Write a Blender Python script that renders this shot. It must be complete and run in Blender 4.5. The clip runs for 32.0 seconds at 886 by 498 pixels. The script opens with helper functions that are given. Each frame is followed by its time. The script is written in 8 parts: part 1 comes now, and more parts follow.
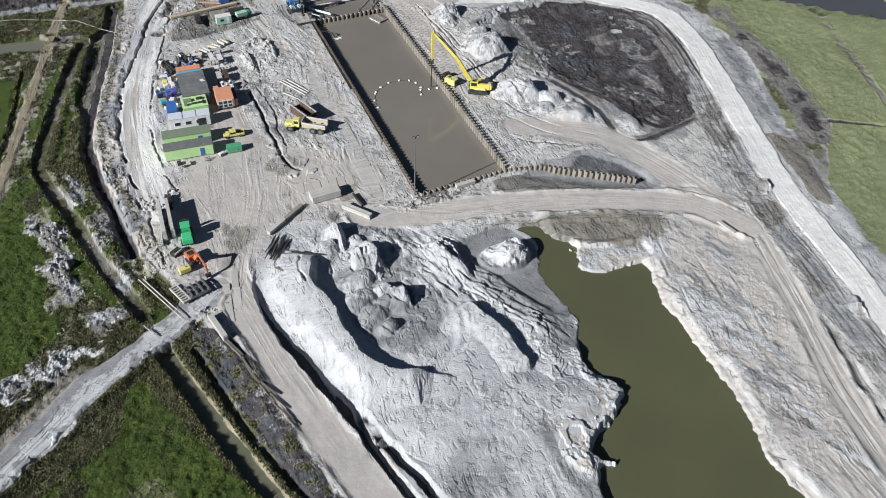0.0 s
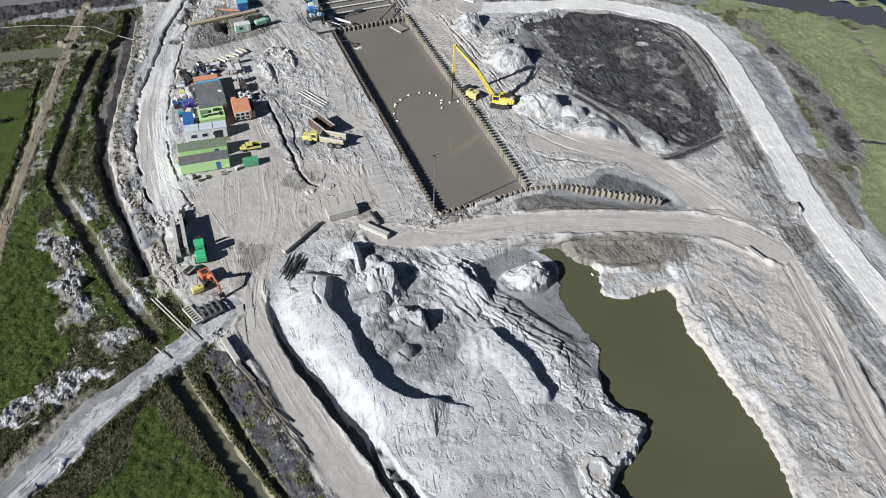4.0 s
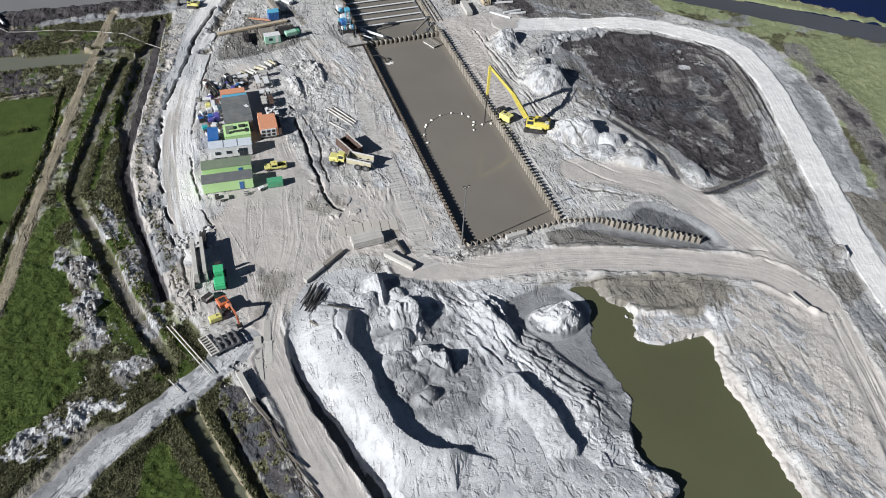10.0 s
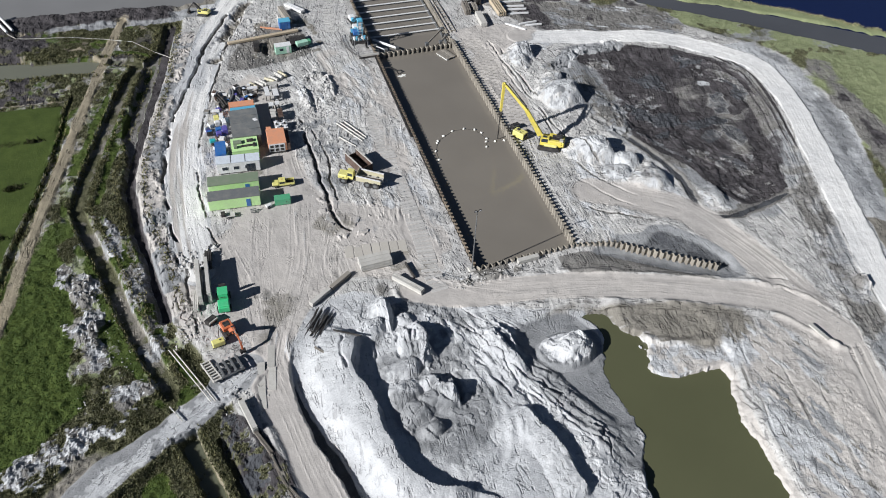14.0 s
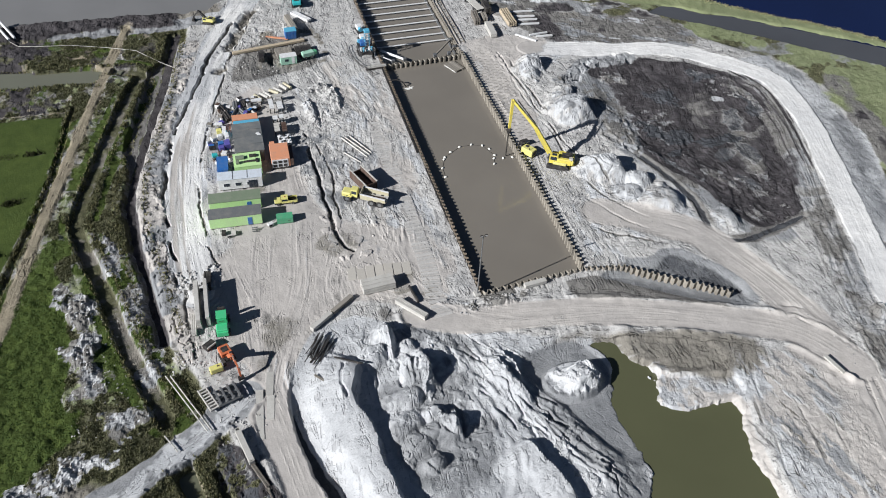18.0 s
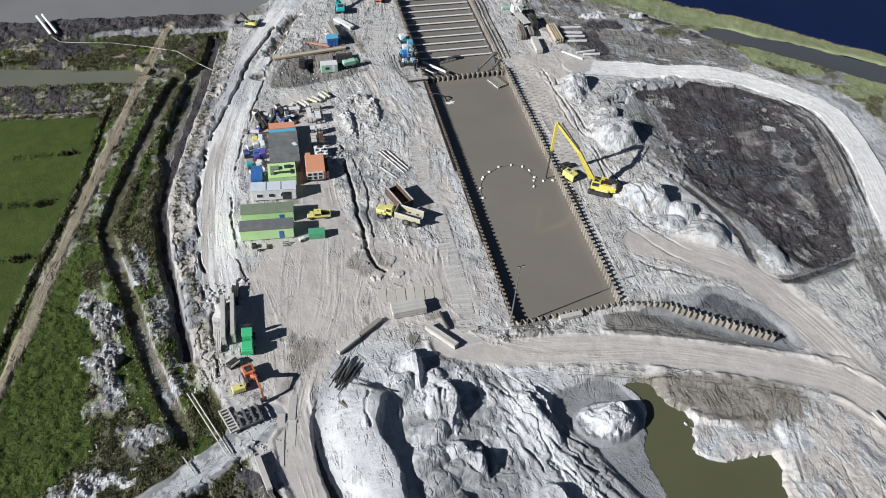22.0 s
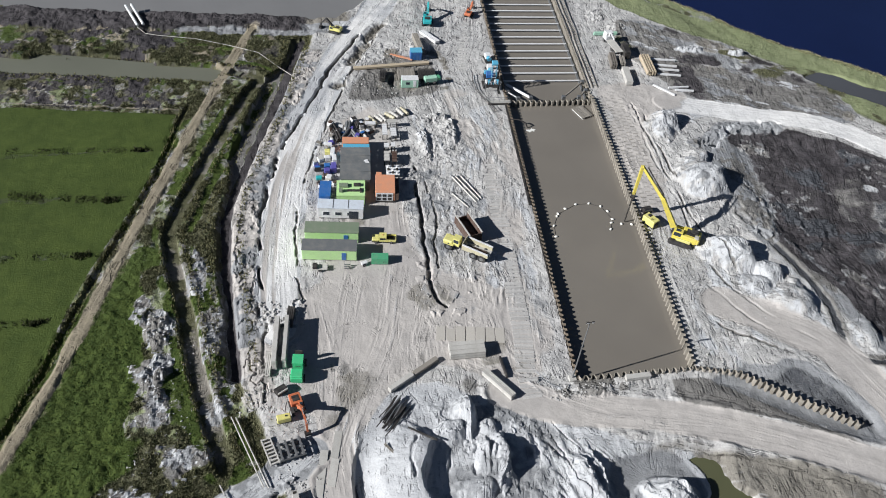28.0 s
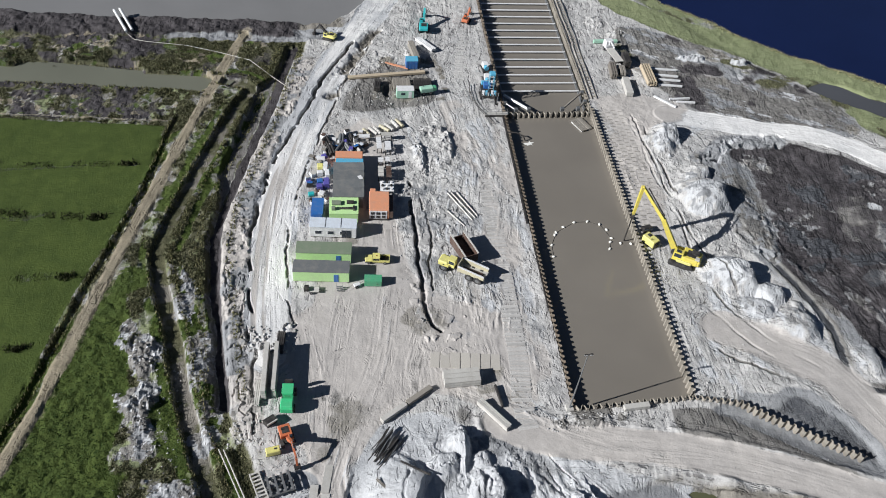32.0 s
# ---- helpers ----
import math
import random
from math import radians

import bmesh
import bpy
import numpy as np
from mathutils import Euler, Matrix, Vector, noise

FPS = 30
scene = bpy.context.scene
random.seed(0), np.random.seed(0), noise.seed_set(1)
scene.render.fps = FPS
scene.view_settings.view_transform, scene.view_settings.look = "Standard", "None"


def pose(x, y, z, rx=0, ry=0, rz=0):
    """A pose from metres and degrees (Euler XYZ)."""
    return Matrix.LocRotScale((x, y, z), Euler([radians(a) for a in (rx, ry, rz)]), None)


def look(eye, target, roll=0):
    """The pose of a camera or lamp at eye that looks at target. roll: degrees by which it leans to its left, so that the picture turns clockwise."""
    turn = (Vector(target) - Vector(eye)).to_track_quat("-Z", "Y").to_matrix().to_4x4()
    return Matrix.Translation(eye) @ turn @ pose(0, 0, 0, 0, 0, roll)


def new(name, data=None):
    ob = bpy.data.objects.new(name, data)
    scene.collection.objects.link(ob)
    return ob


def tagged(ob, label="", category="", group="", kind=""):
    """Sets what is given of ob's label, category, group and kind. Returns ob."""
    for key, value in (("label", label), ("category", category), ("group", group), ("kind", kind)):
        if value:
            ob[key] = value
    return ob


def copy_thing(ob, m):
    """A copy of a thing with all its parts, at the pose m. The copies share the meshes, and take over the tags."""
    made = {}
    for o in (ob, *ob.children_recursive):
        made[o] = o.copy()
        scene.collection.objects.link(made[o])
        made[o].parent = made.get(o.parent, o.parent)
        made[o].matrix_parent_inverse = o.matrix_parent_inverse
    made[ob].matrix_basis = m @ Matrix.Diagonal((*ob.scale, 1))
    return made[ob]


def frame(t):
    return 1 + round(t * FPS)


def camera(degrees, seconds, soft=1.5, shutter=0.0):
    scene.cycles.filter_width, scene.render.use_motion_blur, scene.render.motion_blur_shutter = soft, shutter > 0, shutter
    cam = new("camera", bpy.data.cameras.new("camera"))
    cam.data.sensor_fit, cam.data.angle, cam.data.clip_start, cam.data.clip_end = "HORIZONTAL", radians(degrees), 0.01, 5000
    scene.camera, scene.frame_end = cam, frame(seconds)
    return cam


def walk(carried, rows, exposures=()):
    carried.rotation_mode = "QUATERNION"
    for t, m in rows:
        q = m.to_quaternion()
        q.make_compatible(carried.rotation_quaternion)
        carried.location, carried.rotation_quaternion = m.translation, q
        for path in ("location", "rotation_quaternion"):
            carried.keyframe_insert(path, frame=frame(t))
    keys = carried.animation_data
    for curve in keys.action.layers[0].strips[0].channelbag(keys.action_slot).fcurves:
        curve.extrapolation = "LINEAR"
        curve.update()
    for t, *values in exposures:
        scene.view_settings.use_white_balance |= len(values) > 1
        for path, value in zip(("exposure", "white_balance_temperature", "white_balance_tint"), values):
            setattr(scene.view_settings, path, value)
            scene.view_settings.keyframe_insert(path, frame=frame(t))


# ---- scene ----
cam = camera(56.99, 32.0, soft=1.0)
PATH = [
    (0, -65.05, -129.87, 120.63, 46.49, -2.01, -27.25),
    (0.5, -64.59, -129.15, 120.94, 46.41, -1.90, -27.27),
    (1, -64.15, -128.46, 121.20, 46.37, -1.84, -27.27),
    (1.5, -63.77, -127.74, 121.42, 46.30, -1.81, -27.28),
    (2, -63.56, -126.84, 121.48, 46.24, -1.85, -27.10),
    (2.5, -63.35, -125.97, 121.46, 46.23, -1.90, -26.57),
    (3, -63.03, -125.16, 121.42, 46.21, -1.95, -26.10),
    (3.5, -62.70, -124.33, 121.46, 46.21, -1.96, -25.75),
    (5.5, -61.08, -121.32, 121.88, 46.08, -1.85, -25.74),
    (6, -60.68, -120.56, 122.06, 46.02, -1.83, -25.77),
    (6.5, -60.34, -119.75, 122.22, 45.97, -1.81, -25.68),
    (7, -60.00, -118.91, 122.26, 45.95, -1.85, -25.39),
    (7.5, -59.66, -118.15, 122.35, 45.93, -1.84, -25.08),
    (8, -59.43, -117.28, 122.33, 45.91, -1.93, -24.82),
    (8.5, -59.27, -116.32, 122.27, 45.90, -2.01, -24.46),
    (9, -59.08, -115.35, 122.20, 45.87, -2.11, -24.03),
    (9.5, -58.92, -114.39, 122.20, 45.82, -2.19, -23.53),
    (10, -58.78, -113.51, 122.27, 45.79, -2.29, -23.06),
    (10.5, -58.62, -112.59, 122.31, 45.77, -2.36, -22.67),
    (11, -58.40, -111.75, 122.38, 45.72, -2.43, -22.39),
    (11.5, -58.04, -110.96, 122.48, 45.69, -2.44, -22.25),
    (12, -57.56, -110.14, 122.67, 45.66, -2.45, -22.14),
    (12.5, -57.10, -109.38, 122.90, 45.60, -2.40, -22.14),
    (13, -56.66, -108.65, 123.02, 45.55, -2.39, -22.07),
    (13.5, -56.22, -107.86, 123.15, 45.51, -2.38, -21.94),
    (14, -55.78, -107.08, 123.40, 45.46, -2.37, -21.85),
    (14.5, -55.31, -106.31, 123.66, 45.37, -2.35, -21.79),
    (16.5, -53.66, -103.20, 124.13, 45.20, -2.36, -21.25),
    (17, -53.23, -102.36, 124.28, 45.15, -2.36, -21.15),
    (17.5, -52.87, -101.58, 124.48, 45.09, -2.36, -21.11),
    (18, -52.49, -100.68, 124.61, 45.06, -2.43, -20.93),
    (18.5, -52.20, -99.74, 124.67, 45.00, -2.45, -20.58),
    (19, -52.00, -98.83, 124.69, 44.96, -2.55, -20.13),
    (19.5, -51.84, -97.90, 124.70, 44.94, -2.66, -19.66),
    (20, -51.71, -97.01, 124.74, 44.92, -2.78, -19.22),
    (20.5, -51.44, -96.03, 124.71, 44.89, -2.88, -18.67),
    (21, -51.22, -95.09, 124.68, 44.85, -2.94, -18.18),
    (21.5, -51.09, -94.15, 124.68, 44.78, -3.03, -17.70),
    (22, -50.99, -93.30, 124.76, 44.78, -3.14, -17.29),
    (22.5, -50.84, -92.42, 124.79, 44.76, -3.26, -16.89),
    (23, -50.67, -91.50, 124.74, 44.74, -3.36, -16.53),
    (23.5, -50.50, -90.53, 124.67, 44.73, -3.43, -16.17),
    (24, -50.29, -89.65, 124.68, 44.66, -3.48, -15.65),
    (24.5, -50.07, -88.79, 124.69, 44.60, -3.57, -14.97),
    (25, -49.93, -87.92, 124.73, 44.54, -3.60, -14.32),
    (25.5, -49.84, -87.01, 124.70, 44.50, -3.68, -13.62),
    (27.5, -49.52, -83.35, 124.45, 44.32, -3.99, -10.48),
    (28, -49.39, -82.45, 124.54, 44.24, -4.11, -10.15),
    (28.5, -49.30, -81.51, 124.72, 44.18, -4.16, -10.20),
    (29, -49.14, -80.51, 125.03, 44.03, -4.22, -10.23),
    (29.5, -48.89, -79.51, 125.41, 43.89, -4.24, -10.21),
    (30, -48.55, -78.40, 125.86, 43.68, -4.16, -10.28),
    (30.5, -48.23, -77.34, 126.21, 43.52, -4.16, -10.26),
    (31, -48.03, -76.34, 126.39, 43.42, -4.25, -10.22),
    (31.5, -47.91, -75.42, 126.45, 43.37, -4.36, -10.16),
    (32, -47.87, -74.50, 126.42, 43.32, -4.54, -10.09),
]
walk(cam, [(t, pose(x, y, z, rx, ry, rz)) for t, x, y, z, rx, ry, rz in PATH])

# ---- sky, sun, exposure ----
SUN_HEIGHT, SUN_FROM = 29.0, 191.0  # degrees above the horizon; where it stands, from +x towards +y
world = bpy.data.worlds.new("sky")
scene.world = world
world.use_nodes = True
sky = world.node_tree.nodes.new("ShaderNodeTexSky")
sky.sky_type, sky.sun_disc = "NISHITA", False
sky.air_density, sky.dust_density = 0.6, 0.2
sky.sun_elevation, sky.sun_rotation = radians(SUN_HEIGHT), radians(90 - SUN_FROM)
world.node_tree.nodes["Background"].inputs[1].default_value = 0.031
world.node_tree.links.new(sky.outputs[0], world.node_tree.nodes["Background"].inputs[0])
sun = new("sun", bpy.data.lights.new("sun", "SUN"))
sun.data.energy, sun.data.angle, sun.data.color = 5.0, radians(0.5), (1.0, 0.995, 0.99)
sun_way = Vector((math.cos(radians(SUN_FROM)) * math.cos(radians(SUN_HEIGHT)), math.sin(radians(SUN_FROM)) * math.cos(radians(SUN_HEIGHT)), math.sin(radians(SUN_HEIGHT))))
sun.matrix_world = look(tuple(sun_way * 300), (0, 0, 0))
scene.view_settings.exposure = 0.37


# ---- materials ----
def nodes_of(name):
    m = bpy.data.materials.new(name)
    m.use_nodes = True
    t = m.node_tree
    return m, t, t.nodes["Principled BSDF"]


def noise_node(t, scale, detail=4.0, rough=0.6, where=None, space="Object"):
    n = t.nodes.new("ShaderNodeTexNoise")
    n.inputs["Scale"].default_value, n.inputs["Detail"].default_value, n.inputs["Roughness"].default_value = scale, detail, rough
    if where is None:
        where = t.nodes.new("ShaderNodeTexCoord").outputs[space]
    t.links.new(where, n.inputs["Vector"])
    return n.outputs["Fac"]


def ramp_node(t, fac, stops):
    r = t.nodes.new("ShaderNodeValToRGB")
    while len(r.color_ramp.elements) < len(stops):
        r.color_ramp.elements.new(0.5)
    for e, (p, c) in zip(r.color_ramp.elements, stops):
        e.position, e.color = p, (*c, 1) if len(c) == 3 else c
    t.links.new(fac, r.inputs[0])
    return r.outputs[0]


def mix_node(t, fac, a, b, kind="MIX"):
    n = t.nodes.new("ShaderNodeMix")
    n.data_type, n.blend_type = "RGBA", kind
    for s, v in ((n.inputs[0], fac), (n.inputs[6], a), (n.inputs[7], b)):
        if isinstance(v, (int, float)):
            s.default_value = v
        elif isinstance(v, tuple):
            s.default_value = (*v, 1)
        else:
            t.links.new(v, s)
    return n.outputs[2]


def math_node(t, op, a, b=0.0, clamp=False):
    n = t.nodes.new("ShaderNodeMath")
    n.operation, n.use_clamp = op, clamp
    for s, v in ((n.inputs[0], a), (n.inputs[1], b)):
        if isinstance(v, (int, float)):
            s.default_value = v
        else:
            t.links.new(v, s)
    return n.outputs[0]


def bump_node(t, fac, strength, distance):
    b = t.nodes.new("ShaderNodeBump")
    b.inputs["Strength"].default_value, b.inputs["Distance"].default_value = strength, distance
    t.links.new(fac, b.inputs["Height"])
    return b.outputs[0]


MADE = {}


def paint(name, colour, rough=0.55, metal=0.0, dirt=0.35, dirt_colour=(0.30, 0.28, 0.25), scale=0.9, bump=0.0, vary=0.0):
    """A coated or raw surface with dust and wear at two scales."""
    if name in MADE:
        return MADE[name]
    m, t, b = nodes_of(name)
    coarse, fine = noise_node(t, scale, 5, 0.65), noise_node(t, scale * 14, 3, 0.6)
    dusty = math_node(t, "MULTIPLY", ramp_node(t, coarse, [(0.42, (0, 0, 0)), (0.72, (1, 1, 1))]), dirt)
    tone = mix_node(t, ramp_node(t, fine, [(0.3, (0, 0, 0)), (0.7, (1, 1, 1))]), tuple(0.82 * c for c in colour), tuple(min(1, 1.1 * c) for c in colour))
    if vary:
        info = t.nodes.new("ShaderNodeObjectInfo")
        k = math_node(t, "ADD", math_node(t, "MULTIPLY", info.outputs["Random"], 2 * vary), 1 - vary)
        tone = mix_node(t, 1.0, tone, k, "MULTIPLY")
    t.links.new(mix_node(t, dusty, tone, dirt_colour), b.inputs["Base Color"])
    b.inputs["Metallic"].default_value = metal
    r = math_node(t, "ADD", math_node(t, "MULTIPLY", dusty, 0.4), rough, True)
    t.links.new(r, b.inputs["Roughness"])
    if bump:
        t.links.new(bump_node(t, fine, 0.5, bump), b.inputs["Normal"])
    MADE[name] = m
    return m


def water_material(name, colour, rough, ripple, spec=0.5):
    m, t, b = nodes_of(name)
    n = noise_node(t, 0.035, 4, 0.5)
    t.links.new(mix_node(t, ramp_node(t, n, [(0.3, (0, 0, 0)), (0.75, (1, 1, 1))]), tuple(0.9 * c for c in colour), tuple(1.12 * c for c in colour)), b.inputs["Base Color"])
    b.inputs["Roughness"].default_value = rough
    b.inputs["Specular IOR Level"].default_value = spec
    t.links.new(bump_node(t, noise_node(t, 1.3, 3, 0.6), ripple, 0.05), b.inputs["Normal"])
    return m


def ground_material():
    """Soils blended by the weights that the sheet carries: sand, wet silt, peat, grass, scrub, pale road, buff road, rusty clay."""
    m, t, b = nodes_of("site_soil")
    where = t.nodes.new("ShaderNodeTexCoord").outputs["Object"]
    big, mid, fine = (noise_node(t, s, d, 0.62, where) for s, d in ((0.045, 5), (0.35, 6), (3.0, 5)))

    def tone(fac, dark, light, lo=0.32, hi=0.68):
        return mix_node(t, ramp_node(t, fac, [(lo, (0, 0, 0)), (hi, (1, 1, 1))]), dark, light)

    both = math_node(t, "ADD", math_node(t, "MULTIPLY", mid, 0.60), math_node(t, "MULTIPLY", fine, 0.40))
    base = tone(both, (0.37, 0.367, 0.36), (0.59, 0.585, 0.575), 0.36, 0.64)
    layers = [
        ("soil_c", 3, tone(both, (0.125, 0.122, 0.115), (0.27, 0.262, 0.25))),
        ("soil_a", 0, tone(both, (0.425, 0.437, 0.452), (0.57, 0.585, 0.60), 0.34, 0.66)),
        ("soil_b", 1, tone(both, (0.66, 0.662, 0.655), (0.79, 0.79, 0.78))),
        ("soil_b", 2, tone(both, (0.40, 0.38, 0.36), (0.535, 0.51, 0.485))),
        ("soil_a", 1, tone(both, (0.19, 0.198, 0.207), (0.34, 0.35, 0.362))),
        ("soil_c", 1, tone(both, (0.17, 0.16, 0.14), (0.27, 0.255, 0.225))),
        ("soil_a", 2, tone(mid, (0.034, 0.0315, 0.034), (0.112, 0.104, 0.110), 0.34, 0.74)),
        ("soil_c", 2, tone(mid, (0.05, 0.053, 0.06), (0.085, 0.09, 0.10))),
        ("soil_b", 0, tone(both, (0.05, 0.054, 0.028), (0.175, 0.172, 0.105), 0.36, 0.68)),
        ("soil_a", 3, tone(both, (0.038, 0.061, 0.014), (0.077, 0.107, 0.025))),
        ("soil_c", 0, tone(both, (0.165, 0.195, 0.10), (0.27, 0.30, 0.17))),
        ("soil_b", 3, tone(both, (0.21, 0.185, 0.13), (0.35, 0.31, 0.235))),
    ]
    weights = {}
    for key in ("soil_a", "soil_b", "soil_c"):
        a = t.nodes.new("ShaderNodeAttribute")
        a.attribute_name = key
        s = t.nodes.new("ShaderNodeSeparateColor")
        t.links.new(a.outputs["Color"], s.inputs[0])
        weights[key] = [*s.outputs[:3], a.outputs["Alpha"]]
    colour = base
    for key, n, c in layers:
        w = math_node(t, "ADD", weights[key][n], math_node(t, "MULTIPLY", math_node(t, "SUBTRACT", both, 0.5), 0.9))
        w = ramp_node(t, w, [(0.22, (0, 0, 0)), (0.48, (1, 1, 1))])
        w = math_node(t, "MULTIPLY", w, math_node(t, "GREATER_THAN", weights[key][n], 0.02))
        colour = mix_node(t, w, colour, c)
    # wheel tracks that follow the lanes
    at = t.nodes.new("ShaderNodeAttribute")
    at.attribute_name = "lane"
    mp = t.nodes.new("ShaderNodeMapping")
    mp.inputs["Scale"].default_value = (0.55, 0.03, 1)
    t.links.new(at.outputs["Vector"], mp.inputs[0])
    ruts = noise_node(t, 1.0, 6, 0.72, mp.outputs[0])
    bare = math_node(t, "SUBTRACT", math_node(t, "SUBTRACT", 1.0, math_node(t, "MULTIPLY", weights["soil_a"][1], 0.6)), math_node(t, "ADD", math_node(t, "ADD", weights["soil_a"][3], weights["soil_b"][0]), math_node(t, "ADD", weights["soil_c"][0], math_node(t, "ADD", math_node(t, "MULTIPLY", weights["soil_a"][0], 0.8), math_node(t, "ADD", math_node(t, "MULTIPLY", weights["soil_b"][1], 0.5), math_node(t, "MULTIPLY", weights["soil_b"][2], 0.65))))), True)
    some = noise_node(t, 0.11, 4, 0.6, where)
    worn = math_node(t, "MULTIPLY", bare, ramp_node(t, some, [(0.38, (0.12, 0.12, 0.12)), (0.58, (1, 1, 1))]))
    colour = mix_node(t, math_node(t, "MULTIPLY", worn, 0.5), colour, mix_node(t, 1.0, colour, ramp_node(t, ruts, [(0.37, (0.48, 0.475, 0.475)), (0.45, (0.90, 0.90, 0.90)), (0.60, (1.10, 1.10, 1.09))]), "MULTIPLY"))
    # thin wandering cracks and scrapes in the bare soil, their shade put into the colour
    def wander(vector, scale, thick, rough_=0.6):
        n = math_node(t, "ABSOLUTE", math_node(t, "SUBTRACT", noise_node(t, scale, 2, rough_, vector), 0.5))
        return ramp_node(t, n, [(0.0, (1, 1, 1)), (thick * 0.45, (0.85, 0.85, 0.85)), (thick, (0, 0, 0))])

    mp2 = t.nodes.new("ShaderNodeMapping")
    mp2.inputs["Scale"].default_value = (0.70, 0.11, 1)
    t.links.new(at.outputs["Vector"], mp2.inputs[0])
    lines = math_node(t, "MAXIMUM", math_node(t, "MULTIPLY", wander(where, 0.62, 0.034, 0.4), 0.55), wander(mp2.outputs[0], 1.0, 0.045, 0.45))
    patchy = ramp_node(t, noise_node(t, 0.42, 4, 0.7, where), [(0.49, (0, 0, 0)), (0.58, (1, 1, 1))])
    stripped = math_node(t, "SUBTRACT", math_node(t, "SUBTRACT", 1.0, math_node(t, "MULTIPLY", math_node(t, "ADD", weights["soil_a"][1], math_node(t, "MULTIPLY", weights["soil_a"][0], 0.4)), 0.7)), math_node(t, "ADD", math_node(t, "ADD", weights["soil_a"][3], weights["soil_b"][0]), math_node(t, "ADD", weights["soil_c"][0], math_node(t, "ADD", math_node(t, "MULTIPLY", weights["soil_b"][2], 1.05), math_node(t, "MULTIPLY", weights["soil_b"][1], 0.9)))), True)
    lines = math_node(t, "MULTIPLY", math_node(t, "MULTIPLY", lines, patchy), stripped)
    colour = mix_node(t, math_node(t, "MULTIPLY", lines, 0.62), colour, mix_node(t, 1.0, colour, (0.36, 0.35, 0.355), "MULTIPLY"))
    shade = tone(big, (0.86, 0.86, 0.87), (1.06, 1.05, 1.04))
    colour = mix_node(t, 1.0, colour, shade, "MULTIPLY")
    t.links.new(colour, b.inputs["Base Color"])
    b.inputs["Roughness"].default_value = 0.92
    b.inputs["Specular IOR Level"].default_value = 0.2
    firm = math_node(t, "MULTIPLY", math_node(t, "ADD", weights["soil_b"][2], weights["soil_b"][1], True), 0.8)
    grit = math_node(t, "ADD", math_node(t, "MULTIPLY", math_node(t, "MULTIPLY", fine, 0.20), math_node(t, "SUBTRACT", 1.0, firm)), math_node(t, "MULTIPLY", mid, 0.34))
    green = math_node(t, "ADD", math_node(t, "ADD", weights["soil_a"][3], weights["soil_b"][0]), weights["soil_c"][0], True)
    grit = math_node(t, "ADD", grit, math_node(t, "MULTIPLY", math_node(t, "MULTIPLY", fine, green), math_node(t, "SUBTRACT", 0.5, math_node(t, "MULTIPLY", math_node(t, "ADD", weights["soil_a"][3], weights["soil_c"][0], True), 0.38))))
    grit = math_node(t, "SUBTRACT", grit, math_node(t, "MULTIPLY", lines, 0.40))
    t.links.new(bump_node(t, math_node(t, "ADD", grit, math_node(t, "MULTIPLY", math_node(t, "MULTIPLY", ruts, worn), math_node(t, "SUBTRACT", 0.95, math_node(t, "MULTIPLY", weights["soil_b"][2], 0.8)))), 1.0, 0.46), b.inputs["Normal"])
    return m


# ---- the ground: one sheet, its relief and its soils ----
def value_noise(x, y, scale, seed):
    g = np.random.RandomState(seed).rand(128, 128).astype(np.float32)
    if x is X and y is Y:
        # the whole sheet: its rows and columns are enough
        (i, fu), (j, fv) = ((np.floor(u).astype(np.int32), (u - np.floor(u)).astype(np.float32)) for u in (gx / scale + 37.3, gy / scale + 11.7))
        fu, fv = (fu * fu * (3 - 2 * fu))[None, :], (fv * fv * (3 - 2 * fv))[:, None]
        h = g.T[:, i & 127] * (1 - fu) + g.T[:, (i + 1) & 127] * fu
        return h[j & 127] * (1 - fv) + h[(j + 1) & 127] * fv - np.float32(0.5)
    u, v = np.asarray(x, np.float32) / np.float32(scale) + np.float32(37.3), np.asarray(y, np.float32) / np.float32(scale) + np.float32(11.7)
    i, j = np.floor(u).astype(np.int32), np.floor(v).astype(np.int32)
    fu, fv = u - i.astype(np.float32), v - j.astype(np.float32)
    fu, fv = fu * fu * (3 - 2 * fu), fv * fv * (3 - 2 * fv)
    i0, i1, j0, j1 = i & 127, (i + 1) & 127, j & 127, (j + 1) & 127
    return (g[i0, j0] * (1 - fu) + g[i1, j0] * fu) * (1 - fv) + (g[i0, j1] * (1 - fu) + g[i1, j1] * fu) * fv - 0.5


def fbm(x, y, scale, octaves=4, seed=1, gain=0.5):
    out, amp = 0.0, 1.0
    for k in range(octaves):
        out = out + amp * value_noise(x, y, scale / 2**k, seed * 17 + k)
        amp *= gain
    return out


def smooth(a, lo, hi):
    u = np.clip((a - lo) / (hi - lo), 0, 1)
    return u * u * (3 - 2 * u)


def curve(points, steps=4):
    """A smooth line through plan points."""
    p = np.array(points, float)
    q = np.vstack([2 * p[0] - p[1], p, 2 * p[-1] - p[-2]])
    out = []
    for k in range(1, len(q) - 2):
        for s in np.arange(steps) / steps:
            a, b_, c, d = q[k - 1 : k + 3]
            out.append(0.5 * (2 * b_ + (c - a) * s + (2 * a - 5 * b_ + 4 * c - d) * s**2 + (3 * b_ - a - 3 * c + d) * s**3))
    return np.array(out + [p[-1]])


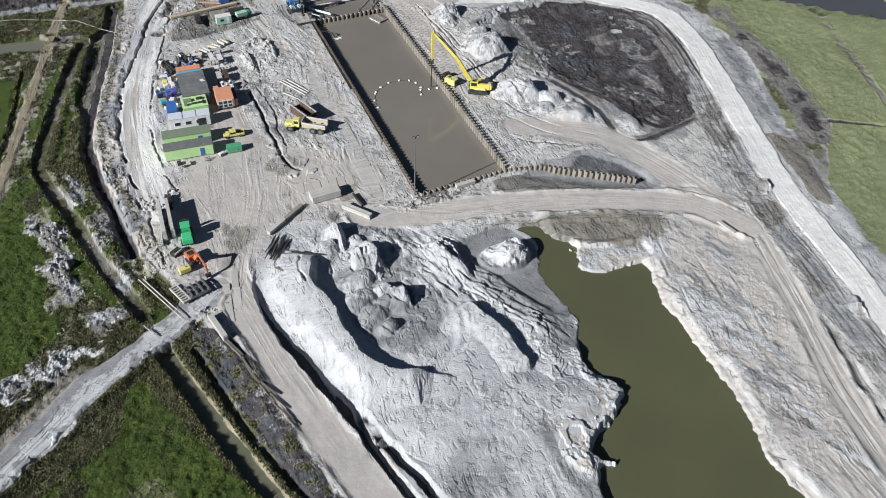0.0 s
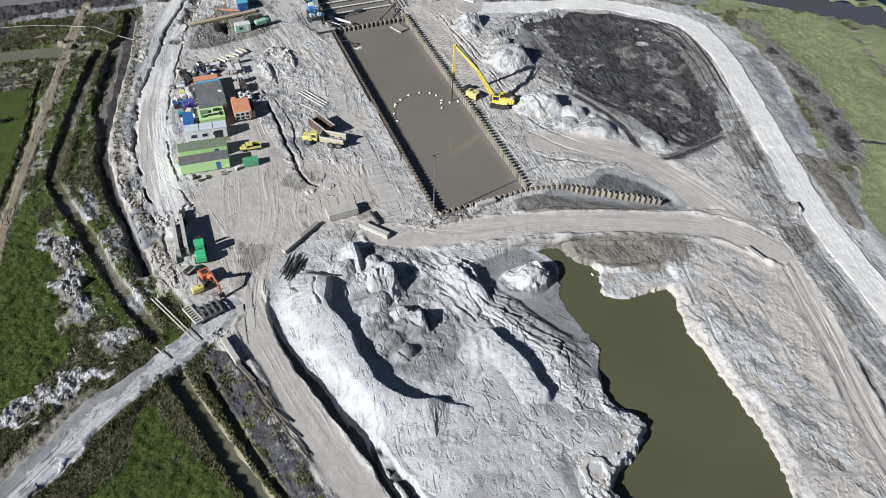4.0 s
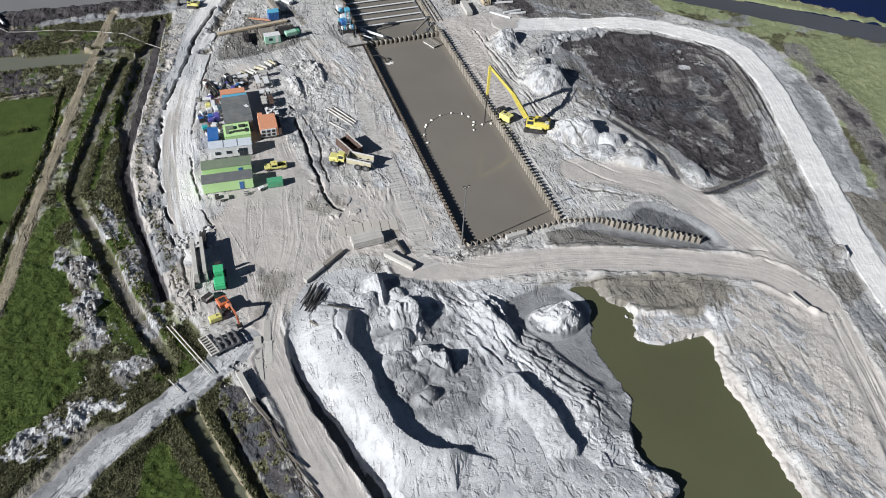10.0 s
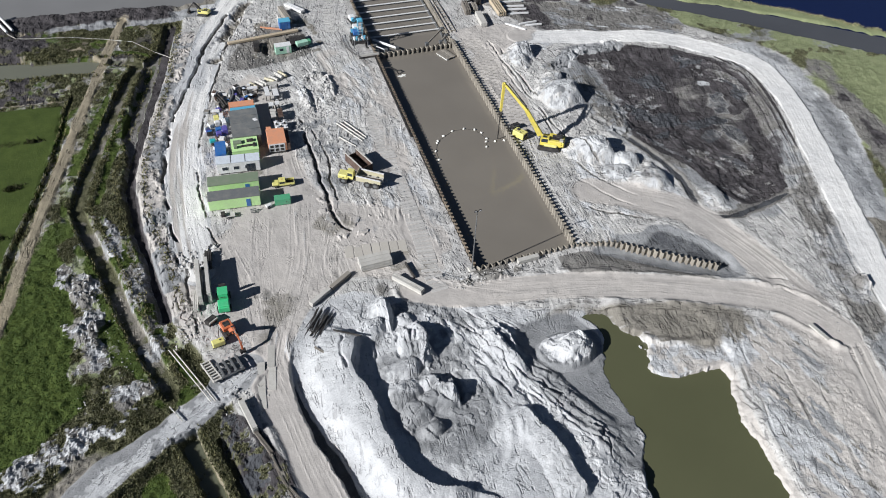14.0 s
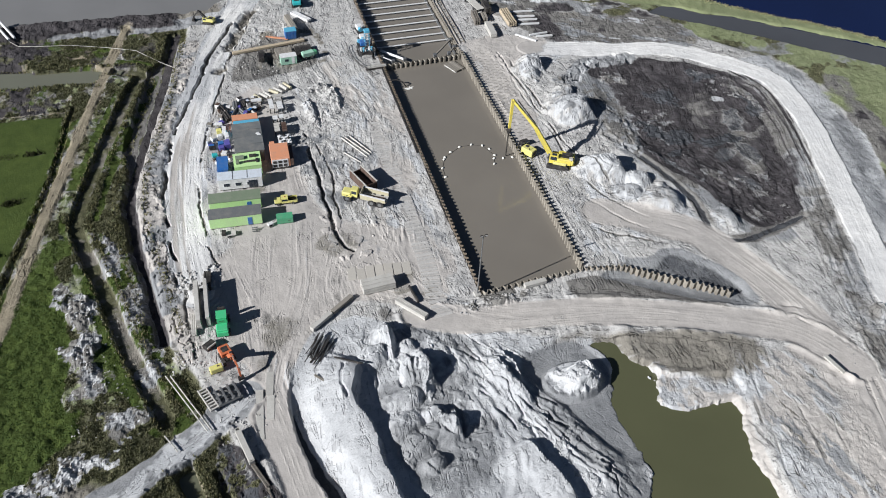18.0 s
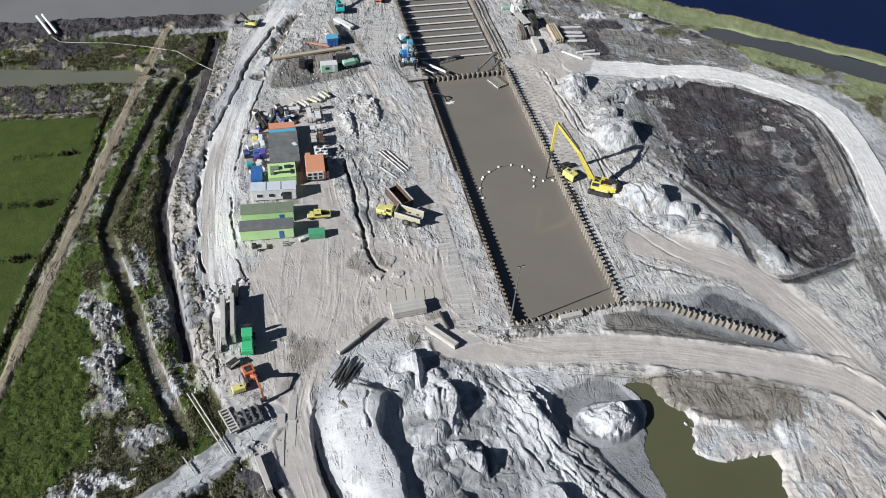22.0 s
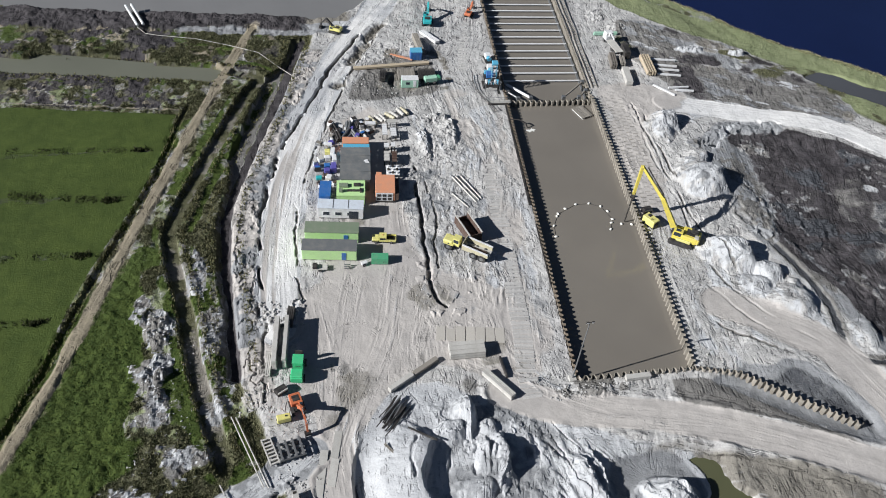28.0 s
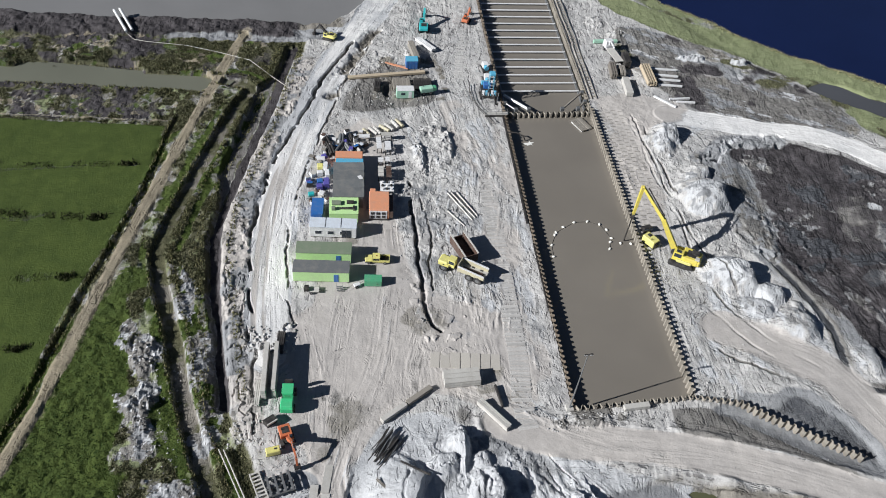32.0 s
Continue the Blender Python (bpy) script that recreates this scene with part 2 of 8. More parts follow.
def near_box(x, y, p, reach):
    """The rows and columns of the sheet that lie within reach of some points."""
    i = np.searchsorted(x[0], [p[:, 0].min() - reach, p[:, 0].max() + reach])
    j = np.searchsorted(y[:, 0], [p[:, 1].min() - reach, p[:, 1].max() + reach])
    return slice(j[0], j[1]), slice(i[0], i[1])


def along(x, y, points, reach=30.0, steps=4):
    """Distance to a smooth line, signed (left of its way: positive), and the length run along it, at every place within reach."""
    p = curve(points, steps) if steps else np.array(points, float)
    d, s, run = np.full(x.shape, 1e3, np.float32), np.full(x.shape, 1e3, np.float32), np.zeros(x.shape, np.float32)
    m = near_box(x, y, p, reach)
    xs, ys = x[m], y[m]
    dm, sm, rm, total = np.full(xs.shape, 1e3, np.float32), np.full(xs.shape, 1e3, np.float32), np.zeros(xs.shape, np.float32), 0.0
    for (ax, ay), (bx, by) in zip(p[:-1], p[1:]):
        ax, ay, bx, by = float(ax), float(ay), float(bx), float(by)
        ux, uy = bx - ax, by - ay
        n = math.hypot(ux, uy) + 1e-9
        k = np.clip(((xs - ax) * ux + (ys - ay) * uy) / n**2, 0, 1)
        dd = np.hypot(xs - ax - k * ux, ys - ay - k * uy)
        near = dd < dm
        dm = np.where(near, dd, dm)
        sm = np.where(near, np.sign(ux * (ys - ay) - uy * (xs - ax)) * dd, sm)
        rm = np.where(near, total + k * n, rm)
        total += n
    d[m], s[m], run[m] = dm, sm, rm
    return d, s, run, total


def inside(x, y, points, steps=3):
    """Signed distance to a closed smooth outline, positive inside."""
    p = np.array(points + points[:1], float)
    if steps:
        p = curve(points + points[:1], steps)
    d = along(x, y, p, 25.0, 0)[0]
    b = near_box(x, y, p, 0.5)
    xs, ys = x[b], y[b]
    m = np.zeros(xs.shape, bool)
    for (ax, ay), (bx, by) in zip(p[:-1].tolist(), p[1:].tolist()):
        if ay != by:
            j = np.searchsorted(ys[:, 0], [min(ay, by), max(ay, by)])
            j = slice(j[0], j[1])
            m[j] ^= xs[j] < (bx - ax) * (ys[j] - ay) / (by - ay) + ax
    d = -d
    d[b] = np.where(m, -d[b], d[b])
    return d


def canal_left(y):
    return 0.3 + 0.080 * y


def canal_right(y):
    return 23.2 + 0.078 * y


POND = [(14.8, -18.4), (19.2, -19.9), (20.5, -23.0), (21.9, -25.3), (23.9, -28.4), (24.0, -31.9), (22.0, -35.0), (24.4, -37.2), (30.7, -38.3), (34.9, -38.8), (34.4, -42.7), (33.0, -45.7), (31.3, -53.2), (30.4, -59.1), (29.8, -65.5), (28.5, -75), (26.4, -83.2), (24.3, -90), (22, -112), (-10, -112), (-5, -80), (-0.3, -77.6), (-3.2, -75), (-0.2, -71.6), (5.6, -69.2), (10.4, -64.6), (7.1, -58.6), (8.5, -53.5), (11.0, -50.6), (12.9, -46.4), (12.6, -40.2), (13.2, -33.4), (16.0, -27.0), (18.0, -23.2)]
HAUL = [(50, 83), (61, 79), (74.5, 74.7), (88.8, 70.6), (99.3, 61.4), (106.9, 52.7), (109.4, 44.5), (106, 28), (100.2, 13.3), (92.4, -5), (87.2, -18), (81.4, -31.5), (76, -50.4), (72.9, -62.5), (69.5, -73), (64, -100)]
MID = [(-14, -2), (-5.7, -6.0), (6.5, -8.8), (17.5, -11.6), (29.1, -16.0), (46.7, -24.2), (57, -31), (62.6, -41.5)]
EAST_LEG = [(58, -28), (62.8, -38), (62.7, -43.3), (58.1, -56), (53.5, -68.2), (48.6, -79.5), (45.2, -89.6), (40, -108)]
MID_N = [(36, 14), (45, 8), (52.7, 1.3), (57.3, -10.8), (60.3, -24.1), (61.1, -33)]
LEFT_ROAD = [(-16, 146), (-25.5, 127.8), (-35.4, 107.8), (-41.6, 92.2), (-49.4, 66.8), (-52.2, 50.4), (-53.8, 33.7), (-54, 18)]
SOUTH_ROAD = [(-40, 12), (-46, -5.7), (-46.4, -16.7), (-45.6, -26), (-44.6, -34.7), (-43.3, -44.3), (-42.1, -52.4), (-40.8, -59.4), (-39.5, -66), (-36, -84)]
WHITE_ROAD = [(-50, -9), (-59, -14.8), (-67.2, -18.5), (-77.1, -23.7), (-86.5, -30.7), (-110, -46)]
DITCH_A = [(-67, 108), (-56.2, 104.8), (-60.2, 93.5), (-68.7, 70.4), (-74.7, 51.3), (-75.4, 44.1), (-71.2, 23.9), (-69.2, 11.3), (-66.2, -0.7), (-64, -9.1)]
DITCH_B = [(-45, 121), (-47, 113.5), (-53, 91), (-60, 69), (-64, 54), (-64.4, 40), (-63.4, 26.5), (-62.4, 9)]
DITCH_C = [(-63.3, -19.3), (-59.4, -37.6), (-55.6, -53), (-46, -90)]
DITCH_D = [(-57.8, -23.1), (-54.7, -42.4), (-50.8, -57), (-41, -92)]
FIELD_DITCH = [(-73.8, 93), (-75.6, 87), (-79.3, 69.5), (-84.7, 51.7), (-90.0, 36.3), (-94.6, 20.1), (-100.3, 3), (-118, -40)]
FIELD_PATH = [(-57.6, 128), (-59.8, 122), (-65, 106.4), (-71, 87.6), (-79.0, 62.4), (-84.8, 43.5), (-91, 22.4), (-96.4, 5.9), (-112, -34)]
PEAT = [(62.5, 67.7), (72.5, 69.0), (84, 66), (92, 61), (98.2, 54.4), (102.8, 48.4), (103.6, 40), (99.4, 28.5), (93.6, 16.5), (86.4, 6), (79.5, -2.2), (69.6, -3), (66, 3), (63.4, 14.9), (59, 24.7), (56, 38.7), (57, 53.7)]
MEADOW_LINES = (([(155.4, 26.1), (146.9, 6.0), (136.0, -15.9), (125.1, -37.8)], 1.3, "mud"), ([(110.3, -16.1), (116.8, -20.4), (125.0, -25.7), (133.2, -31.0)], 0.8, "peat"), ([(123.9, 25.7), (122.9, 13.6), (116.8, -3.1), (110.3, -16.1), (100.2, -20.9)], 2.6, "spoil"))
HEAP_CREST = [(-28.2, -9.0), (-30.2, -11.6), (-32.0, -17.4), (-31.2, -22.6), (-30.9, -26.8), (-31.2, -31.4), (-30.7, -35.4), (-30.3, -39.6), (-28.6, -43.2), (-26.0, -45.8), (-22.6, -46.9), (-20.2, -48.4)]
HEAP_DITCH = [(-40.4, -7.0), (-42.5, -12.5), (-43.0, -19.1), (-42.2, -25.9), (-40.6, -32.5), (-39.0, -40.6), (-37.4, -48.2), (-36.4, -57.5), (-34.8, -67.4), (-31, -86)]
GRASS_LEFT = [(-97, 12), (-85.4, 40.4), (-80.5, 29.2), (-79.2, 9.7), (-79.4, -0.5), (-78.6, -8), (-87.5, -15), (-100, -22), (-120, -30)]
GRASS_SOUTH = [(-68, -25), (-63.6, -37), (-59.4, -50.1), (-54, -70), (-62, -100), (-120, -90), (-104, -52), (-88.4, -42), (-75, -35.4), (-71.3, -28)]
GRASS_EAST = [(129.6, 49.7), (119.7, 30.3), (123.6, 17.6), (116.4, -5.4), (112.8, -17), (104, -26), (96, -33), (90.7, -40), (84, -60), (80, -100), (180, -100), (200, 0), (165, 20), (151, 24), (152, 35)]
LAKE = [(45, 168), (72.5, 139), (87, 122), (99.6, 109.4), (111.8, 100), (122, 91.5), (146, 69.5), (164, 52), (260, -24), (600, 200), (300, 600), (0, 400)]
SLIP = [(97.4, 92.6), (100.6, 88.2), (112, 79.0), (117, 74.6), (136.5, 56.6), (151, 42), (190, 6), (198, 12), (158, 49.6), (141.6, 64.4), (120.5, 82.0), (102.6, 94.4)]
RIVER = [(-300, 160), (-125.5, 145), (-109.8, 141), (-79, 137.5), (-48, 134.5), (-34, 132), (-22, 144), (-10, 175), (-20, 400), (-400, 400)]
CREEK = [(-200, 132), (-150, 122.5), (-120.2, 115), (-92, 110.6), (-66, 106.2)]

def spread(marks, far_lo, far_hi):
    """Even steps from mark to mark, each stretch with its own, then ever longer ones out to the horizon."""
    mid, out = [], []
    for (a, step), (b, _) in zip(marks[:-1], marks[1:]):
        mid += list(a + (b - a) * np.arange(round((b - a) / step)) / round((b - a) / step))
    lo, hi = marks[0][0], marks[-1][0]
    mid.append(hi)
    for start, end, way in ((lo, far_lo, -1), (hi, far_hi, 1)):
        step, p, line = 0.3, start, []
        while (end - p) * way > 0:
            step *= 1.22
            p += way * step
            line.append(p)
        out.append(line)
    return np.array(out[0][::-1] + mid + out[1])


gx, gy = spread(((-118, 0.31), (-64, 0.20), (20, 0.24), (66, 0.31), (140, 0.3)), -2500, 2500), spread(((-92, 0.21), (10, 0.26), (90, 0.32), (150, 0.3)), -1500, 3500)
X, Y = (g.astype(np.float32) for g in np.meshgrid(gx, gy))
Z = np.zeros(X.shape, np.float32)
SOIL = {k: np.zeros(X.shape, np.float32) for k in ("sand", "silt", "peat", "grass", "scrub", "pale", "buff", "clay", "meadow", "mud", "wet", "spoil")}
LANE_U, LANE_V = None, None


def lay(kind, weight):
    """Puts one soil over those before it."""
    w = np.clip(weight, 0, 1).astype(np.float32)
    rows, cols = np.flatnonzero(w.any(1)), np.flatnonzero(w.any(0))
    if not len(rows):
        return
    b = slice(rows[0], rows[-1] + 1), slice(cols[0], cols[-1] + 1)
    rest = 1 - w[b]
    for k in SOIL:
        SOIL[k][b] *= rest
    SOIL[kind][b] += w[b]


def mound(x, y, rx, ry, turn, height, seed, lump=0.45, steep=1.0, soil="sand", lean=0.42):
    global Z
    c, s = math.cos(radians(turn)), math.sin(radians(turn))
    u, v = ((X - x) * c + (Y - y) * s) / rx, (-(X - x) * s + (Y - y) * c) / ry
    m = np.hypot(u, v) < 1.7
    if not m.any():
        return
    cc, ss = math.cos(radians(turn)), math.sin(radians(turn))
    ex, ey = u[m] * cc - v[m] * ss * ry / rx, u[m] * ss + v[m] * cc * ry / rx
    ex = np.where(ex > lean, (ex - lean) / (1 - lean), (ex - lean) / (1 + lean))
    r = np.maximum(np.hypot(ex, ey * rx / ry), 0) * (1 + lump * fbm(X[m], Y[m], min(rx, ry) * 0.7, 3, seed))
    h = height * smooth(1 - r, 0, 1 / steep) * (1 + 0.25 * fbm(X[m], Y[m], 2.2, 3, seed + 5)) + 0.16 * fbm(X[m], Y[m], 1.1, 3, seed + 6) * smooth(1 - r, 0, 0.3)
    n = fbm(X[m], Y[m], 1.4, 3, seed + 9, 0.6)
    h = h + smooth(1 - r, 0.05, 0.4) * (0.28 * smooth(n, 0.10, 0.20) - 0.22 * smooth(-n, 0.16, 0.28))
    Z[m] = np.maximum(Z[m], np.where(h > 0.02, Z[m] * 0.6 + h, Z[m]))
    if soil:
        w = np.zeros(X.shape)
        w[m] = smooth(1.12 - r, 0, 0.3)
        lay(soil, w)
        w[m] *= np.clip(1.8 * fbm(X[m], Y[m], 2.4, 4, seed + 12, 0.7) - 0.1, 0, 0.5)
        lay("silt", w)


def ditch(points, half, depth, soil=None, edge=0.42):
    global Z
    d = along(X, Y, points)[0] + 0.5 * fbm(X, Y, 3.0, 2, 3)
    Z = Z - depth * (1 - smooth(d, half * (1 - edge), half))
    if soil:
        lay(soil, 1 - smooth(d, half * 0.8, half * 1.5))


def road(points, half, soil, ruts=0.10, level=0.0, edge=2.0, shoulder=0.0, stray=1.3):
    global Z, LANE_U, LANE_V
    d, s, run, total = along(X, Y, points)
    wob = fbm(X, Y, 6.0, 3, 5)
    w = 1 - smooth(d + wob * stray, half - edge * 0.5, half + edge * 0.5)
    lines = -np.clip(np.abs(value_noise(s + 1.2 * fbm(X, Y, 25, 2, 8), run * 0.05, 0.9, 9)) * 5, 0, 1) * np.clip(0.6 + 1.6 * fbm(X, Y, 9, 2, 10), 0, 1.2) * ruts
    Z = Z * (1 - w) + w * (level + lines + 0.04 * wob)
    if shoulder:
        Z = Z + shoulder * np.exp(-(((d - half - 0.6) / 0.7) ** 2)) * np.clip(0.5 + 2.0 * fbm(X, Y, 4.0, 3, 11), 0, 1.6)
    lay(soil, w)
    LANE_U, LANE_V = np.where(d < half + 2.5, s, LANE_U), np.where(d < half + 2.5, run, LANE_V)


# working ground, lumpy with tracks
def ridged(scale, seed, octaves=3):
    return sum(0.55**k * (0.5 - 2 * np.abs(value_noise(X + 3 * value_noise(X, Y, 7, seed), Y, scale / 2**k, seed + k))) for k in range(octaves))


def slumps(scale, seed, steps):
    """Broken ground: flats with small sharp drops between them."""
    q = (fbm(X, Y, scale, 4, seed) + 1) * steps
    return (np.floor(q) + smooth(q - np.floor(q), 0, 0.14)) / steps - 1


def crust(mask, amp, scale, seed, least=0.16):
    """Torn-up crust: sparse clods and short scarps on a surface."""
    global Z
    n = fbm(X + 1.5 * value_noise(X, Y, 4, seed), Y, scale, 2, seed)
    Z = Z + amp * mask * smooth(n, least, least + 0.10) * np.clip(0.7 + 1.5 * value_noise(X, Y, 6, seed + 3), 0.2, 1.4)


rough = fbm(X, Y, 9.0, 5, 21)
clods = ridged(2.6, 71)
bent = X * 0.9 - canal_left(Y) + 5.0 * fbm(X, Y, 30, 3, 72)
LANE_U, LANE_V = bent.copy(), Y.copy()
tracks = -np.clip(np.abs(value_noise(bent * 1.0, Y * 0.06, 1.1, 75)) * 4, 0, 1) * np.clip(0.25 + 2.4 * fbm(X, Y, 11, 3, 73), 0, 1)
Z += 0.45 * rough + 0.10 * clods * np.clip(0.55 + 1.8 * fbm(X, Y, 18, 2, 74), 0.0, 1.6) + 0.09 * tracks + 0.06 * fbm(X, Y, 0.9, 2, 22)
west = smooth(-(X + 57.5 + np.interp(Y, [-90, -20, 0, 20, 40, 60, 90, 115, 150], [-14, -5, 0, 0, 1, 3, -8, -16, -24])), 0, 3)
lay("scrub", west)
Z = Z * (1 - west) + west * (-0.9 + 0.5 * rough + 0.45 * fbm(X, Y, 1.5, 3, 23))
east = smooth(X - np.interp(Y, [-100, -70, -36, -8, 25, 42, 60, 76, 100, 140], [74, 79, 88, 97, 112, 117, 112, 98, 84, 60]), 0, 5)
lay("meadow", east * 0.9)
lay("scrub", east * np.clip(0.35 + 1.6 * fbm(X, Y, 8, 4, 485, 0.65), 0, 0.8))
lay("silt", east * np.clip(1.6 * fbm(X, Y, 10, 4, 486, 0.6), 0, 0.5))
Z = Z * (1 - east) + east * (-0.5 + 0.45 * rough + 0.12 * clods)
north = smooth(Y - np.interp(X, [-300, -120, -77, -62, -50], [100, 94, 89.5, 100, 112]), 0, 3) * smooth(-X - 46, 0, 6)
lay("scrub", north)
# fields
for outline in (GRASS_LEFT, GRASS_SOUTH, GRASS_EAST):
    g = inside(X, Y, outline) + 3.0 * fbm(X, Y, 10, 3, 31)
    lay("meadow" if outline is GRASS_EAST else "grass", smooth(g, -1.2, 1.2))
patch = smooth(inside(X, Y, GRASS_SOUTH), 0, 3) * smooth(fbm(X, Y, 14, 3, 34), 0.0, 0.35)
lay("scrub", smooth(inside(X, Y, GRASS_SOUTH), -1, 2) * np.clip(0.32 + 0.9 * fbm(X, Y, 9, 5, 34, 0.6), 0, 0.7))
lay("clay", patch * 0.3)
g = inside(X, Y, [(52, 150), (62.3, 137.5), (79.3, 123.3), (99.6, 109.4), (122, 91.5), (164, 52), (158, 49.6), (141.6, 64.4), (120.5, 82), (102.6, 94.4), (81, 106.3), (66, 119.2), (50, 138)]) + 1.5 * fbm(X, Y, 6, 3, 35)
lay("meadow", smooth(g, -0.8, 0.8))
g = inside(X, Y, [(48, 124), (58, 124), (75.4, 114), (87.7, 101.5), (97.7, 89), (102, 74), (90, 69), (70, 77), (57, 85), (49, 100)]) + 3 * fbm(X, Y, 8, 3, 36)
zone = smooth(g, -1.5, 1.5)
lay("spoil", zone * 0.9)
streak = fbm(0.45 * X - 0.35 * Y, 1.2 * Y + 0.9 * X, 7, 5, 322, 0.65)
lay("mud", zone * np.clip(2.0 * fbm(X, Y, 16, 4, 326) + 0.1, 0, 0.5))
lay("scrub", zone * np.clip(1.8 * fbm(X, Y, 12, 4, 321) + 0.05, 0, 0.6))
lay("silt", zone * np.clip(2.4 * streak - 0.12, 0, 0.7))
lay("sand", zone * np.clip(3.0 * fbm(0.5 * X - 0.4 * Y, 1.6 * Y + 1.2 * X, 5, 5, 327, 0.7) - 1.0, 0, 0.6))
lay("peat", zone * np.clip(2.4 * fbm(X, Y, 9, 4, 323) - 0.45, 0, 0.7))
Z = Z + zone * (0.10 * ridged(2.2, 324) + 0.35 * slumps(6, 325, 5))
g = inside(X, Y, [(96, 52), (108, 50), (117, 33), (114, 15), (109, 1), (102.9, -11), (97, -20), (90, -30), (84, -46), (80, -60), (76, -60), (84, -36), (93, -8), (106, 25), (110, 42)]) + 2.5 * fbm(X, Y, 7, 3, 37)
lay("silt", smooth(g, -1.5, 1.5) * 0.8)
g = inside(X, Y, [(106, -2), (113, 8), (120, 22), (116.5, 24), (110, 14), (104, 2)]) + 1.5 * fbm(X, Y, 4, 3, 38)
lay("sand", smooth(g, -0.5, 1.0) * 0.7)
f = along(X, Y, FIELD_DITCH, 400)[1]
field = smooth(-f, 0.8, 2.0) * smooth(np.interp(X, [-400, -116, -97, -77], [104, 95.8, 93.1, 90]) - Y, 0, 1.5) * (X < -70)
field *= smooth(Y + 60, 0, 10)
lay("grass", field)
Z = Z * (1 - field) + field * (-0.8 + 0.12 * rough)
lay("clay", (1 - smooth(np.abs(Y - np.interp(X, [-400, -116, -97, -77], [105.2, 97, 94.2, 91.2]) + 0.9 * rough), 0.15, 0.6)) * (X < -76) * 0.5)
for mid_, half_, kind in (([139, 136.0, 133.6, 131.6, 130], 4.8, "mud"), ([128.6, 128.6, 128.4, 126.2, 125.5], 2.6, "silt")):
    away = np.abs(Y - np.interp(X, [-130, -100, -75, -45, -30], mid_)) + 2.4 * fbm(X, Y, 6, 4, 47)
    lay(kind, (1 - smooth(away, half_ * 0.7, half_ * 1.1)) * smooth(X + (140 if kind == "mud" else 82), 0, 6) * smooth(-26 - X, 0, 8) * (0.75 if kind == "mud" else 0.9))
    if kind == "mud":
        BANK = (1 - smooth(away, half_ * 0.9, half_ * 1.2)) * smooth(X + 140, 0, 6) * smooth(-40 - X, 0, 8)
        lay("peat", (1 - smooth(away, half_ * 0.6, half_)) * smooth(X + 140, 0, 6) * smooth(-40 - X, 0, 8) * (0.95 + 0.4 * fbm(X, Y, 5, 3, 48)))
upland = north * (SOIL["scrub"] > 0.5)
lay("peat", upland * np.clip(1.8 * fbm(X, Y, 7, 4, 454, 0.7) + 0.15, 0, 0.7))
lay("peat", upland * smooth(-X - 70, 0, 12) * np.clip(0.5 + 1.6 * fbm(X, Y, 6, 4, 724, 0.65), 0, 0.8))
lay("grass", upland * np.clip(1.8 * fbm(X, Y, 5, 4, 455, 0.7) - 0.3, 0, 0.5))
lay("clay", upland * np.clip(2.0 * fbm(X, Y, 4, 4, 456, 0.75) - 0.75, 0, 0.5))
lay("grass", np.clip(west, 0, 1) * smooth(fbm(X, Y, 13, 4, 39), 0.08, 0.3) * (SOIL["scrub"] > 0.5) * 0.55 * (Y < 92) * (Y > -14))
lay("meadow", west * np.clip(2.2 * fbm(X, Y, 4, 5, 711, 0.7) - 0.2, 0, 0.5) * (SOIL["scrub"] > 0.5) * (Y < 104) * (Y > -10))
lay("spoil", west * np.clip(2.2 * fbm(X, Y, 3, 5, 712, 0.75) - 0.35, 0, 0.5) * (SOIL["scrub"] > 0.4) * (Y < 104) * (Y > -10))
lay("scrub", smooth(-Y - 106 + 16 * fbm(X, Y, 40, 4, 471), 0, 8))
# water edges
for outline, bed in ((LAKE, -3.0), (RIVER, -3.0), (SLIP, -2.2)):
    g = inside(X, Y, outline, 0) + 1.2 * fbm(X, Y, 6, 3, 33)
    Z = Z * (1 - smooth(g, -1.5, 1.5)) + bed * smooth(g, -1.5, 1.5)
lay("peat", BANK * np.clip(0.85 + 0.9 * fbm(X, Y, 5, 4, 713, 0.6), 0, 1))
Z = Z + BANK * (0.9 + 0.5 * fbm(X, Y, 3, 3, 453))
lay("sand", (1 - smooth(np.hypot((X + 32) / 6, (Y - 125.6) / 3.6) + 0.8 * fbm(X, Y, 4, 3, 467), 0.6, 1.0)) * 0.9)
ditch(CREEK[:-1] + [(-69, 106.8)], 4.2, 1.6)
ditch([(-112, 116.4), (-98, 116), (-86, 113.5)], 3.4, 1.4)
for line, half, depth in ((DITCH_C, 2.2, 1.6), (DITCH_D, 1.0, 1.1), (FIELD_DITCH, 0.8, 0.7)):
    ditch(line, half, depth)
# the two field ditches: a sheer bank on the west, a flat silted floor
d, s, run, total = along(X, Y, DITCH_A)
s = s + 0.35 * fbm(X, Y, 2.5, 2, 3)
east_of = np.where(np.abs(s) < 900, -s, 1e3)
Z = Z + 0.35 * np.exp(-(((east_of + 2.0) / 1.0) ** 2))
bed = smooth(east_of, -1.3, -0.85) * (1 - smooth(east_of, 1.8, 2.5))
Z = Z * (1 - bed) + bed * (-2.0 + 0.05 * fbm(X, Y, 2.0, 3, 511))
lay("mud", bed * 0.8)
lay("scrub", bed * np.clip(0.4 + 0.9 * fbm(X, Y, 2.5, 3, 515), 0, 0.6))
d, s, run, total = along(X, Y, DITCH_B)
s = s + 0.8 * fbm(X, Y, 3.5, 3, 512)
east_of = np.where(np.abs(s) < 900, -s, 1e3)
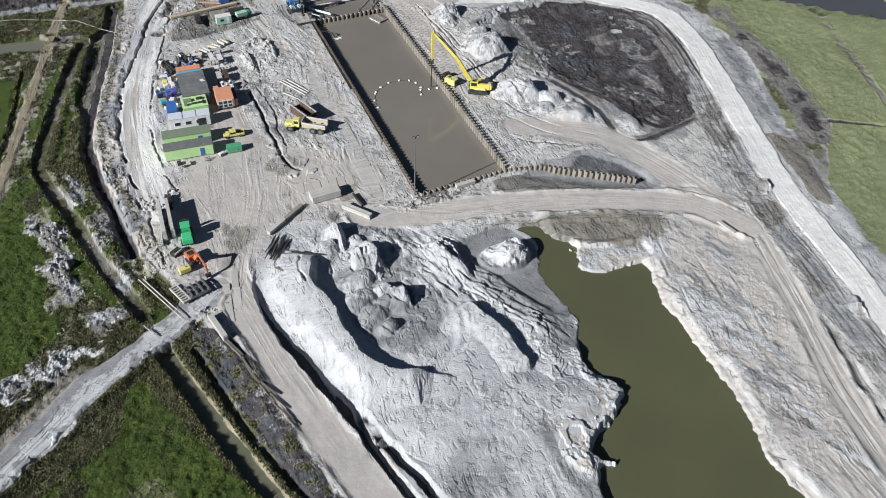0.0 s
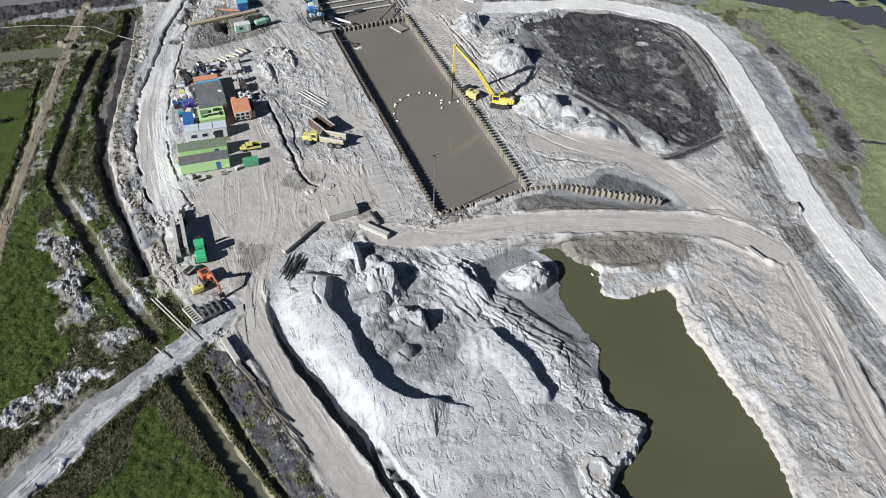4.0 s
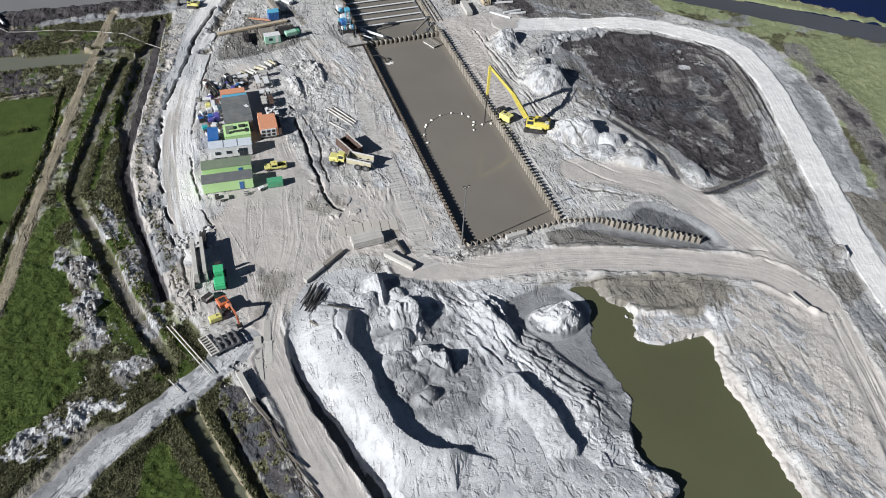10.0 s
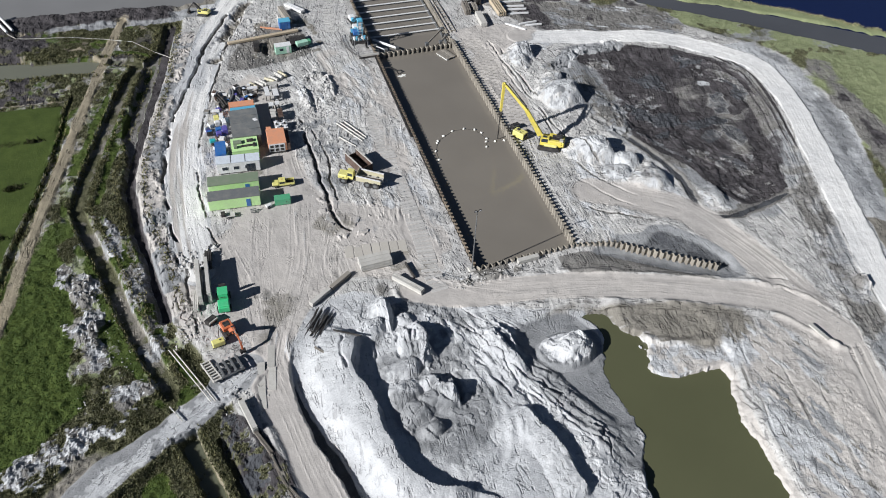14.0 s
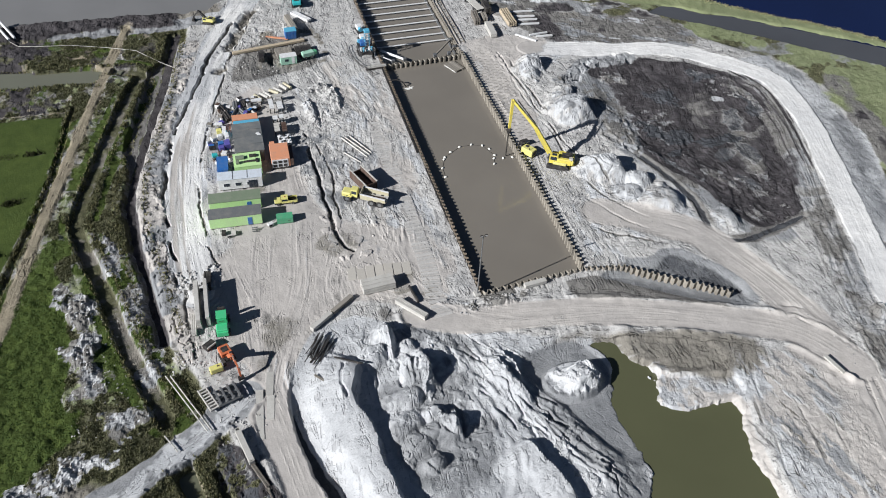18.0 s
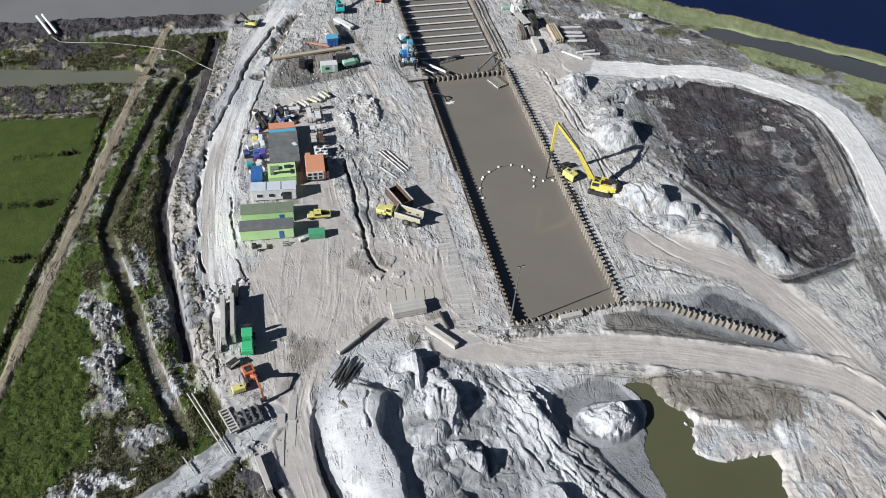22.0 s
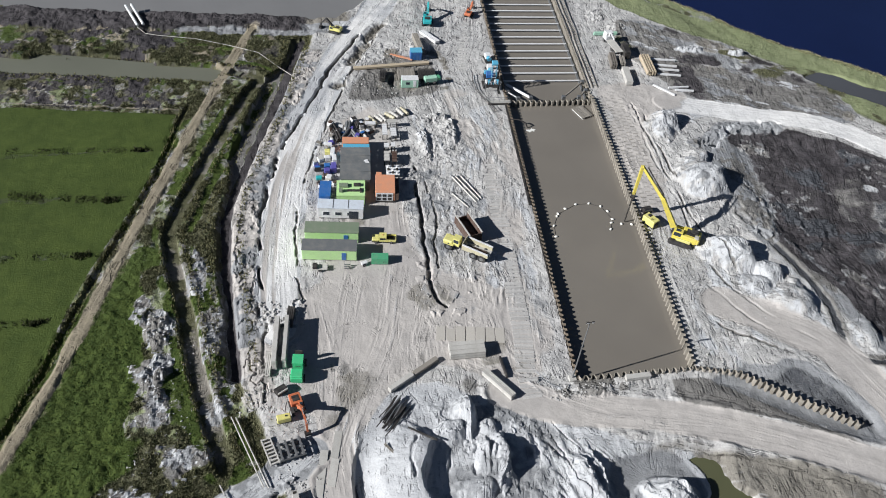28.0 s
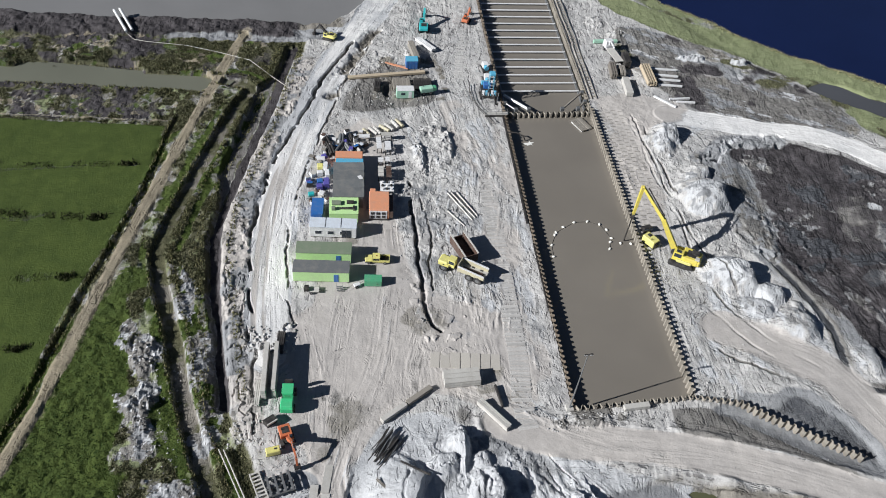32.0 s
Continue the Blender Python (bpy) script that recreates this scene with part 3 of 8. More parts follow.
wide_n = 2.0 * smooth(Y, 58, 72) * (1 - smooth(Y, 104, 110)) + 1.2 * smooth(Y, 66, 80) * (1 - smooth(Y, 100, 108))
Z = Z + (0.75 + 0.9 * np.clip(fbm(X, Y, 3.0, 3, 513) + 0.1, 0, 1)) * np.exp(-(((east_of + 3.0) / 1.1) ** 2)) * smooth(Y, 8, 14) * (1 - smooth(Y, 112, 118))
bed = smooth(east_of, -2.0, -1.4) * (1 - smooth(east_of, 1.2 + wide_n, 2.2 + wide_n))
Z = Z * (1 - bed) + bed * (-2.15 + 0.12 * fbm(X, Y, 3.0, 3, 514))
# the west bank's shade is put into the floor as dark peat colour
lay("peat", bed * (1 - smooth(east_of, 0.6, 1.4)) * 0.9)
lay("spoil", bed * smooth(east_of, 0.9, 1.6) * 0.8)
d = along(X, Y, DITCH_A)[0] + 0.5 * fbm(X, Y, 3.0, 2, 3)
lay("grass", (1 - smooth(np.abs(d - 3.6), 0.4, 1.2)) * np.clip(0.45 + 1.2 * fbm(X, Y, 4, 3, 483), 0, 0.8))
d = along(X, Y, FIELD_PATH)[0]
lay("clay", (1 - smooth(d + 2.0 * fbm(X, Y, 4, 4, 741, 0.7), 1.0, 3.2)) * 0.3)
road(FIELD_PATH, 1.15, "clay", 0.03, -0.7, 0.9, 0.0, 0.5)
d = along(X, Y, [(-61.6, -20), (-57.6, -37.9), (-53.7, -53.5), (-44, -91)])[0] + 0.25 * fbm(X, Y, 3, 3, 46)
lay("clay", (1 - smooth(d, 0.1, 0.4)) * 0.5)
# spoil yard south of the canal: heap, hollows, ridges
yard = inside(X, Y, [(-37, 0), (-42, -12), (-40, -32), (-34, -62), (-27, -90), (0, -112), (14, -70), (20, -38), (20, -20), (8, -14), (-4, -9), (-14, -6), (-26, 2)]) + 2 * rough
lay("sand", smooth(yard, -1, 1.5))
d, s, run, total = along(X, Y, HEAP_CREST)
s = s + 0.45 * fbm(X, Y, 2.6, 3, 521) + 0.7 * fbm(X, Y, 7.0, 2, 522)
west_side = np.where(s < 0, 1 - 0.9 * smooth(-s, 0.4, 10.5), 1 - smooth(s, -0.5, 1.1))
ends = smooth(run, -2, 5) * smooth(total - run, -2, 5)
heap = 2.6 * west_side * (0.25 + 0.75 * ends) * smooth(run, -1.5, 2.5) * (d < 14)
rills = value_noise(run * 1.0 + 0.8 * value_noise(X, Y, 3, 391), s * 0.16, 0.75, 392) + 0.6 * value_noise(run * 1.0, s * 0.3, 0.4, 393)
heap = heap + 0.13 * rills * smooth(heap, 0.1, 0.8) * smooth(np.abs(s), 0.8, 2.4)
def pile(h, ripple, seed):
    """Heaps sand on the ground, where h is more than nothing."""
    global Z
    Z = np.where(h > 0.03, np.maximum(Z, h + ripple * (ridged(2.2, seed) + fbm(X, Y, 1.5, 2, seed)) * np.clip(h, 0, 1)), Z)


pile(heap, 0.07, 41)
plateau = smooth(inside(X, Y, [(-30, -46), (-22, -50), (-15, -44), (-6.6, -36), (-4.4, -44.5), (-2.2, -52.3), (-1.7, -56.5), (6, -62), (8, -66), (2, -71), (-8, -74), (-18, -72), (-28, -66), (-34, -55)]), -0.5, 5.0)
pile(0.85 * plateau, 0.08, 42)
d, s, run, total = along(X, Y, [(-7.0, -34), (-4.6, -41), (-3.6, -46), (-3.4, -51.5), (-3.2, -56)])
s = s + 0.5 * fbm(X, Y, 3.0, 3, 523)
pile(np.where(s < 0, 2.0 * (1 - smooth(-s, 0.2, 9)), 2.0 * (1 - smooth(s, -0.3, 1.0))) * smooth(run, 0, 3) * smooth(total - run, 0, 3) * (d < 10), 0.2, 43)
d, s, run, total = along(X, Y, [(-5, -15), (-3.4, -20), (-1.4, -29)])
s = s + 0.4 * fbm(X, Y, 2.0, 3, 524)
pile(np.where(s < 0, 1.9 * (1 - smooth(-s, 0, 5)), 1.9 * (1 - smooth(s, -0.2, 1.0))) * smooth(run, 0, 3) * smooth(total - run, 0, 3) * (d < 7), 0.2, 44)
# short tipped ridges with sheer east sides
for k, (line, tall, wide) in enumerate((([(-21.9, -2.7), (-22.1, -6.6), (-22.3, -10.6)], 1.7, 3.0), ([(-15.8, -13.9), (-18.1, -17.2), (-19.8, -21.4)], 1.9, 4.0), ([(-15.8, -24.6), (-16.9, -27.7), (-18.2, -30.5)], 1.6, 3.2), ([(-2.1, -15.5), (-1.8, -21.0), (-1.6, -25.9)], 1.5, 4.0))):
    d, s, run, total = along(X, Y, line)
    s = s + 0.9 * fbm(X, Y, 2.0, 3, 501 + k)
    steps_ = np.floor(np.clip(-s, 0, 20) / 0.9) * 0.9
    side = np.where(s < 0, tall * (1 - smooth(0.45 * -s + 0.55 * steps_, -1.5, wide)), tall * (1 - smooth(s, 0.0, 0.5)))
    pile(side * smooth(run, -0.5, 2.0) * smooth(total - run, -0.5, 2.0) * (d < wide + 1), 0.15, 505 + k)
# tipped rows and haul grooves that fan out down the yard
for k, line in enumerate(([(-9, -8), (-7.5, -18), (-3, -30), (4, -42), (9, -54)], [(-6, -8), (-4.5, -16), (1, -28), (7, -38), (12, -46)], [(-11, -9), (-10.5, -20), (-9, -32), (-12, -42), (-18, -47)], [(-13, -9), (-12.5, -20), (-11, -30)])):
    d, s, run, total = along(X, Y, line)
    grooves = np.sin(s * 3.1 + 1.5 * fbm(X, Y, 8, 2, 75 + k)) * (1 - smooth(d, 1.5, 3.4)) * smooth(run, 0, 4) * smooth(total - run, 0, 6)
    Z = Z + 0.15 * grooves * np.clip(0.6 + 1.6 * fbm(X, Y, 5, 2, 79 + k), 0.1, 1.4)
hollow = smooth(inside(X, Y, [(-30, -2), (-12, -3), (-6, -10), (-8, -18), (-14, -10), (-22, -9), (-28, -12)]), 0, 3)
Z = Z + hollow * (0.7 * slumps(7.0, 81, 4) + 0.3 * slumps(3.4, 481, 4))
lay("silt", hollow * np.clip(0.3 + 1.6 * fbm(X, Y, 4, 4, 482, 0.7), 0, 0.7))
HOLLOW = hollow
crust(smooth(inside(X, Y, [(-30, -2), (-8, -4), (-8, -20), (-10, -36), (-24, -36), (-26, -14)]), 0, 3), 0.22, 1.3, 352, 0.14)
fall = smooth(inside(X, Y, [(-6, -10), (2, -18), (8, -40), (12, -54), (8, -62), (-2, -60), (-4, -44), (-9, -32), (-9, -18)]), 0, 4)
Z = Z + fall * 0.9 * slumps(6.0, 82, 5)
yard_in = smooth(yard, 0, 4)
bald = 1 - smooth(heap, 0.3, 0.7)
crust(yard_in * bald * (0.35 + 0.65 * fall), 0.22, 1.5, 301, 0.20)
crust(yard_in * bald * (0.3 + 0.7 * fall), 0.32, 2.6, 302, 0.24)
for k, (x, y, rx, ry, turn, h) in enumerate([(8.4, -25.8, 5.2, 4.2, -30, 2.3), (-17.6, 72, 1.6, 7.5, 4, 0.8), (-10.5, 76, 2.2, 5.5, -4, 0.9), (-12.6, 81.4, 3.4, 1.8, 0, 0.8), (75, -47, 2.2, 3.4, 20, 1.3), (72.6, -58, 2.2, 3.4, 20, 1.3), (76.5, -32, 2.0, 3.0, 20, 1.2), (66, -70, 2.4, 4.0, 20, 1.2), (80.6, 105, 2.6, 1.6, -25, 1.2), (67, 108, 4.0, 2.2, -20, 0.8), (48, 121, 4, 3, 0, 0.5), (44, 128, 3, 4, 0, 0.5)]):
    mound(x, y, rx, ry, turn, h, 50 + k, lump=0.55, steep=1.5, soil="sand" if (x < 60 and y < 60) or (x > 66 and y > 100) else None)
def tip(x, y, rx, ry, turn, tall, seed, cut=0.0):
    """A smooth rounded heap as a lorry tips it; cut: how far its east side has been dug away."""
    global Z
    c, s_ = math.cos(radians(turn)), math.sin(radians(turn))
    far = np.hypot(((X - x) * c + (Y - y) * s_) / rx, (-(X - x) * s_ + (Y - y) * c) / ry) * (1 + 0.55 * fbm(X, Y, rx * 0.9, 4, seed))
    h = tall * (1 - smooth(far, 0.25, 1.15)) * (1 + (0.10 if rx < 4 else 0.24) * fbm(X, Y, rx * 0.5, 3, seed + 1, 0.5))
    if cut:
        east_ = (X - x) / rx + 0.35 * fbm(X, Y, 2.0, 3, seed + 2)
        h = h * (1 - smooth(east_, cut, cut + 0.9 / rx))
        h = h - 0.3 * (1 - smooth(np.abs(fbm(X, Y, rx * 0.8, 3, seed + 3)), 0.01, 0.05)) * (far < 0.8) * smooth(fbm(X, Y, rx * 0.6, 2, seed + 2), 0.0, 0.2)
    m = h > 0.03
    Z = np.where(m, np.maximum(Z, 0.35 * Z + h), Z)
    lay("sand", smooth(h, 0.05, 0.6) * (0.8 if x < 30 else np.clip(0.42 + 1.3 * fbm(X, Y, 3, 4, seed + 3, 0.65), 0, 0.8)))
    if x > 30:
        lay("silt", smooth(h, 0.05, 0.6) * np.clip(1.6 * fbm(X, Y, 2.4, 4, seed + 1, 0.7) - 0.04, 0, 0.6))


for k, row in enumerate(((-22.7, -20.0, 3.9, 2.7, 12, 1.5, 0), (-25.6, -25.4, 3.4, 2.7, 10, 1.4, 0), (-24.0, -29.8, 3.4, 2.5, 0, 1.4, 0.7), (-19.4, -25.2, 2.7, 2.6, 0, 1.5, 0.35), (-17.6, -28.8, 3.4, 3.0, -30, 2.3, 0.3), (-21.0, -28.4, 2.4, 2.2, 0, 1.3, 0.4), (-22.9, -34.2, 2.6, 1.7, 0, 1.3, 0.5), (-18.0, -16.0, 2.6, 4.8, -14, 2.4, 0.3), (-20.6, -15.0, 2.0, 4.4, -14, 1.5, 0.3), (-22.2, -5.4, 2.6, 3.0, 0, 2.1, 0.25), (-25.6, -8.6, 2.8, 2.2, 20, 1.5, 0.5), (-19.0, -8.6, 2.4, 2.2, 0, 0.9, 0.4), (11.4, -45.6, 2.0, 1.7, 0, 0.7, 0), (13.2, -48.6, 2.4, 2.0, 0, 0.6, 0), (10.8, -36.2, 1.7, 1.5, 0, 0.4, 0), (6.4, -30.6, 2.2, 1.6, 0, 0.4, 0), (46.6, 75.0, 5.0, 4.4, -20, 3.2, 0.45), (44.6, 70.5, 3.6, 3.4, 0, 1.5, 0), (48.2, 51.0, 7.6, 6.4, -20, 4.0, 0.42), (49.6, 59.8, 4.2, 3.4, 0, 1.7, 0.4), (44.2, 27.2, 7.4, 5.6, -25, 3.9, 0.45), (49.6, 21.2, 4.6, 3.6, -30, 2.0, 0.5), (50.8, 13.0, 6.2, 5.2, -35, 2.1, 0.7), (45.6, 18.4, 4.4, 3.0, -30, 1.3, 0), (63.4, 2.4, 2.6, 4.4, 0, 1.2, 0.5))):
    size = 1.22 if k < 11 else 1.0
    tip(row[0], row[1], row[2] * size, row[3] * size, row[4], row[5] * size, 530 + 4 * k, row[6])
for k, line in enumerate([[(-17.6 - 0.95 * q, -10.4 - 0.3 * q), (-19.0 - 0.95 * q, -15.0), (-19.4 - 0.9 * q, -19.4 + 0.3 * q)] for q in range(5)] + [[(-27.4, -9.4), (-26.6, -13.4), (-27.6, -17.4)], [(-31.6, -9), (-33.2, -13), (-33.4, -18)], [(-17.0, -31.4), (-14.6, -27.6), (-15.4, -23.4)], [(-20.6, -27), (-19.0, -29.6), (-16.6, -32)], [(-24.4, -33.4), (-22.6, -35.6), (-20.4, -34.4)], [(-8.6, -26.4), (-6.8, -30), (-6.4, -33)], [(-9.8, -22), (-8.0, -25.6)], [(-11, -14), (-8, -20), (-4, -26), (0, -32), (4, -38)], [(-9.4, -12), (-6, -18), (-2, -24), (2.5, -30), (7.5, -37)], [(-4.6, -30), (-1, -37), (3, -44), (7, -52)], [(-2, -31), (2, -38), (6, -45), (9, -51)]]):
    d, s, run, total = along(X, Y, line)
    d = np.abs(s + 0.5 * fbm(X, Y, 2.4, 3, 651 + k))
    on = smooth(run, 0, 1.2) * smooth(total - run, 0, 1.2) * np.clip(0.55 + 2.0 * fbm(X, Y, 3, 3, 671 + k), 0, 1)
    Z = Z - 0.6 * on * (1 - smooth(d, 0.12, 0.42))
    Z = Z + 0.22 * on * np.exp(-(((s + 0.7) / 0.4) ** 2)) * (d < 2)
# silt between the heaps; thinned with height to paint lit tops and shaded lows
lay("silt", smooth(inside(X, Y, [(-27, -14), (-20, -18), (-13, -20), (-10, -30), (-12, -40), (-20, -42), (-26, -40), (-27, -28)]) + 2 * rough, 0, 3) * np.clip(0.35 + 0.9 * fbm(X, Y, 4, 4, 690, 0.6), 0, 0.6) * (1 - 0.9 * smooth(Z, 0.5, 1.1)))
lay("silt", HOLLOW * np.clip(0.3 + 1.2 * fbm(X, Y, 3, 4, 693, 0.65), 0, 0.6) * (1 - 0.8 * smooth(Z, 0.8, 1.5)))
# rake lines fan out from the top of the yard
fan = (inside(X, Y, [(-14, -7), (-4, -8), (6, -16), (14, -40), (10, -60), (0, -72), (-16, -72), (-28, -60), (-18, -40), (-12, -24)]) > 0)
ang, far = np.arctan2(X + 10, -Y - 2) * 26, np.hypot(X + 10, Y + 2)
bend = ang + 1.6 * fbm(X, Y, 9, 3, 461)
comb = value_noise(bend, far * 0.05, 0.8, 462) + 0.7 * value_noise(bend, far * 0.09, 0.37, 463)
fanned = smooth(inside(X, Y, [(-14, -7), (-5, -8), (4, -16), (10, -34), (12, -52), (6, -58), (-1, -50), (-6, -36), (-9, -24)]), 0, 3)
Z = Z + fanned * 0.20 * comb * np.clip(far / 26, 0.3, 1.2)
lay("silt", fanned * np.clip(1.2 * comb - 0.2, 0, 0.5))
split = np.abs(value_noise(bend * 0.6 + 1.2 * fbm(X, Y, 4, 3, 464), far * 0.04, 1.6, 465)) + 0.5 * np.clip(-fbm(X, Y, 6, 3, 466), 0, 1)
Z = Z - fanned * 0.55 * (1 - smooth(split, 0.03, 0.07))
LANE_U, LANE_V = np.where(fan, np.arctan2(X + 10, -Y - 2) * 26, LANE_U), np.where(fan, np.hypot(X + 10, Y + 2), LANE_V)
# rubble and pale spoil dumped on the verges
for x, y, rx, ry in ((-75.7, 4.2, 3.2, 4.6), (-77, 15, 2.8, 7.5), (-76.4, 9.6, 2.2, 5), (-77.8, 22, 2.2, 5.5), (-72.3, -6.4, 4.4, 3.4), (-79.4, 27, 2.2, 4.0), (-84.4, -16.4, 6.4, 3.2), (-80, -14.4, 5.0, 2.4), (-88, -19, 5, 2.2), (-66.6, 18, 1.8, 7.0), (-69.3, 33, 1.8, 6.0), (-66, 6, 2.4, 5.0)):
    w = np.clip(1.25 - np.hypot((X - x) / rx, (Y - y) / ry) + 1.3 * fbm(X, Y, 5, 4, 98, 0.65), 0, 1) * (np.hypot((X - x) / rx, (Y - y) / ry) < 1.7)
    Z = Z + np.clip(w * 1.5, 0, 1) * (0.15 + 0.22 * ridged(1.0, 83, 3) + 0.5 * slumps(2.4, 83, 5))
    lay("spoil", np.clip(w * 1.6 + 1.6 * fbm(X, Y, 3.0, 4, 97, 0.7) - 0.3, 0, 0.8) * (w > 0.02))
    lay("silt", np.clip(w * 1.2 + 2.6 * fbm(X, Y, 2.0, 4, 96, 0.75) - 0.6, 0, 0.8) * (w > 0.02))
    lay("sand", np.clip(w * 1.0 + 3.6 * fbm(X, Y, 1.3, 4, 84, 0.8) - (0.5 if x < -79 and y < -10 else 1.7), 0, 0.9) * (w > 0.02))
# pale crumbling strip between the wide ditch and the service road
strip = smooth(3.6 - np.abs(X - np.interp(Y, [-10, 9, 26, 40, 54, 69, 91, 113], [-58, -58.6, -60, -60.6, -60, -55.6, -48, -42])), 0, 1.2) * smooth(Y + 2, 0, 6) * smooth(117 - Y, 0, 4)
Z = Z * (1 - 0.85 * strip) + strip * (0.02 + 0.07 * ridged(1.5, 85, 4) + 0.28 * slumps(4.0, 85, 6))
crust(strip, 0.24, 1.3, 314, 0.06)
crack = np.abs(fbm(X, Y, 6, 4, 492, 0.6))
Z = Z - strip * 0.5 * (1 - smooth(crack, 0.012, 0.035))
lay("buff", strip * 0.7)
lay("silt", strip * np.clip(0.3 + 1.8 * fbm(X, Y, 5, 4, 87, 0.65), 0, 0.8))
lay("spoil", strip * np.clip(2.2 * fbm(X, Y, 4, 4, 86, 0.7) - 0.35, 0, 0.6))
# dark turned earth beside the south road, scraped grass and wet hollows
g = inside(X, Y, [(-56, -17), (-50.4, -25.8), (-48.0, -43.8), (-45.4, -58.6), (-40.5, -84), (-45, -92), (-51, -57), (-54, -45), (-57.2, -24.4)]) + 1.5 * rough
lay("peat", smooth(g, -0.8, 0.8) * np.clip(0.85 + 0.8 * fbm(X, Y, 3, 4, 696, 0.65), 0.2, 1))
lay("wet", smooth(g, -0.8, 0.8) * np.clip(0.3 + 1.6 * fbm(X, Y, 2.4, 4, 721, 0.7), 0, 0.8))
lay("scrub", smooth(g, -0.8, 0.8) * np.clip(1.8 * fbm(X, Y, 2.0, 4, 722, 0.7) - 0.1, 0, 0.7))
Z = Z + smooth(g, -0.8, 0.8) * 0.2 * ridged(1.3, 697)
for x, y, rx, ry, w0 in ((-112, 60.5, 30, 1.1, 0.42), (-108, 76, 26, 0.8, 0.34), (-118, 43, 30, 0.9, 0.3), (-116, 26, 26, 0.9, 0.3), (-87.5, 60.8, 2.4, 0.9, 0.9), (-82.6, 75.6, 2.0, 0.8, 0.8)):
    w = np.clip(1.1 - np.hypot((X - x) / rx, (Y - y) / ry) + 1.3 * fbm(0.35 * X, Y, 2.4, 4, 87, 0.65), 0, 1) * (np.abs(X - x) < rx * 1.6) * (np.abs(Y - y) < ry * 3) * (X < -80)
    Z = Z - 0.35 * w * w0
    # gullies: wet earth, with their shade put into the dark colour too
    lay("peat", np.clip(w * 2.0, 0, 1) * (0.3 + w0 * 0.7))
# narrow drains beside the tracks
drains = []
for line, tall in (([(-28.2, 121.7), (-36.1, 108), (-42.6, 92.3), (-50.6, 74.2), (-55, 59.5), (-57.6, 40.3), (-58, 22)], 0.75), ([(-24, 119), (-30.9, 106.5), (-34.6, 95.7), (-41, 78), (-48, 57.5), (-50.3, 38), (-48.7, 25)], 0.2), ([(-20.6, 66), (-21.4, 59.1), (-21.8, 50.9), (-22.1, 43.1), (-22.7, 36.6), (-23.4, 29.7), (-23.2, 23), (-21.2, 20)], 0.7), ([(-19.2, 58), (-18.8, 46.2), (-20.6, 37), (-21.3, 30.6)], 0.2), ([(-56.6, 19), (-57.4, 8), (-57.6, 2)], 0.3)):
    d, s, run, total = along(X, Y, line)
    d = np.abs(s + (0.6 if line[0][0] > -22 else 1.3) * fbm(X, Y, 9.0, 3, 88, 0.5) + 0.5 * fbm(X, Y, 2.2, 3, 87))
    open_ = np.clip(0.75 + 1.5 * fbm(X, Y, 5, 4, 89, 0.65), 0.0, 1.3)
    if tall == 0.75:
        d, open_ = d - 0.06 * smooth(Y, 84, 98), open_ + 0.5 * smooth(Y, 84, 98)
    drains.append((d, tall * 1.5, open_))
    Z = Z + 0.10 * tall * np.exp(-(((d - 1.0) / 0.5) ** 2)) * open_
# rough churned ground east of the pond and round the mounds
for outline, amp in (([(38, -28), (54, -34), (58, -44), (52, -70), (44, -100), (28, -100), (33, -60), (36, -44)], 0.05), ([(30, 4), (40, 0), (58, 4), (56, 24), (52, 60), (44, 84), (36, 84), (36, 40)], 0.10), ([(70, -20), (80, -4), (92, 20), (84, -20), (72, -46), (62, -70), (58, -70), (64, -40)], 0.16), ([(-36, 92), (-30, 112), (-12, 120), (-8, 96), (-20, 90)], 0.2), ([(-20, 62), (-8, 60), (-7, 72), (-10, 83), (-18, 82)], 0.26)):
    g = smooth(inside(X, Y, outline), 0, 4)
    Z = Z + g * amp * (0.6 * ridged(2.2, 90, 4) + 2.2 * slumps(5.0, 91, 5))
    crust(g, amp, 1.6, 315, 0.14)
    crust(g, amp * 1.2, 3.2, 316, 0.22)
GROOVES = []
bank_e = smooth(inside(X, Y, [(38, -28), (54, -34), (58, -44), (52, -70), (44, -100), (28, -100), (33, -60), (36, -44)]), -1, 3)
lay("sand", bank_e * 0.5)
crust(bank_e, 0.10, 0.9, 341, 0.16)
for k, line in enumerate(([(48.6, -29), (44, -32.5), (41, -37), (38.6, -44), (36, -51), (33.8, -57)], [(47.2, -29), (42.6, -32.5), (39.6, -37), (37, -44), (34.6, -51)], [(46, -29.4), (41.2, -33), (38.6, -37)], [(50.6, -46), (47.8, -54), (45, -63), (42, -72)], [(46.6, -40), (44.4, -48), (42, -58)])):
    d, s, run, total = along(X, Y, line)
    d = d + 0.45 * fbm(X, Y, 4, 3, 591 + k)
    on = (1 - smooth(d, 0.15, 0.5)) * smooth(run, 0, 3) * smooth(total - run, 0, 3) * np.clip(0.7 + 1.6 * fbm(X, Y, 5, 3, 596 + k), 0, 1)
    Z = Z - 0.14 * on
    GROOVES.append(on)
lay("buff", bank_e * np.clip(0.5 + 2.4 * fbm(1.4 * X + 0.35 * Y, 0.3 * Y, 6, 4, 342, 0.7), 0, 0.7))
lay("mud", bank_e * np.clip(2.6 * fbm(1.8 * X + 0.45 * Y, 0.5 * Y, 3.0, 4, 343, 0.75) - 0.75, 0, 0.5))
lay("silt", bank_e * np.clip(3.0 * fbm(1.6 * X + 0.5 * Y, 0.5 * Y, 5, 5, 344, 0.75) - 0.7, 0, 0.5))
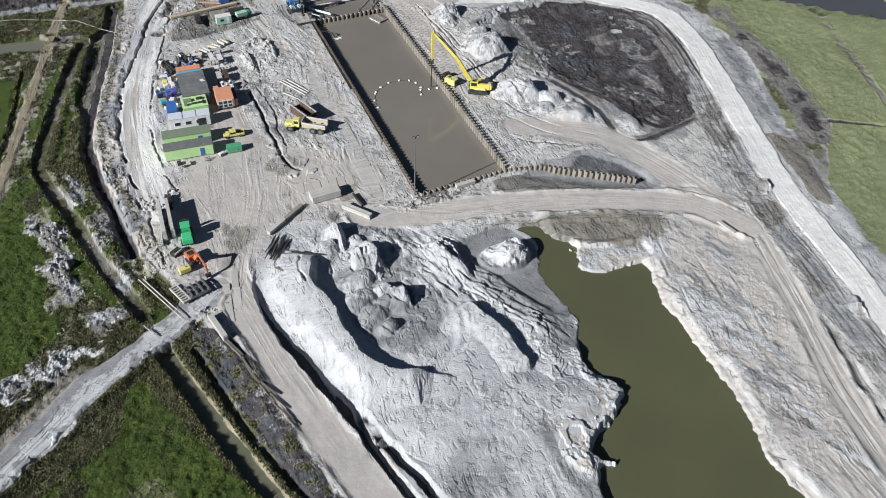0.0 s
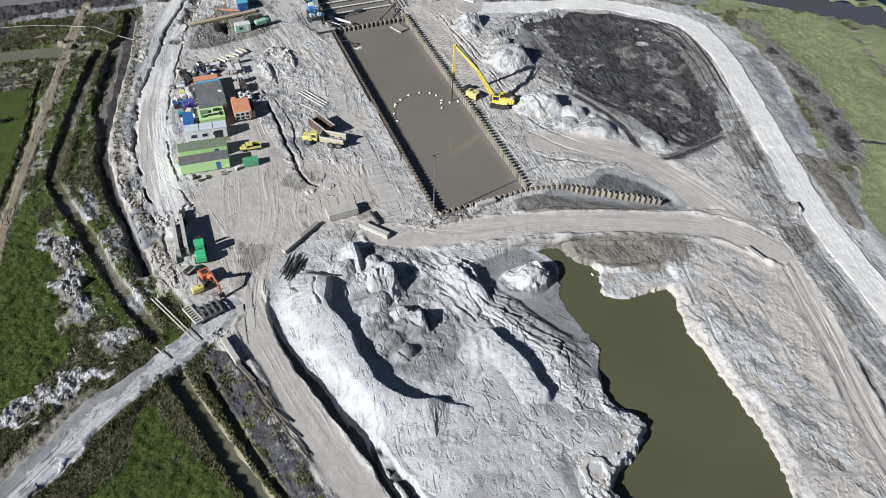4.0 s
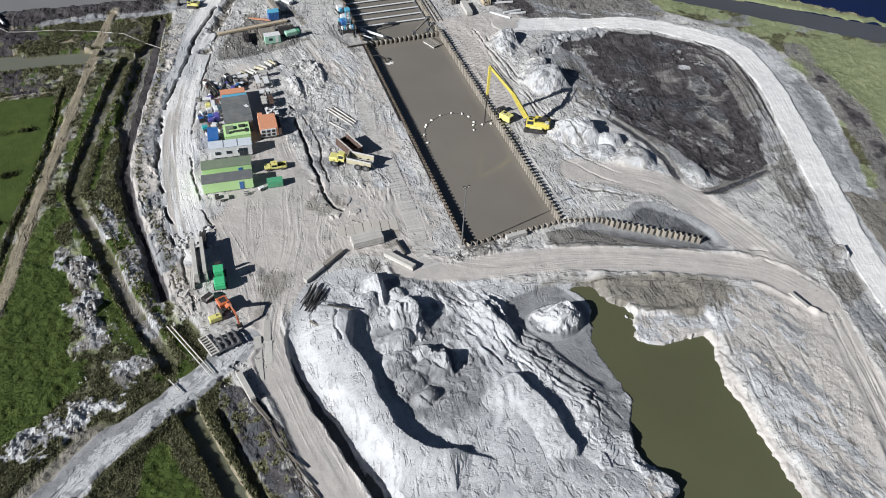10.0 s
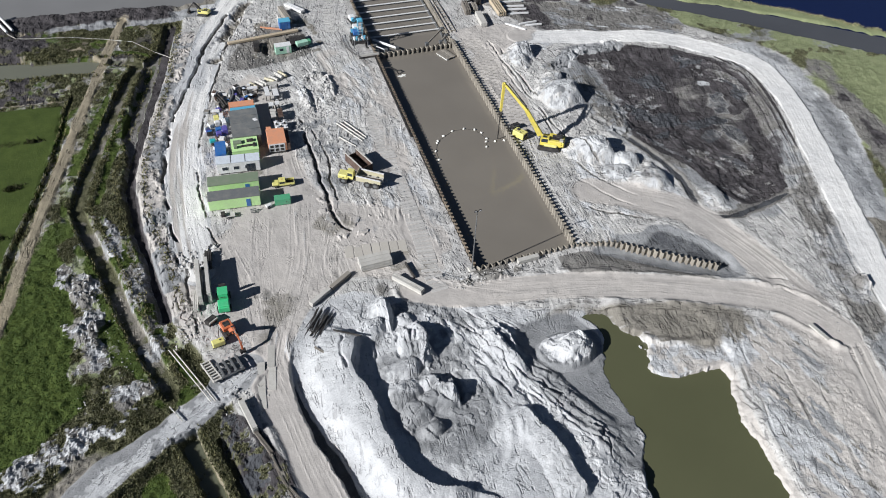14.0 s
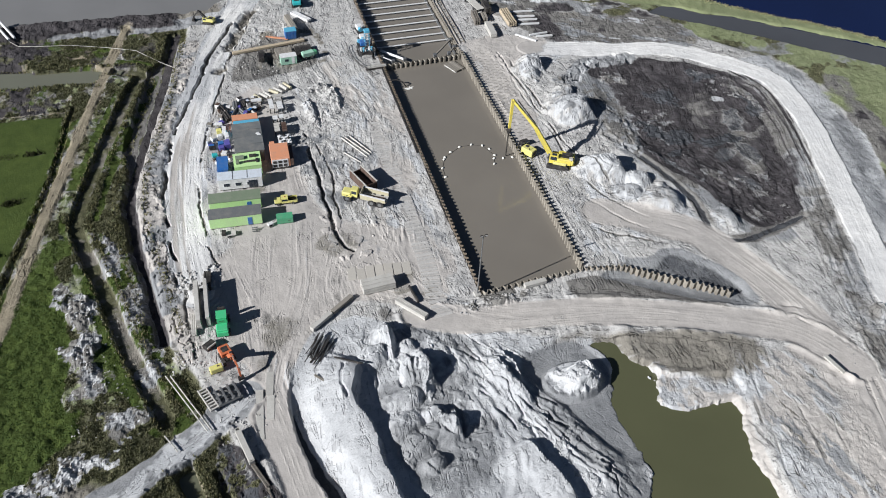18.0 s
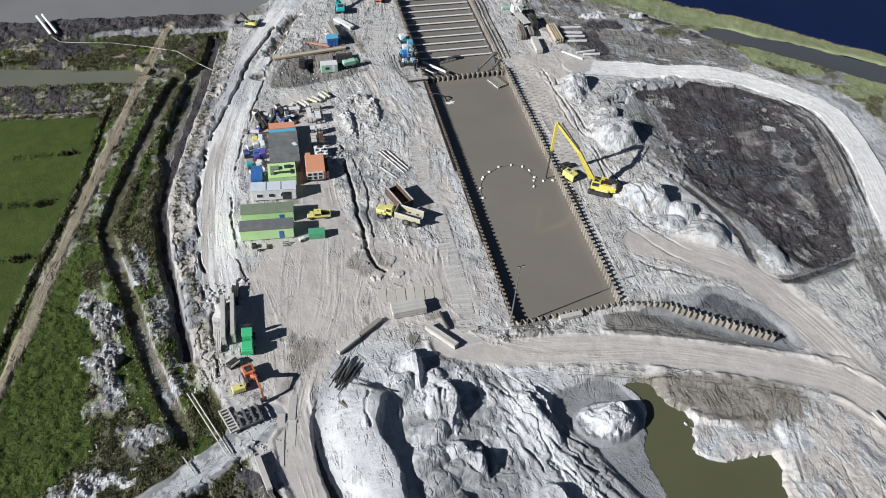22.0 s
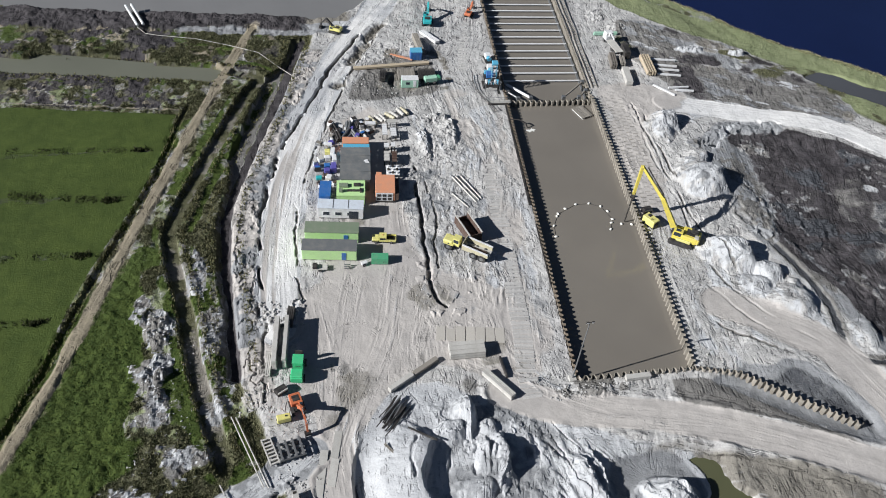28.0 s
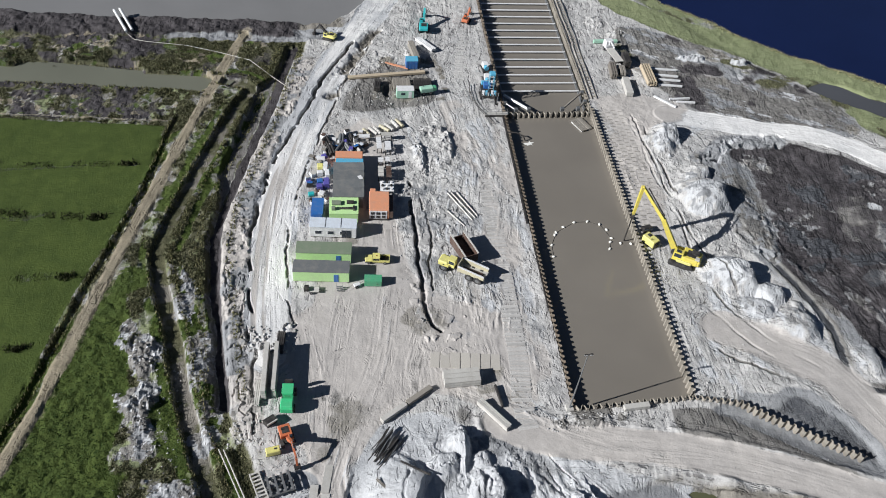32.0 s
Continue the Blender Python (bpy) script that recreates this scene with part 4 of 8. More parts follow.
for on in GROOVES:
    lay("spoil", on * 0.6)
wet = inside(X, Y, [(2, -17), (12, -17), (15, -26), (13, -40), (9, -55), (4, -48), (0, -36), (-1, -26)]) + 2 * rough
lay("silt", smooth(wet, -2, 3.0) * 0.85)
inner_yard = inside(X, Y, [(-29, -10), (-22, -8), (-14, -10), (-10, -16), (-9, -32), (-16, -42), (-26, -42), (-29, -34), (-30, -20)]) + 3 * rough
lay("silt", smooth(inner_yard, -1, 4) * np.clip(0.38 + 1.0 * fbm(X, Y, 5, 4, 394, 0.65), 0, 0.7))
wet = inside(X, Y, [(-25, -38), (-22, -30), (-16, -32), (-10, -33), (-9, -42), (-16, -45), (-23, -45)]) + 2 * rough
lay("silt", np.clip(smooth(wet + 9 * fbm(X, Y, 7, 4, 305), -5, 8.0) * 0.26, 0, 0.26))
wet = inside(X, Y, [(-27, -61), (-18, -63), (-6, -66), (0, -74), (-6, -92), (-24, -92), (-32, -80), (-31, -66)]) + 3 * rough
lay("silt", smooth(wet, -7, 9.0) * (0.32 + 0.5 * fbm(X, Y, 12, 5, 371) + 0.5 * value_noise(np.arctan2(X + 10, -Y - 30) * 14, np.hypot(X + 10, Y + 30) * 0.06, 1.0, 372)))
wet = inside(X, Y, [(34, 0), (46, -4), (56, -14), (54, -22), (44, -19), (30, -10), (25, -4)]) + 2 * rough
lay("silt", smooth(wet, 0, 2.0))
Z -= 0.9 * smooth(wet, 0, 4)
bank = inside(X, Y, [(5, -58.5), (10.6, -64.5), (10.4, -68), (5, -71.5), (1, -72), (-3, -77), (-7, -79), (-8.5, -73), (-6, -68), (0, -67), (3, -66)]) + 1.5 * rough
Z = np.where(bank > -0.3, np.maximum(Z, smooth(bank, -0.3, 1.6) * (0.35 + 0.5 * fbm(X, Y, 5, 3, 306)) + (bank > 0) * 0.35 * ridged(1.6, 307, 3)), Z)
lay("buff", smooth(bank, -0.5, 1.2) * (0.45 + 0.9 * fbm(X, Y, 3, 3, 308)))
lay("sand", smooth(bank, -0.5, 1.2) * (0.4 + 1.4 * fbm(X, Y, 1.6, 3, 310)))
crust(smooth(bank, 0, 1), 0.45, 1.8, 309, 0.1)
beach = inside(X, Y, [(0, -17), (12, -15.5), (16.5, -24), (15, -36), (13.5, -46), (9, -44), (4, -33), (-0.5, -24)]) + 1.5 * rough
beach = smooth(beach, -0.5, 2.0) * smooth(np.hypot((X - 8) / 6.2, (Y + 26) / 4.4), 0.85, 1.1)
Z = Z * (1 - beach) + beach * (-1.0 + 0.15 * rough + 0.6 * smooth(6 - X, 0, 9))
lay("silt", beach * 0.85)
lay("sand", (1 - smooth(np.hypot((X - 8.5) / 6, (Y + 25.6) / 4.4) + 0.5 * fbm(X, Y, 3, 3, 443), 0.8, 1.05)) * 0.9)
# pond with its shallow edges
rim = inside(X, Y, POND)
lay("buff", smooth(rim, -2.4, -0.8) * smooth(X - 23, 0, 4) * 0.7)
g = rim + 0.9 * fbm(X, Y, 4, 3, 61) + 0.6 * fbm(X, Y, 1.3, 3, 62)
east_rim = smooth(g, -3.2, -0.4) * smooth(X - 22, 0, 4) * smooth(-39 - Y, 0, 4)
Z = Z * (1 - east_rim) + east_rim * np.minimum(Z, -0.95 + 0.3 * fbm(X, Y, 1.6, 3, 601))
shore = smooth(g, -9, -0.3) * smooth(23 - X, 0, 3) * smooth(Y + 56, 0, 5) * smooth(-15 - Y, 0, 3) * smooth(np.hypot((X - 8) / 7, (Y + 26) / 5.5), 0.9, 1.3)
Z = Z * (1 - 0.85 * shore) - 1.25 * shore
Z = np.where(g > -2.0, Z * (1 - smooth(g, -0.7, 1.0)) - 3.0 * smooth(g, -0.7, 1.0), Z)
g = inside(X, Y, [(22.6, -29.4), (26.6, -31.2), (31.0, -32.6), (37.0, -34.4), (37.4, -38.6), (34.6, -39.6), (30.6, -38.8), (24.2, -38.4), (21.4, -35.6), (22.6, -32.6)]) + 0.9 * fbm(X, Y, 2.4, 4, 571, 0.6)
lobe = smooth(g, -0.6, 0.5)
Z = Z * (1 - lobe) + lobe * (-0.8 + 0.3 * fbm(X, Y, 2.2, 4, 572, 0.6))
lay("buff", lobe * 0.5)
lay("sand", lobe * np.clip(0.55 + 1.2 * fbm(X, Y, 2.0, 4, 576, 0.65), 0, 0.9))
g = inside(X, Y, [(17, -18.2), (24, -20.8), (31, -23.5), (38, -27), (37, -33), (31, -31.4), (26.4, -30.2), (23.2, -27.4), (21, -23.6), (19, -20.8)]) + 1.2 * fbm(X, Y, 3.0, 4, 573)
lay("mud", smooth(g, -0.8, 1.0) * np.clip(0.75 + 0.9 * fbm(X + 0.8 * Y, 2.4 * Y, 4, 4, 574, 0.65), 0, 1))
Z = Z - 0.5 * smooth(g, -0.8, 1.2) * (1 + 0.5 * fbm(X, Y, 3, 3, 575))
# peat pit
g = inside(X, Y, PEAT) + 2.5 * rough
lay("silt", smooth(g, -7, -3) * (X < 75) * 0.6)
lay("spoil", smooth(g, -5, -1) * (X < 75) * np.clip(0.4 + 1.4 * fbm(X, Y, 5, 4, 458, 0.65), 0, 0.8))

lay("peat", smooth(g, -1.5, 1.5))
Z -= 1.2 * smooth(g, -1, 6)
pit = smooth(g, 0, 3)
torn = pit * smooth(fbm(X, Y, 17, 4, 611, 0.55), -0.12, 0.15)
Z += pit * (0.18 * fbm(X, Y, 4.5, 4, 63) + 0.30 * slumps(15.0, 64, 3)) + torn * (0.20 * ridged(2.4, 65) + 0.3 * slumps(4.0, 612, 4))
west_part = smooth(72 - X + 6 * fbm(X, Y, 9, 4, 613), 0, 12)
lay("spoil", pit * np.clip(2.0 * fbm(X + 0.3 * Y, 1.6 * Y, 13, 5, 331, 0.6) - 0.15, 0, 0.5))
lay("silt", pit * west_part * np.clip(0.28 + 2.0 * fbm(1.3 * X + 0.6 * Y, Y, 8, 5, 384, 0.7), 0, 0.7))
lay("spoil", pit * (1 - west_part) * smooth(inside(X, Y, [(78, 50), (88, 52), (92, 42), (90, 26), (84, 12), (78, 14), (80, 30), (76, 40)]) + 5 * fbm(X, Y, 9, 4, 614), 0, 3) * 0.55)
lay("mud", smooth(g, 1, 4) * np.clip(2.0 * fbm(X, Y, 14, 4, 383, 0.6) - 0.4, 0, 0.35))
crust(torn, 0.35, 2.0, 332, 0.16)
for k, (x, y, rx, ry) in enumerate(((70, 33, 5, 3.4), (79, 29.6, 6, 2.0), (75.4, 51, 4, 5), (65, 39, 3, 4), (66, 28.6, 4, 2), (92, 58, 5, 4), (97, 40, 3, 8))):
    blot = 1 - smooth(np.hypot((X - x) / rx, (Y - y) / ry) + 1.1 * fbm(X, Y, 4, 5, 730 + k, 0.65), 0.5, 1.0)
    lay("wet", pit * blot * 0.8)
    Z = Z + pit * blot * 0.35 * ridged(1.8, 740)
for k, (x, y, rx, ry) in enumerate(((88.5, 38, 4.4, 6), (77, 23.6, 3.4, 3), (76.6, 12, 3.2, 7), (84, 22, 3, 5))):
    blot = 1 - smooth(np.hypot((X - x) / rx, (Y - y) / ry) + 0.9 * fbm(X, Y, 6, 4, 750 + k, 0.6), 0.6, 1.0)
    lay("wet", pit * blot * 0.5)
    lay("silt", pit * blot * 0.10)
lay("silt", torn * smooth(fbm(X, Y, 2.2, 4, 615, 0.7), 0.18, 0.32) * 0.45)
# swept wheel tracks round its east side, furrows in its south-west
d, s, run, total = along(X, Y, [(92, 63.5), (99.5, 56), (102.8, 47), (102.4, 38), (98.6, 27), (92.8, 14), (85, 1), (78, -12), (72, -26), (66, -44)])
arcs = value_noise(s + 1.2 * fbm(X, Y, 22, 3, 616), run * 0.02, 0.7, 617) + 0.6 * value_noise(s, run * 0.03, 0.33, 618)
on = (1 - smooth(d, 3.5, 7.0)) * np.clip(0.75 + 1.0 * fbm(X, Y, 12, 3, 619), 0, 1)
Z = Z + 0.16 * on * arcs
lay("spoil", on * np.clip(1.6 * arcs - 0.1, 0, 0.6))
lay("peat", on * np.clip(-1.8 * arcs - 0.05, 0, 0.75) * (0.2 + 0.8 * smooth(Y, -4, 14)))
swept = smooth(inside(X, Y, [(63, 30), (74, 26), (82, 10), (80, 0), (70, -2), (65, 6), (62, 18)]), 0, 4)
comb_ = value_noise(X * 0.93 + Y * 0.36 + 2.0 * fbm(X, Y, 12, 3, 620), (Y * 0.93 - X * 0.36) * 0.05, 0.75, 621)
Z = Z + 0.25 * swept * comb_
lay("spoil", swept * np.clip(1.5 * comb_ - 0.05, 0, 0.55))
lay("sand", (1 - smooth(np.hypot((X - 89.6) / 2.2, (Y - 45.6) / 1.6) + 0.8 * fbm(X, Y, 2, 3, 68), 0.5, 1.0)) * 0.9)
d = along(X, Y, [(52, 40), (56.4, 26), (59.2, 12.6), (57.9, 4), (57.2, -1.4), (62.4, -4.2), (71.2, -3.4), (80.7, -2)])[0] + 0.6 * fbm(X, Y, 3, 3, 69)
Z -= 0.4 * (1 - smooth(d, 0.4, 1.2))
lay("spoil", (1 - smooth(d, 0.7, 2.4)) * 0.6)
lay("wet", (1 - smooth(d, 0.3, 1.0)) * 0.6)
d = along(X, Y, [(116, 44), (114.5, 33), (119.6, 22), (117, 10), (113, -2), (108.6, -12), (102, -22)])[0] + 2.2 * fbm(X, Y, 5, 4, 395, 0.6)
lay("spoil", (1 - smooth(d, 1.2, 3.6)) * 0.5)
lay("wet", (1 - smooth(d, 0.2, 2.0)) * 0.35)
for line, half, kind in MEADOW_LINES:
    broad = kind == "spoil"
    d = along(X, Y, line)[0] + (4.5 if broad else 0.5) * fbm(X, Y, 6 if broad else 4, 4, 484, 0.65)
    Z = Z - (0.1 if broad else 0.35) * (1 - smooth(d, half * 0.5, half))
    lay(kind, (1 - smooth(d, half * 0.4, half * 1.3)) * (0.55 if broad else 0.85))
d = along(X, Y, [(128, 42), (123.6, 28), (119.4, 9), (113, -8), (106, -22)])[0] + 3.0 * fbm(X, Y, 8, 4, 694, 0.6)
lay("spoil", (1 - smooth(d, 2.0, 6.5)) * 0.75)
lay("peat", (1 - smooth(d, 0.5, 3.5)) * np.clip(0.35 + 1.2 * fbm(X, Y, 5, 4, 695, 0.65), 0, 0.6))
# roads
road(HAUL, 3.5, "pale", 0.03, 0.25, 0.7, 0.12, 0.5)
d, s, run, total = along(X, Y, HAUL)
head = (1 - smooth(X, 52, 66)) * (d < 7)
lay("sand", head * np.clip(0.5 + 1.0 * fbm(X, Y, 4, 4, 714, 0.6), 0, 0.9))
lay("silt", head * np.clip(0.15 + 1.4 * fbm(X, Y, 5, 4, 715, 0.6), 0, 0.5))
bench = smooth(s, 3.2, 4.2) * (1 - smooth(s, 10, 14)) * (Y < 60)
lay("sand", bench * 0.6)
lay("silt", bench * np.clip(0.22 + 1.0 * fbm(X, Y, 8, 4, 381, 0.65), 0, 0.6) * smooth(s, 4, 9))
rutted = smooth(-s, 3.6, 4.6) * (1 - smooth(-s, 10, 13)) * smooth(56 - Y, 0, 12)
Z = Z - 0.14 * rutted * np.clip(np.abs(value_noise(s + 1.5 * fbm(X, Y, 20, 2, 92), run * 0.03, 0.8, 94)) * 4, 0, 1)
lay("silt", rutted * 0.5)
lay("spoil", rutted * np.clip(0.35 + 1.2 * fbm(X, Y, 7, 4, 692, 0.6), 0, 0.6))
g = inside(X, Y, [(92.4, -15), (97.4, -19.4), (98, -25), (92, -34), (86.4, -44), (84.8, -38), (88.6, -28)]) + 1.2 * fbm(X, Y, 4, 3, 586)
lay("mud", smooth(g, -1, 1) * 0.8)
lay("peat", rutted * smooth(value_noise(s + 1.0 * fbm(X, Y, 18, 2, 98), run * 0.02, 0.6, 99), 0.0, 0.16) * (0.15 + 0.45 * smooth(Y, 0, 20)))
LANE_U, LANE_V = np.where(rutted > 0.3, s, LANE_U), np.where(rutted > 0.3, run, LANE_V)
g = inside(X, Y, [(2, -15), (14, -15), (24, -19), (34, -22), (47, -29), (46, -36), (36, -37), (30, -34), (26, -26), (16, -18), (6, -18)]) + 2 * rough
lay("mud", smooth(g, -2, 3) * 0.6)
g = inside(X, Y, [(18, -3), (26, -4), (33, -8), (46, -19), (50, -22.5), (44, -20), (36, -15), (24, -11), (18, -8)]) + rough
lay("spoil", smooth(g, -0.5, 1.0) * 0.8)
for x, y, rx, ry in ((-39, 4.4, 5, 2.6), (-20.6, 1.0, 2.6, 3.0), (-30, 26, 5, 2)):
    lay("spoil", (1 - smooth(np.hypot((X - x) / rx, (Y - y) / ry) + 0.9 * fbm(X, Y, 4, 3, 93), 0.4, 1.1)) * 0.45)
lay("spoil", smooth(inside(X, Y, [(-34, 91), (-30, 103), (-20, 110), (-10, 106), (-10, 94), (-20, 90)]) + 2 * rough, -1, 2) * 0.7)
for outline, kind in (([(26, 6), (30, 1), (40, 2), (50, -2), (58, 0), (60, 8), (55, 20), (50, 30), (42, 34), (36, 26), (30, 18)], "sand"), ([(38, -30), (48, -33), (40, -44), (35, -60), (31, -80), (34, -44)], "sand"), ([(-12, 18), (-1, 18), (4, 60), (5, 84), (-3, 84), (-10, 50)], "silt"), ([(-12, 18), (-1, 18), (4, 60), (5, 84), (-3, 84), (-10, 50)], "sand"), ([(28, 34), (34, 40), (40, 60), (42, 78), (54, 79), (56, 87), (44, 92), (33, 92), (31, 84), (28, 60)], "buff")):
    g = inside(X, Y, outline) + 6 * fbm(X, Y, 7, 4, 96 if kind != "silt" else 95)
    lay(kind, smooth(g, -2.5, 2.5) * (0.8 if kind == "buff" else 0.16 + 1.0 * fbm(1.8 * X, 0.5 * Y, 4, 4, 351, 0.7)))
road(MID_N, 4.4, "buff", 0.05, 0.0, 3.0)
strip_e = inside(X, Y, [(52, -33), (60, -36), (62, -44), (56, -60), (50, -76), (42, -96), (34, -100), (39.7, -83.5), (45.5, -68.4), (48.5, -57.1), (53, -43)]) + 2.5 * fbm(X, Y, 6, 4, 581)
lay("buff", smooth(strip_e, -1.5, 1.5) * np.clip(0.75 + 0.8 * fbm(X + 0.4 * Y, 0.5 * Y, 6, 4, 582, 0.65), 0, 1))
road(EAST_LEG, 2.9, "buff", 0.12, 0.0, 1.4, 0.15)
d, s, run, total = along(X, Y, EAST_LEG)
groove = (1 - smooth(np.abs(np.abs(s) - 1.0) + 0.5 * fbm(X, Y, 6, 3, 583), 0.15, 0.5)) * (d < 3)
Z = Z - 0.16 * groove
lay("spoil", groove * 0.5)
brow = np.exp(-(((s - 4.4 - 1.6 * fbm(X, Y, 9, 3, 584)) / 0.9) ** 2)) * np.clip(3.0 * fbm(X, Y, 8, 3, 585) + 0.1, 0, 1)
Z = Z - 0.9 * brow
lay("spoil", brow * 0.5)
road(MID, 3.5, "buff", 0.04, 0.1, 1.2, 0.45, 0.7)
road(LEFT_ROAD, 4.4, "sand", 0.05, 0.05, 1.2, 0.1)
d, s, run, total = along(X, Y, LEFT_ROAD)
lay("sand", (1 - smooth(d, 3.4, 4.2)) * smooth(Y, 50, 80) * 0.5)
lay("pale", (1 - smooth(d, 3.4, 4.2)) * np.clip(0.35 + 1.0 * fbm(s, run * 0.2, 5, 3, 723), 0, 0.7))
lay("buff", (1 - smooth(d, 3.5, 4.5)) * (1 - 0.7 * smooth(Y, 60, 90)) * np.clip(0.2 + 1.4 * fbm(s * 2.0, run * 0.1, 3.4, 4, 493, 0.7), 0, 0.8))
lay("silt", (1 - smooth(d, 3.5, 4.5)) * np.clip(2.6 * fbm(s * 2.2, run * 0.12, 3.0, 4, 385, 0.7) - 0.2, 0, 0.25))
road(SOUTH_ROAD, 3.4, "buff", 0.08, 0.0, 1.2, 0.25)
d, s, run, total = along(X, Y, HEAP_DITCH)
s = s + 0.5 * fbm(X, Y, 3.0, 3, 3)
late = smooth(run, 40, 47)
girth = 0.4 + 0.8 * smooth(run, 10, 28) - 0.6 * late
cut = smooth(s + girth, -0.4, 0.3) * (1 - smooth(s, girth + 0.2, girth + 4.6 - 4.0 * late)) * smooth(run, 0, 8) * (d < 8)
Z = np.where(cut > 0, np.minimum(Z, Z * (1 - cut) + cut * (-1.2 - 0.6 * smooth(run, 8, 30))), Z)
# wet floor, its dark colour also standing for the road bank's shade
lay("wet", smooth(s + girth, 0, 0.4) * (1 - smooth(s, girth * 0.3, girth + 0.2)) * smooth(run, 4, 12) * 0.8 * (d < 8))
d, s, run, total = along(X, Y, [(-36.6, -47.8), (-35.6, -51.0), (-33.8, -59.5), (-32.5, -64.2), (-31.4, -68.2), (-27.4, -82)])
s = s + 0.7 * fbm(X, Y, 2.4, 3, 304)
cut = smooth(s, -1.0, -0.6) * (1 - smooth(s, 0.6, 1.6)) * smooth(run, 0, 3) * np.clip(0.9 + 1.2 * fbm(X, Y, 4, 2, 303), 0, 1) * (d < 4)
Z = Z - 2.0 * cut
# trench floor: wet soil, with the trench's own shade in its dark colour
lay("wet", cut * (1 - smooth(np.abs(s), 0.4, 0.8)) * 0.8)
d, s, run, total = along(X, Y, WHITE_ROAD)
verge = smooth(s * -1, 2.5, 4.0) * (1 - smooth(-s, 5.5, 8.5)) * smooth(run, 22, 32)
lay("mud", verge * 0.8)
Z = Z - 0.5 * verge
road(WHITE_ROAD, 3.0, "silt", 0.10, -0.3, 1.6, 0.35)
worn_side = (1 - smooth(np.abs(s - 0.9 * smooth(run, 14, 30)) + 1.6 * fbm(X, Y, 3.5, 4, 311, 0.7), 1.2, 3.0))
lay("sand", worn_side * np.clip(0.85 + 0.9 * fbm(X, Y, 2.4, 4, 312, 0.7), 0, 0.95))
crust((1 - smooth(np.abs(s - 2.8), 0.6, 1.8)) * (run > 4), 0.35, 1.4, 313, 0.05)
g = inside(X, Y, [(-50, 27), (-44, 33), (-38, 60), (-36, 82), (-26, 84), (-26, 50), (-22, 30), (-9, 22), (-6, 2), (-14, 0), (-24, 6), (-34, 3), (-44, -8), (-50, 0)]) + 2 * rough
lay("buff", smooth(g, -1.5, 1.5) * 0.85)
flat = smooth(g, 0, 3)
Z = Z * (1 - flat) + flat * (0.03 + 0.10 * rough + 0.05 * tracks + 0.03 * clods)
# wheel tracks that swing across the yard, and damp patches
for k, line in enumerate(([(-38, 32), (-42, 14), (-44, -4), (-42, -24), (-39, -48)], [(-29, 34), (-34, 14), (-41, 0), (-46, -12)], [(-11, 42), (-13, 20), (-10, 4), (0, -8), (16, -12)], [(-20, 32), (-28, 14), (-30, 4)], [(-25, 30), (-24, 12), (-12, 2), (6, -9), (28, -15), (46, -24)], [(-48, 26), (-46, 8), (-47, -8), (-46, -20)])):
    d, s, run, total = along(X, Y, line)
    lanes = value_noise(s + 0.6 * fbm(X, Y, 9, 2, 411), run * 0.03, 0.55, 412 + k) + 0.8 * value_noise(s, run * 0.05, 0.3, 420 + k)
    on = (1 - smooth(d, 1.6, 3.4)) * smooth(run, 0, 5) * smooth(total - run, 0, 5) * np.clip(0.7 + 1.6 * fbm(X, Y, 8, 3, 430 + k), 0, 1)
    lay("sand", on * np.clip(1.6 * lanes - 0.15, 0, 0.5))
    lay("spoil", on * np.clip(-1.5 * lanes - 0.25, 0, 0.4))
    Z = Z + on * 0.07 * lanes
lay("mud", smooth(inside(X, Y, [(-27, 94), (-8, 92.5), (-5, 104), (-8, 114), (-22, 112)]) + 2 * rough, -1, 2) * np.clip(0.36 + 1.2 * fbm(X, Y, 5, 4, 457, 0.65), 0, 0.75))
floor_ = smooth(inside(X, Y, [(-50, 27), (-38, 60), (-26, 60), (-22, 30), (-9, 22), (-6, 2), (-14, 0), (-34, 3), (-46, -16), (-50, 0)]), 0, 4)
lay("mud", floor_ * np.clip(1.7 * fbm(X, Y, 10, 4, 440, 0.6) - 0.35, 0, 0.4))
lay("spoil", floor_ * np.clip(2.2 * fbm(X, Y, 6, 4, 441, 0.65) - 0.8, 0, 0.4))
g = smooth(inside(X, Y, [(-21, 20), (-10, 17), (-3, 30), (1, 60), (3, 86), (-8, 92), (-20, 88), (-21, 60)]) + 3 * rough, 0, 4)
wavy = bent * 1.1 + 2.2 * fbm(X, Y, 14, 3, 401)
furrow = value_noise(wavy, Y * 0.10, 0.75, 402) + 0.7 * value_noise(wavy, Y * 0.2, 0.36, 403)
Z = Z + g * 0.15 * furrow * np.clip(0.6 + 2.0 * fbm(X, Y, 9, 2, 404), 0.1, 1.4)
lay("sand", g * np.clip(0.05 + 1.3 * furrow * (0.5 + fbm(X, Y, 7, 3, 405)), 0, 0.6))
crust(g * smooth(-6 - X, 0, 6), 0.22, 1.5, 406, 0.16)
g = smooth(inside(X, Y, [(-25.5, 64), (-25.5, 18), (-16, 16), (-12.5, 28), (-15, 44), (-13, 62)]) + 3 * rough, -1, 2.5)
lay("silt", g * np.clip(0.15 + 1.3 * fbm(X, Y, 6, 4, 451, 0.65), 0, 0.6))
crust(g, 0.28, 1.6, 452, 0.12)
g = inside(X, Y, [(37, -4), (44, -2), (50, -7), (54, -15), (53, -19), (49, -15.5), (44, -11), (37, -6.2)]) + 1.2 * rough
lay("silt", smooth(g, -1.6, 0.6) * 0.95)
lay("wet", smooth(g, 0.2, 1.6) * 0.45)
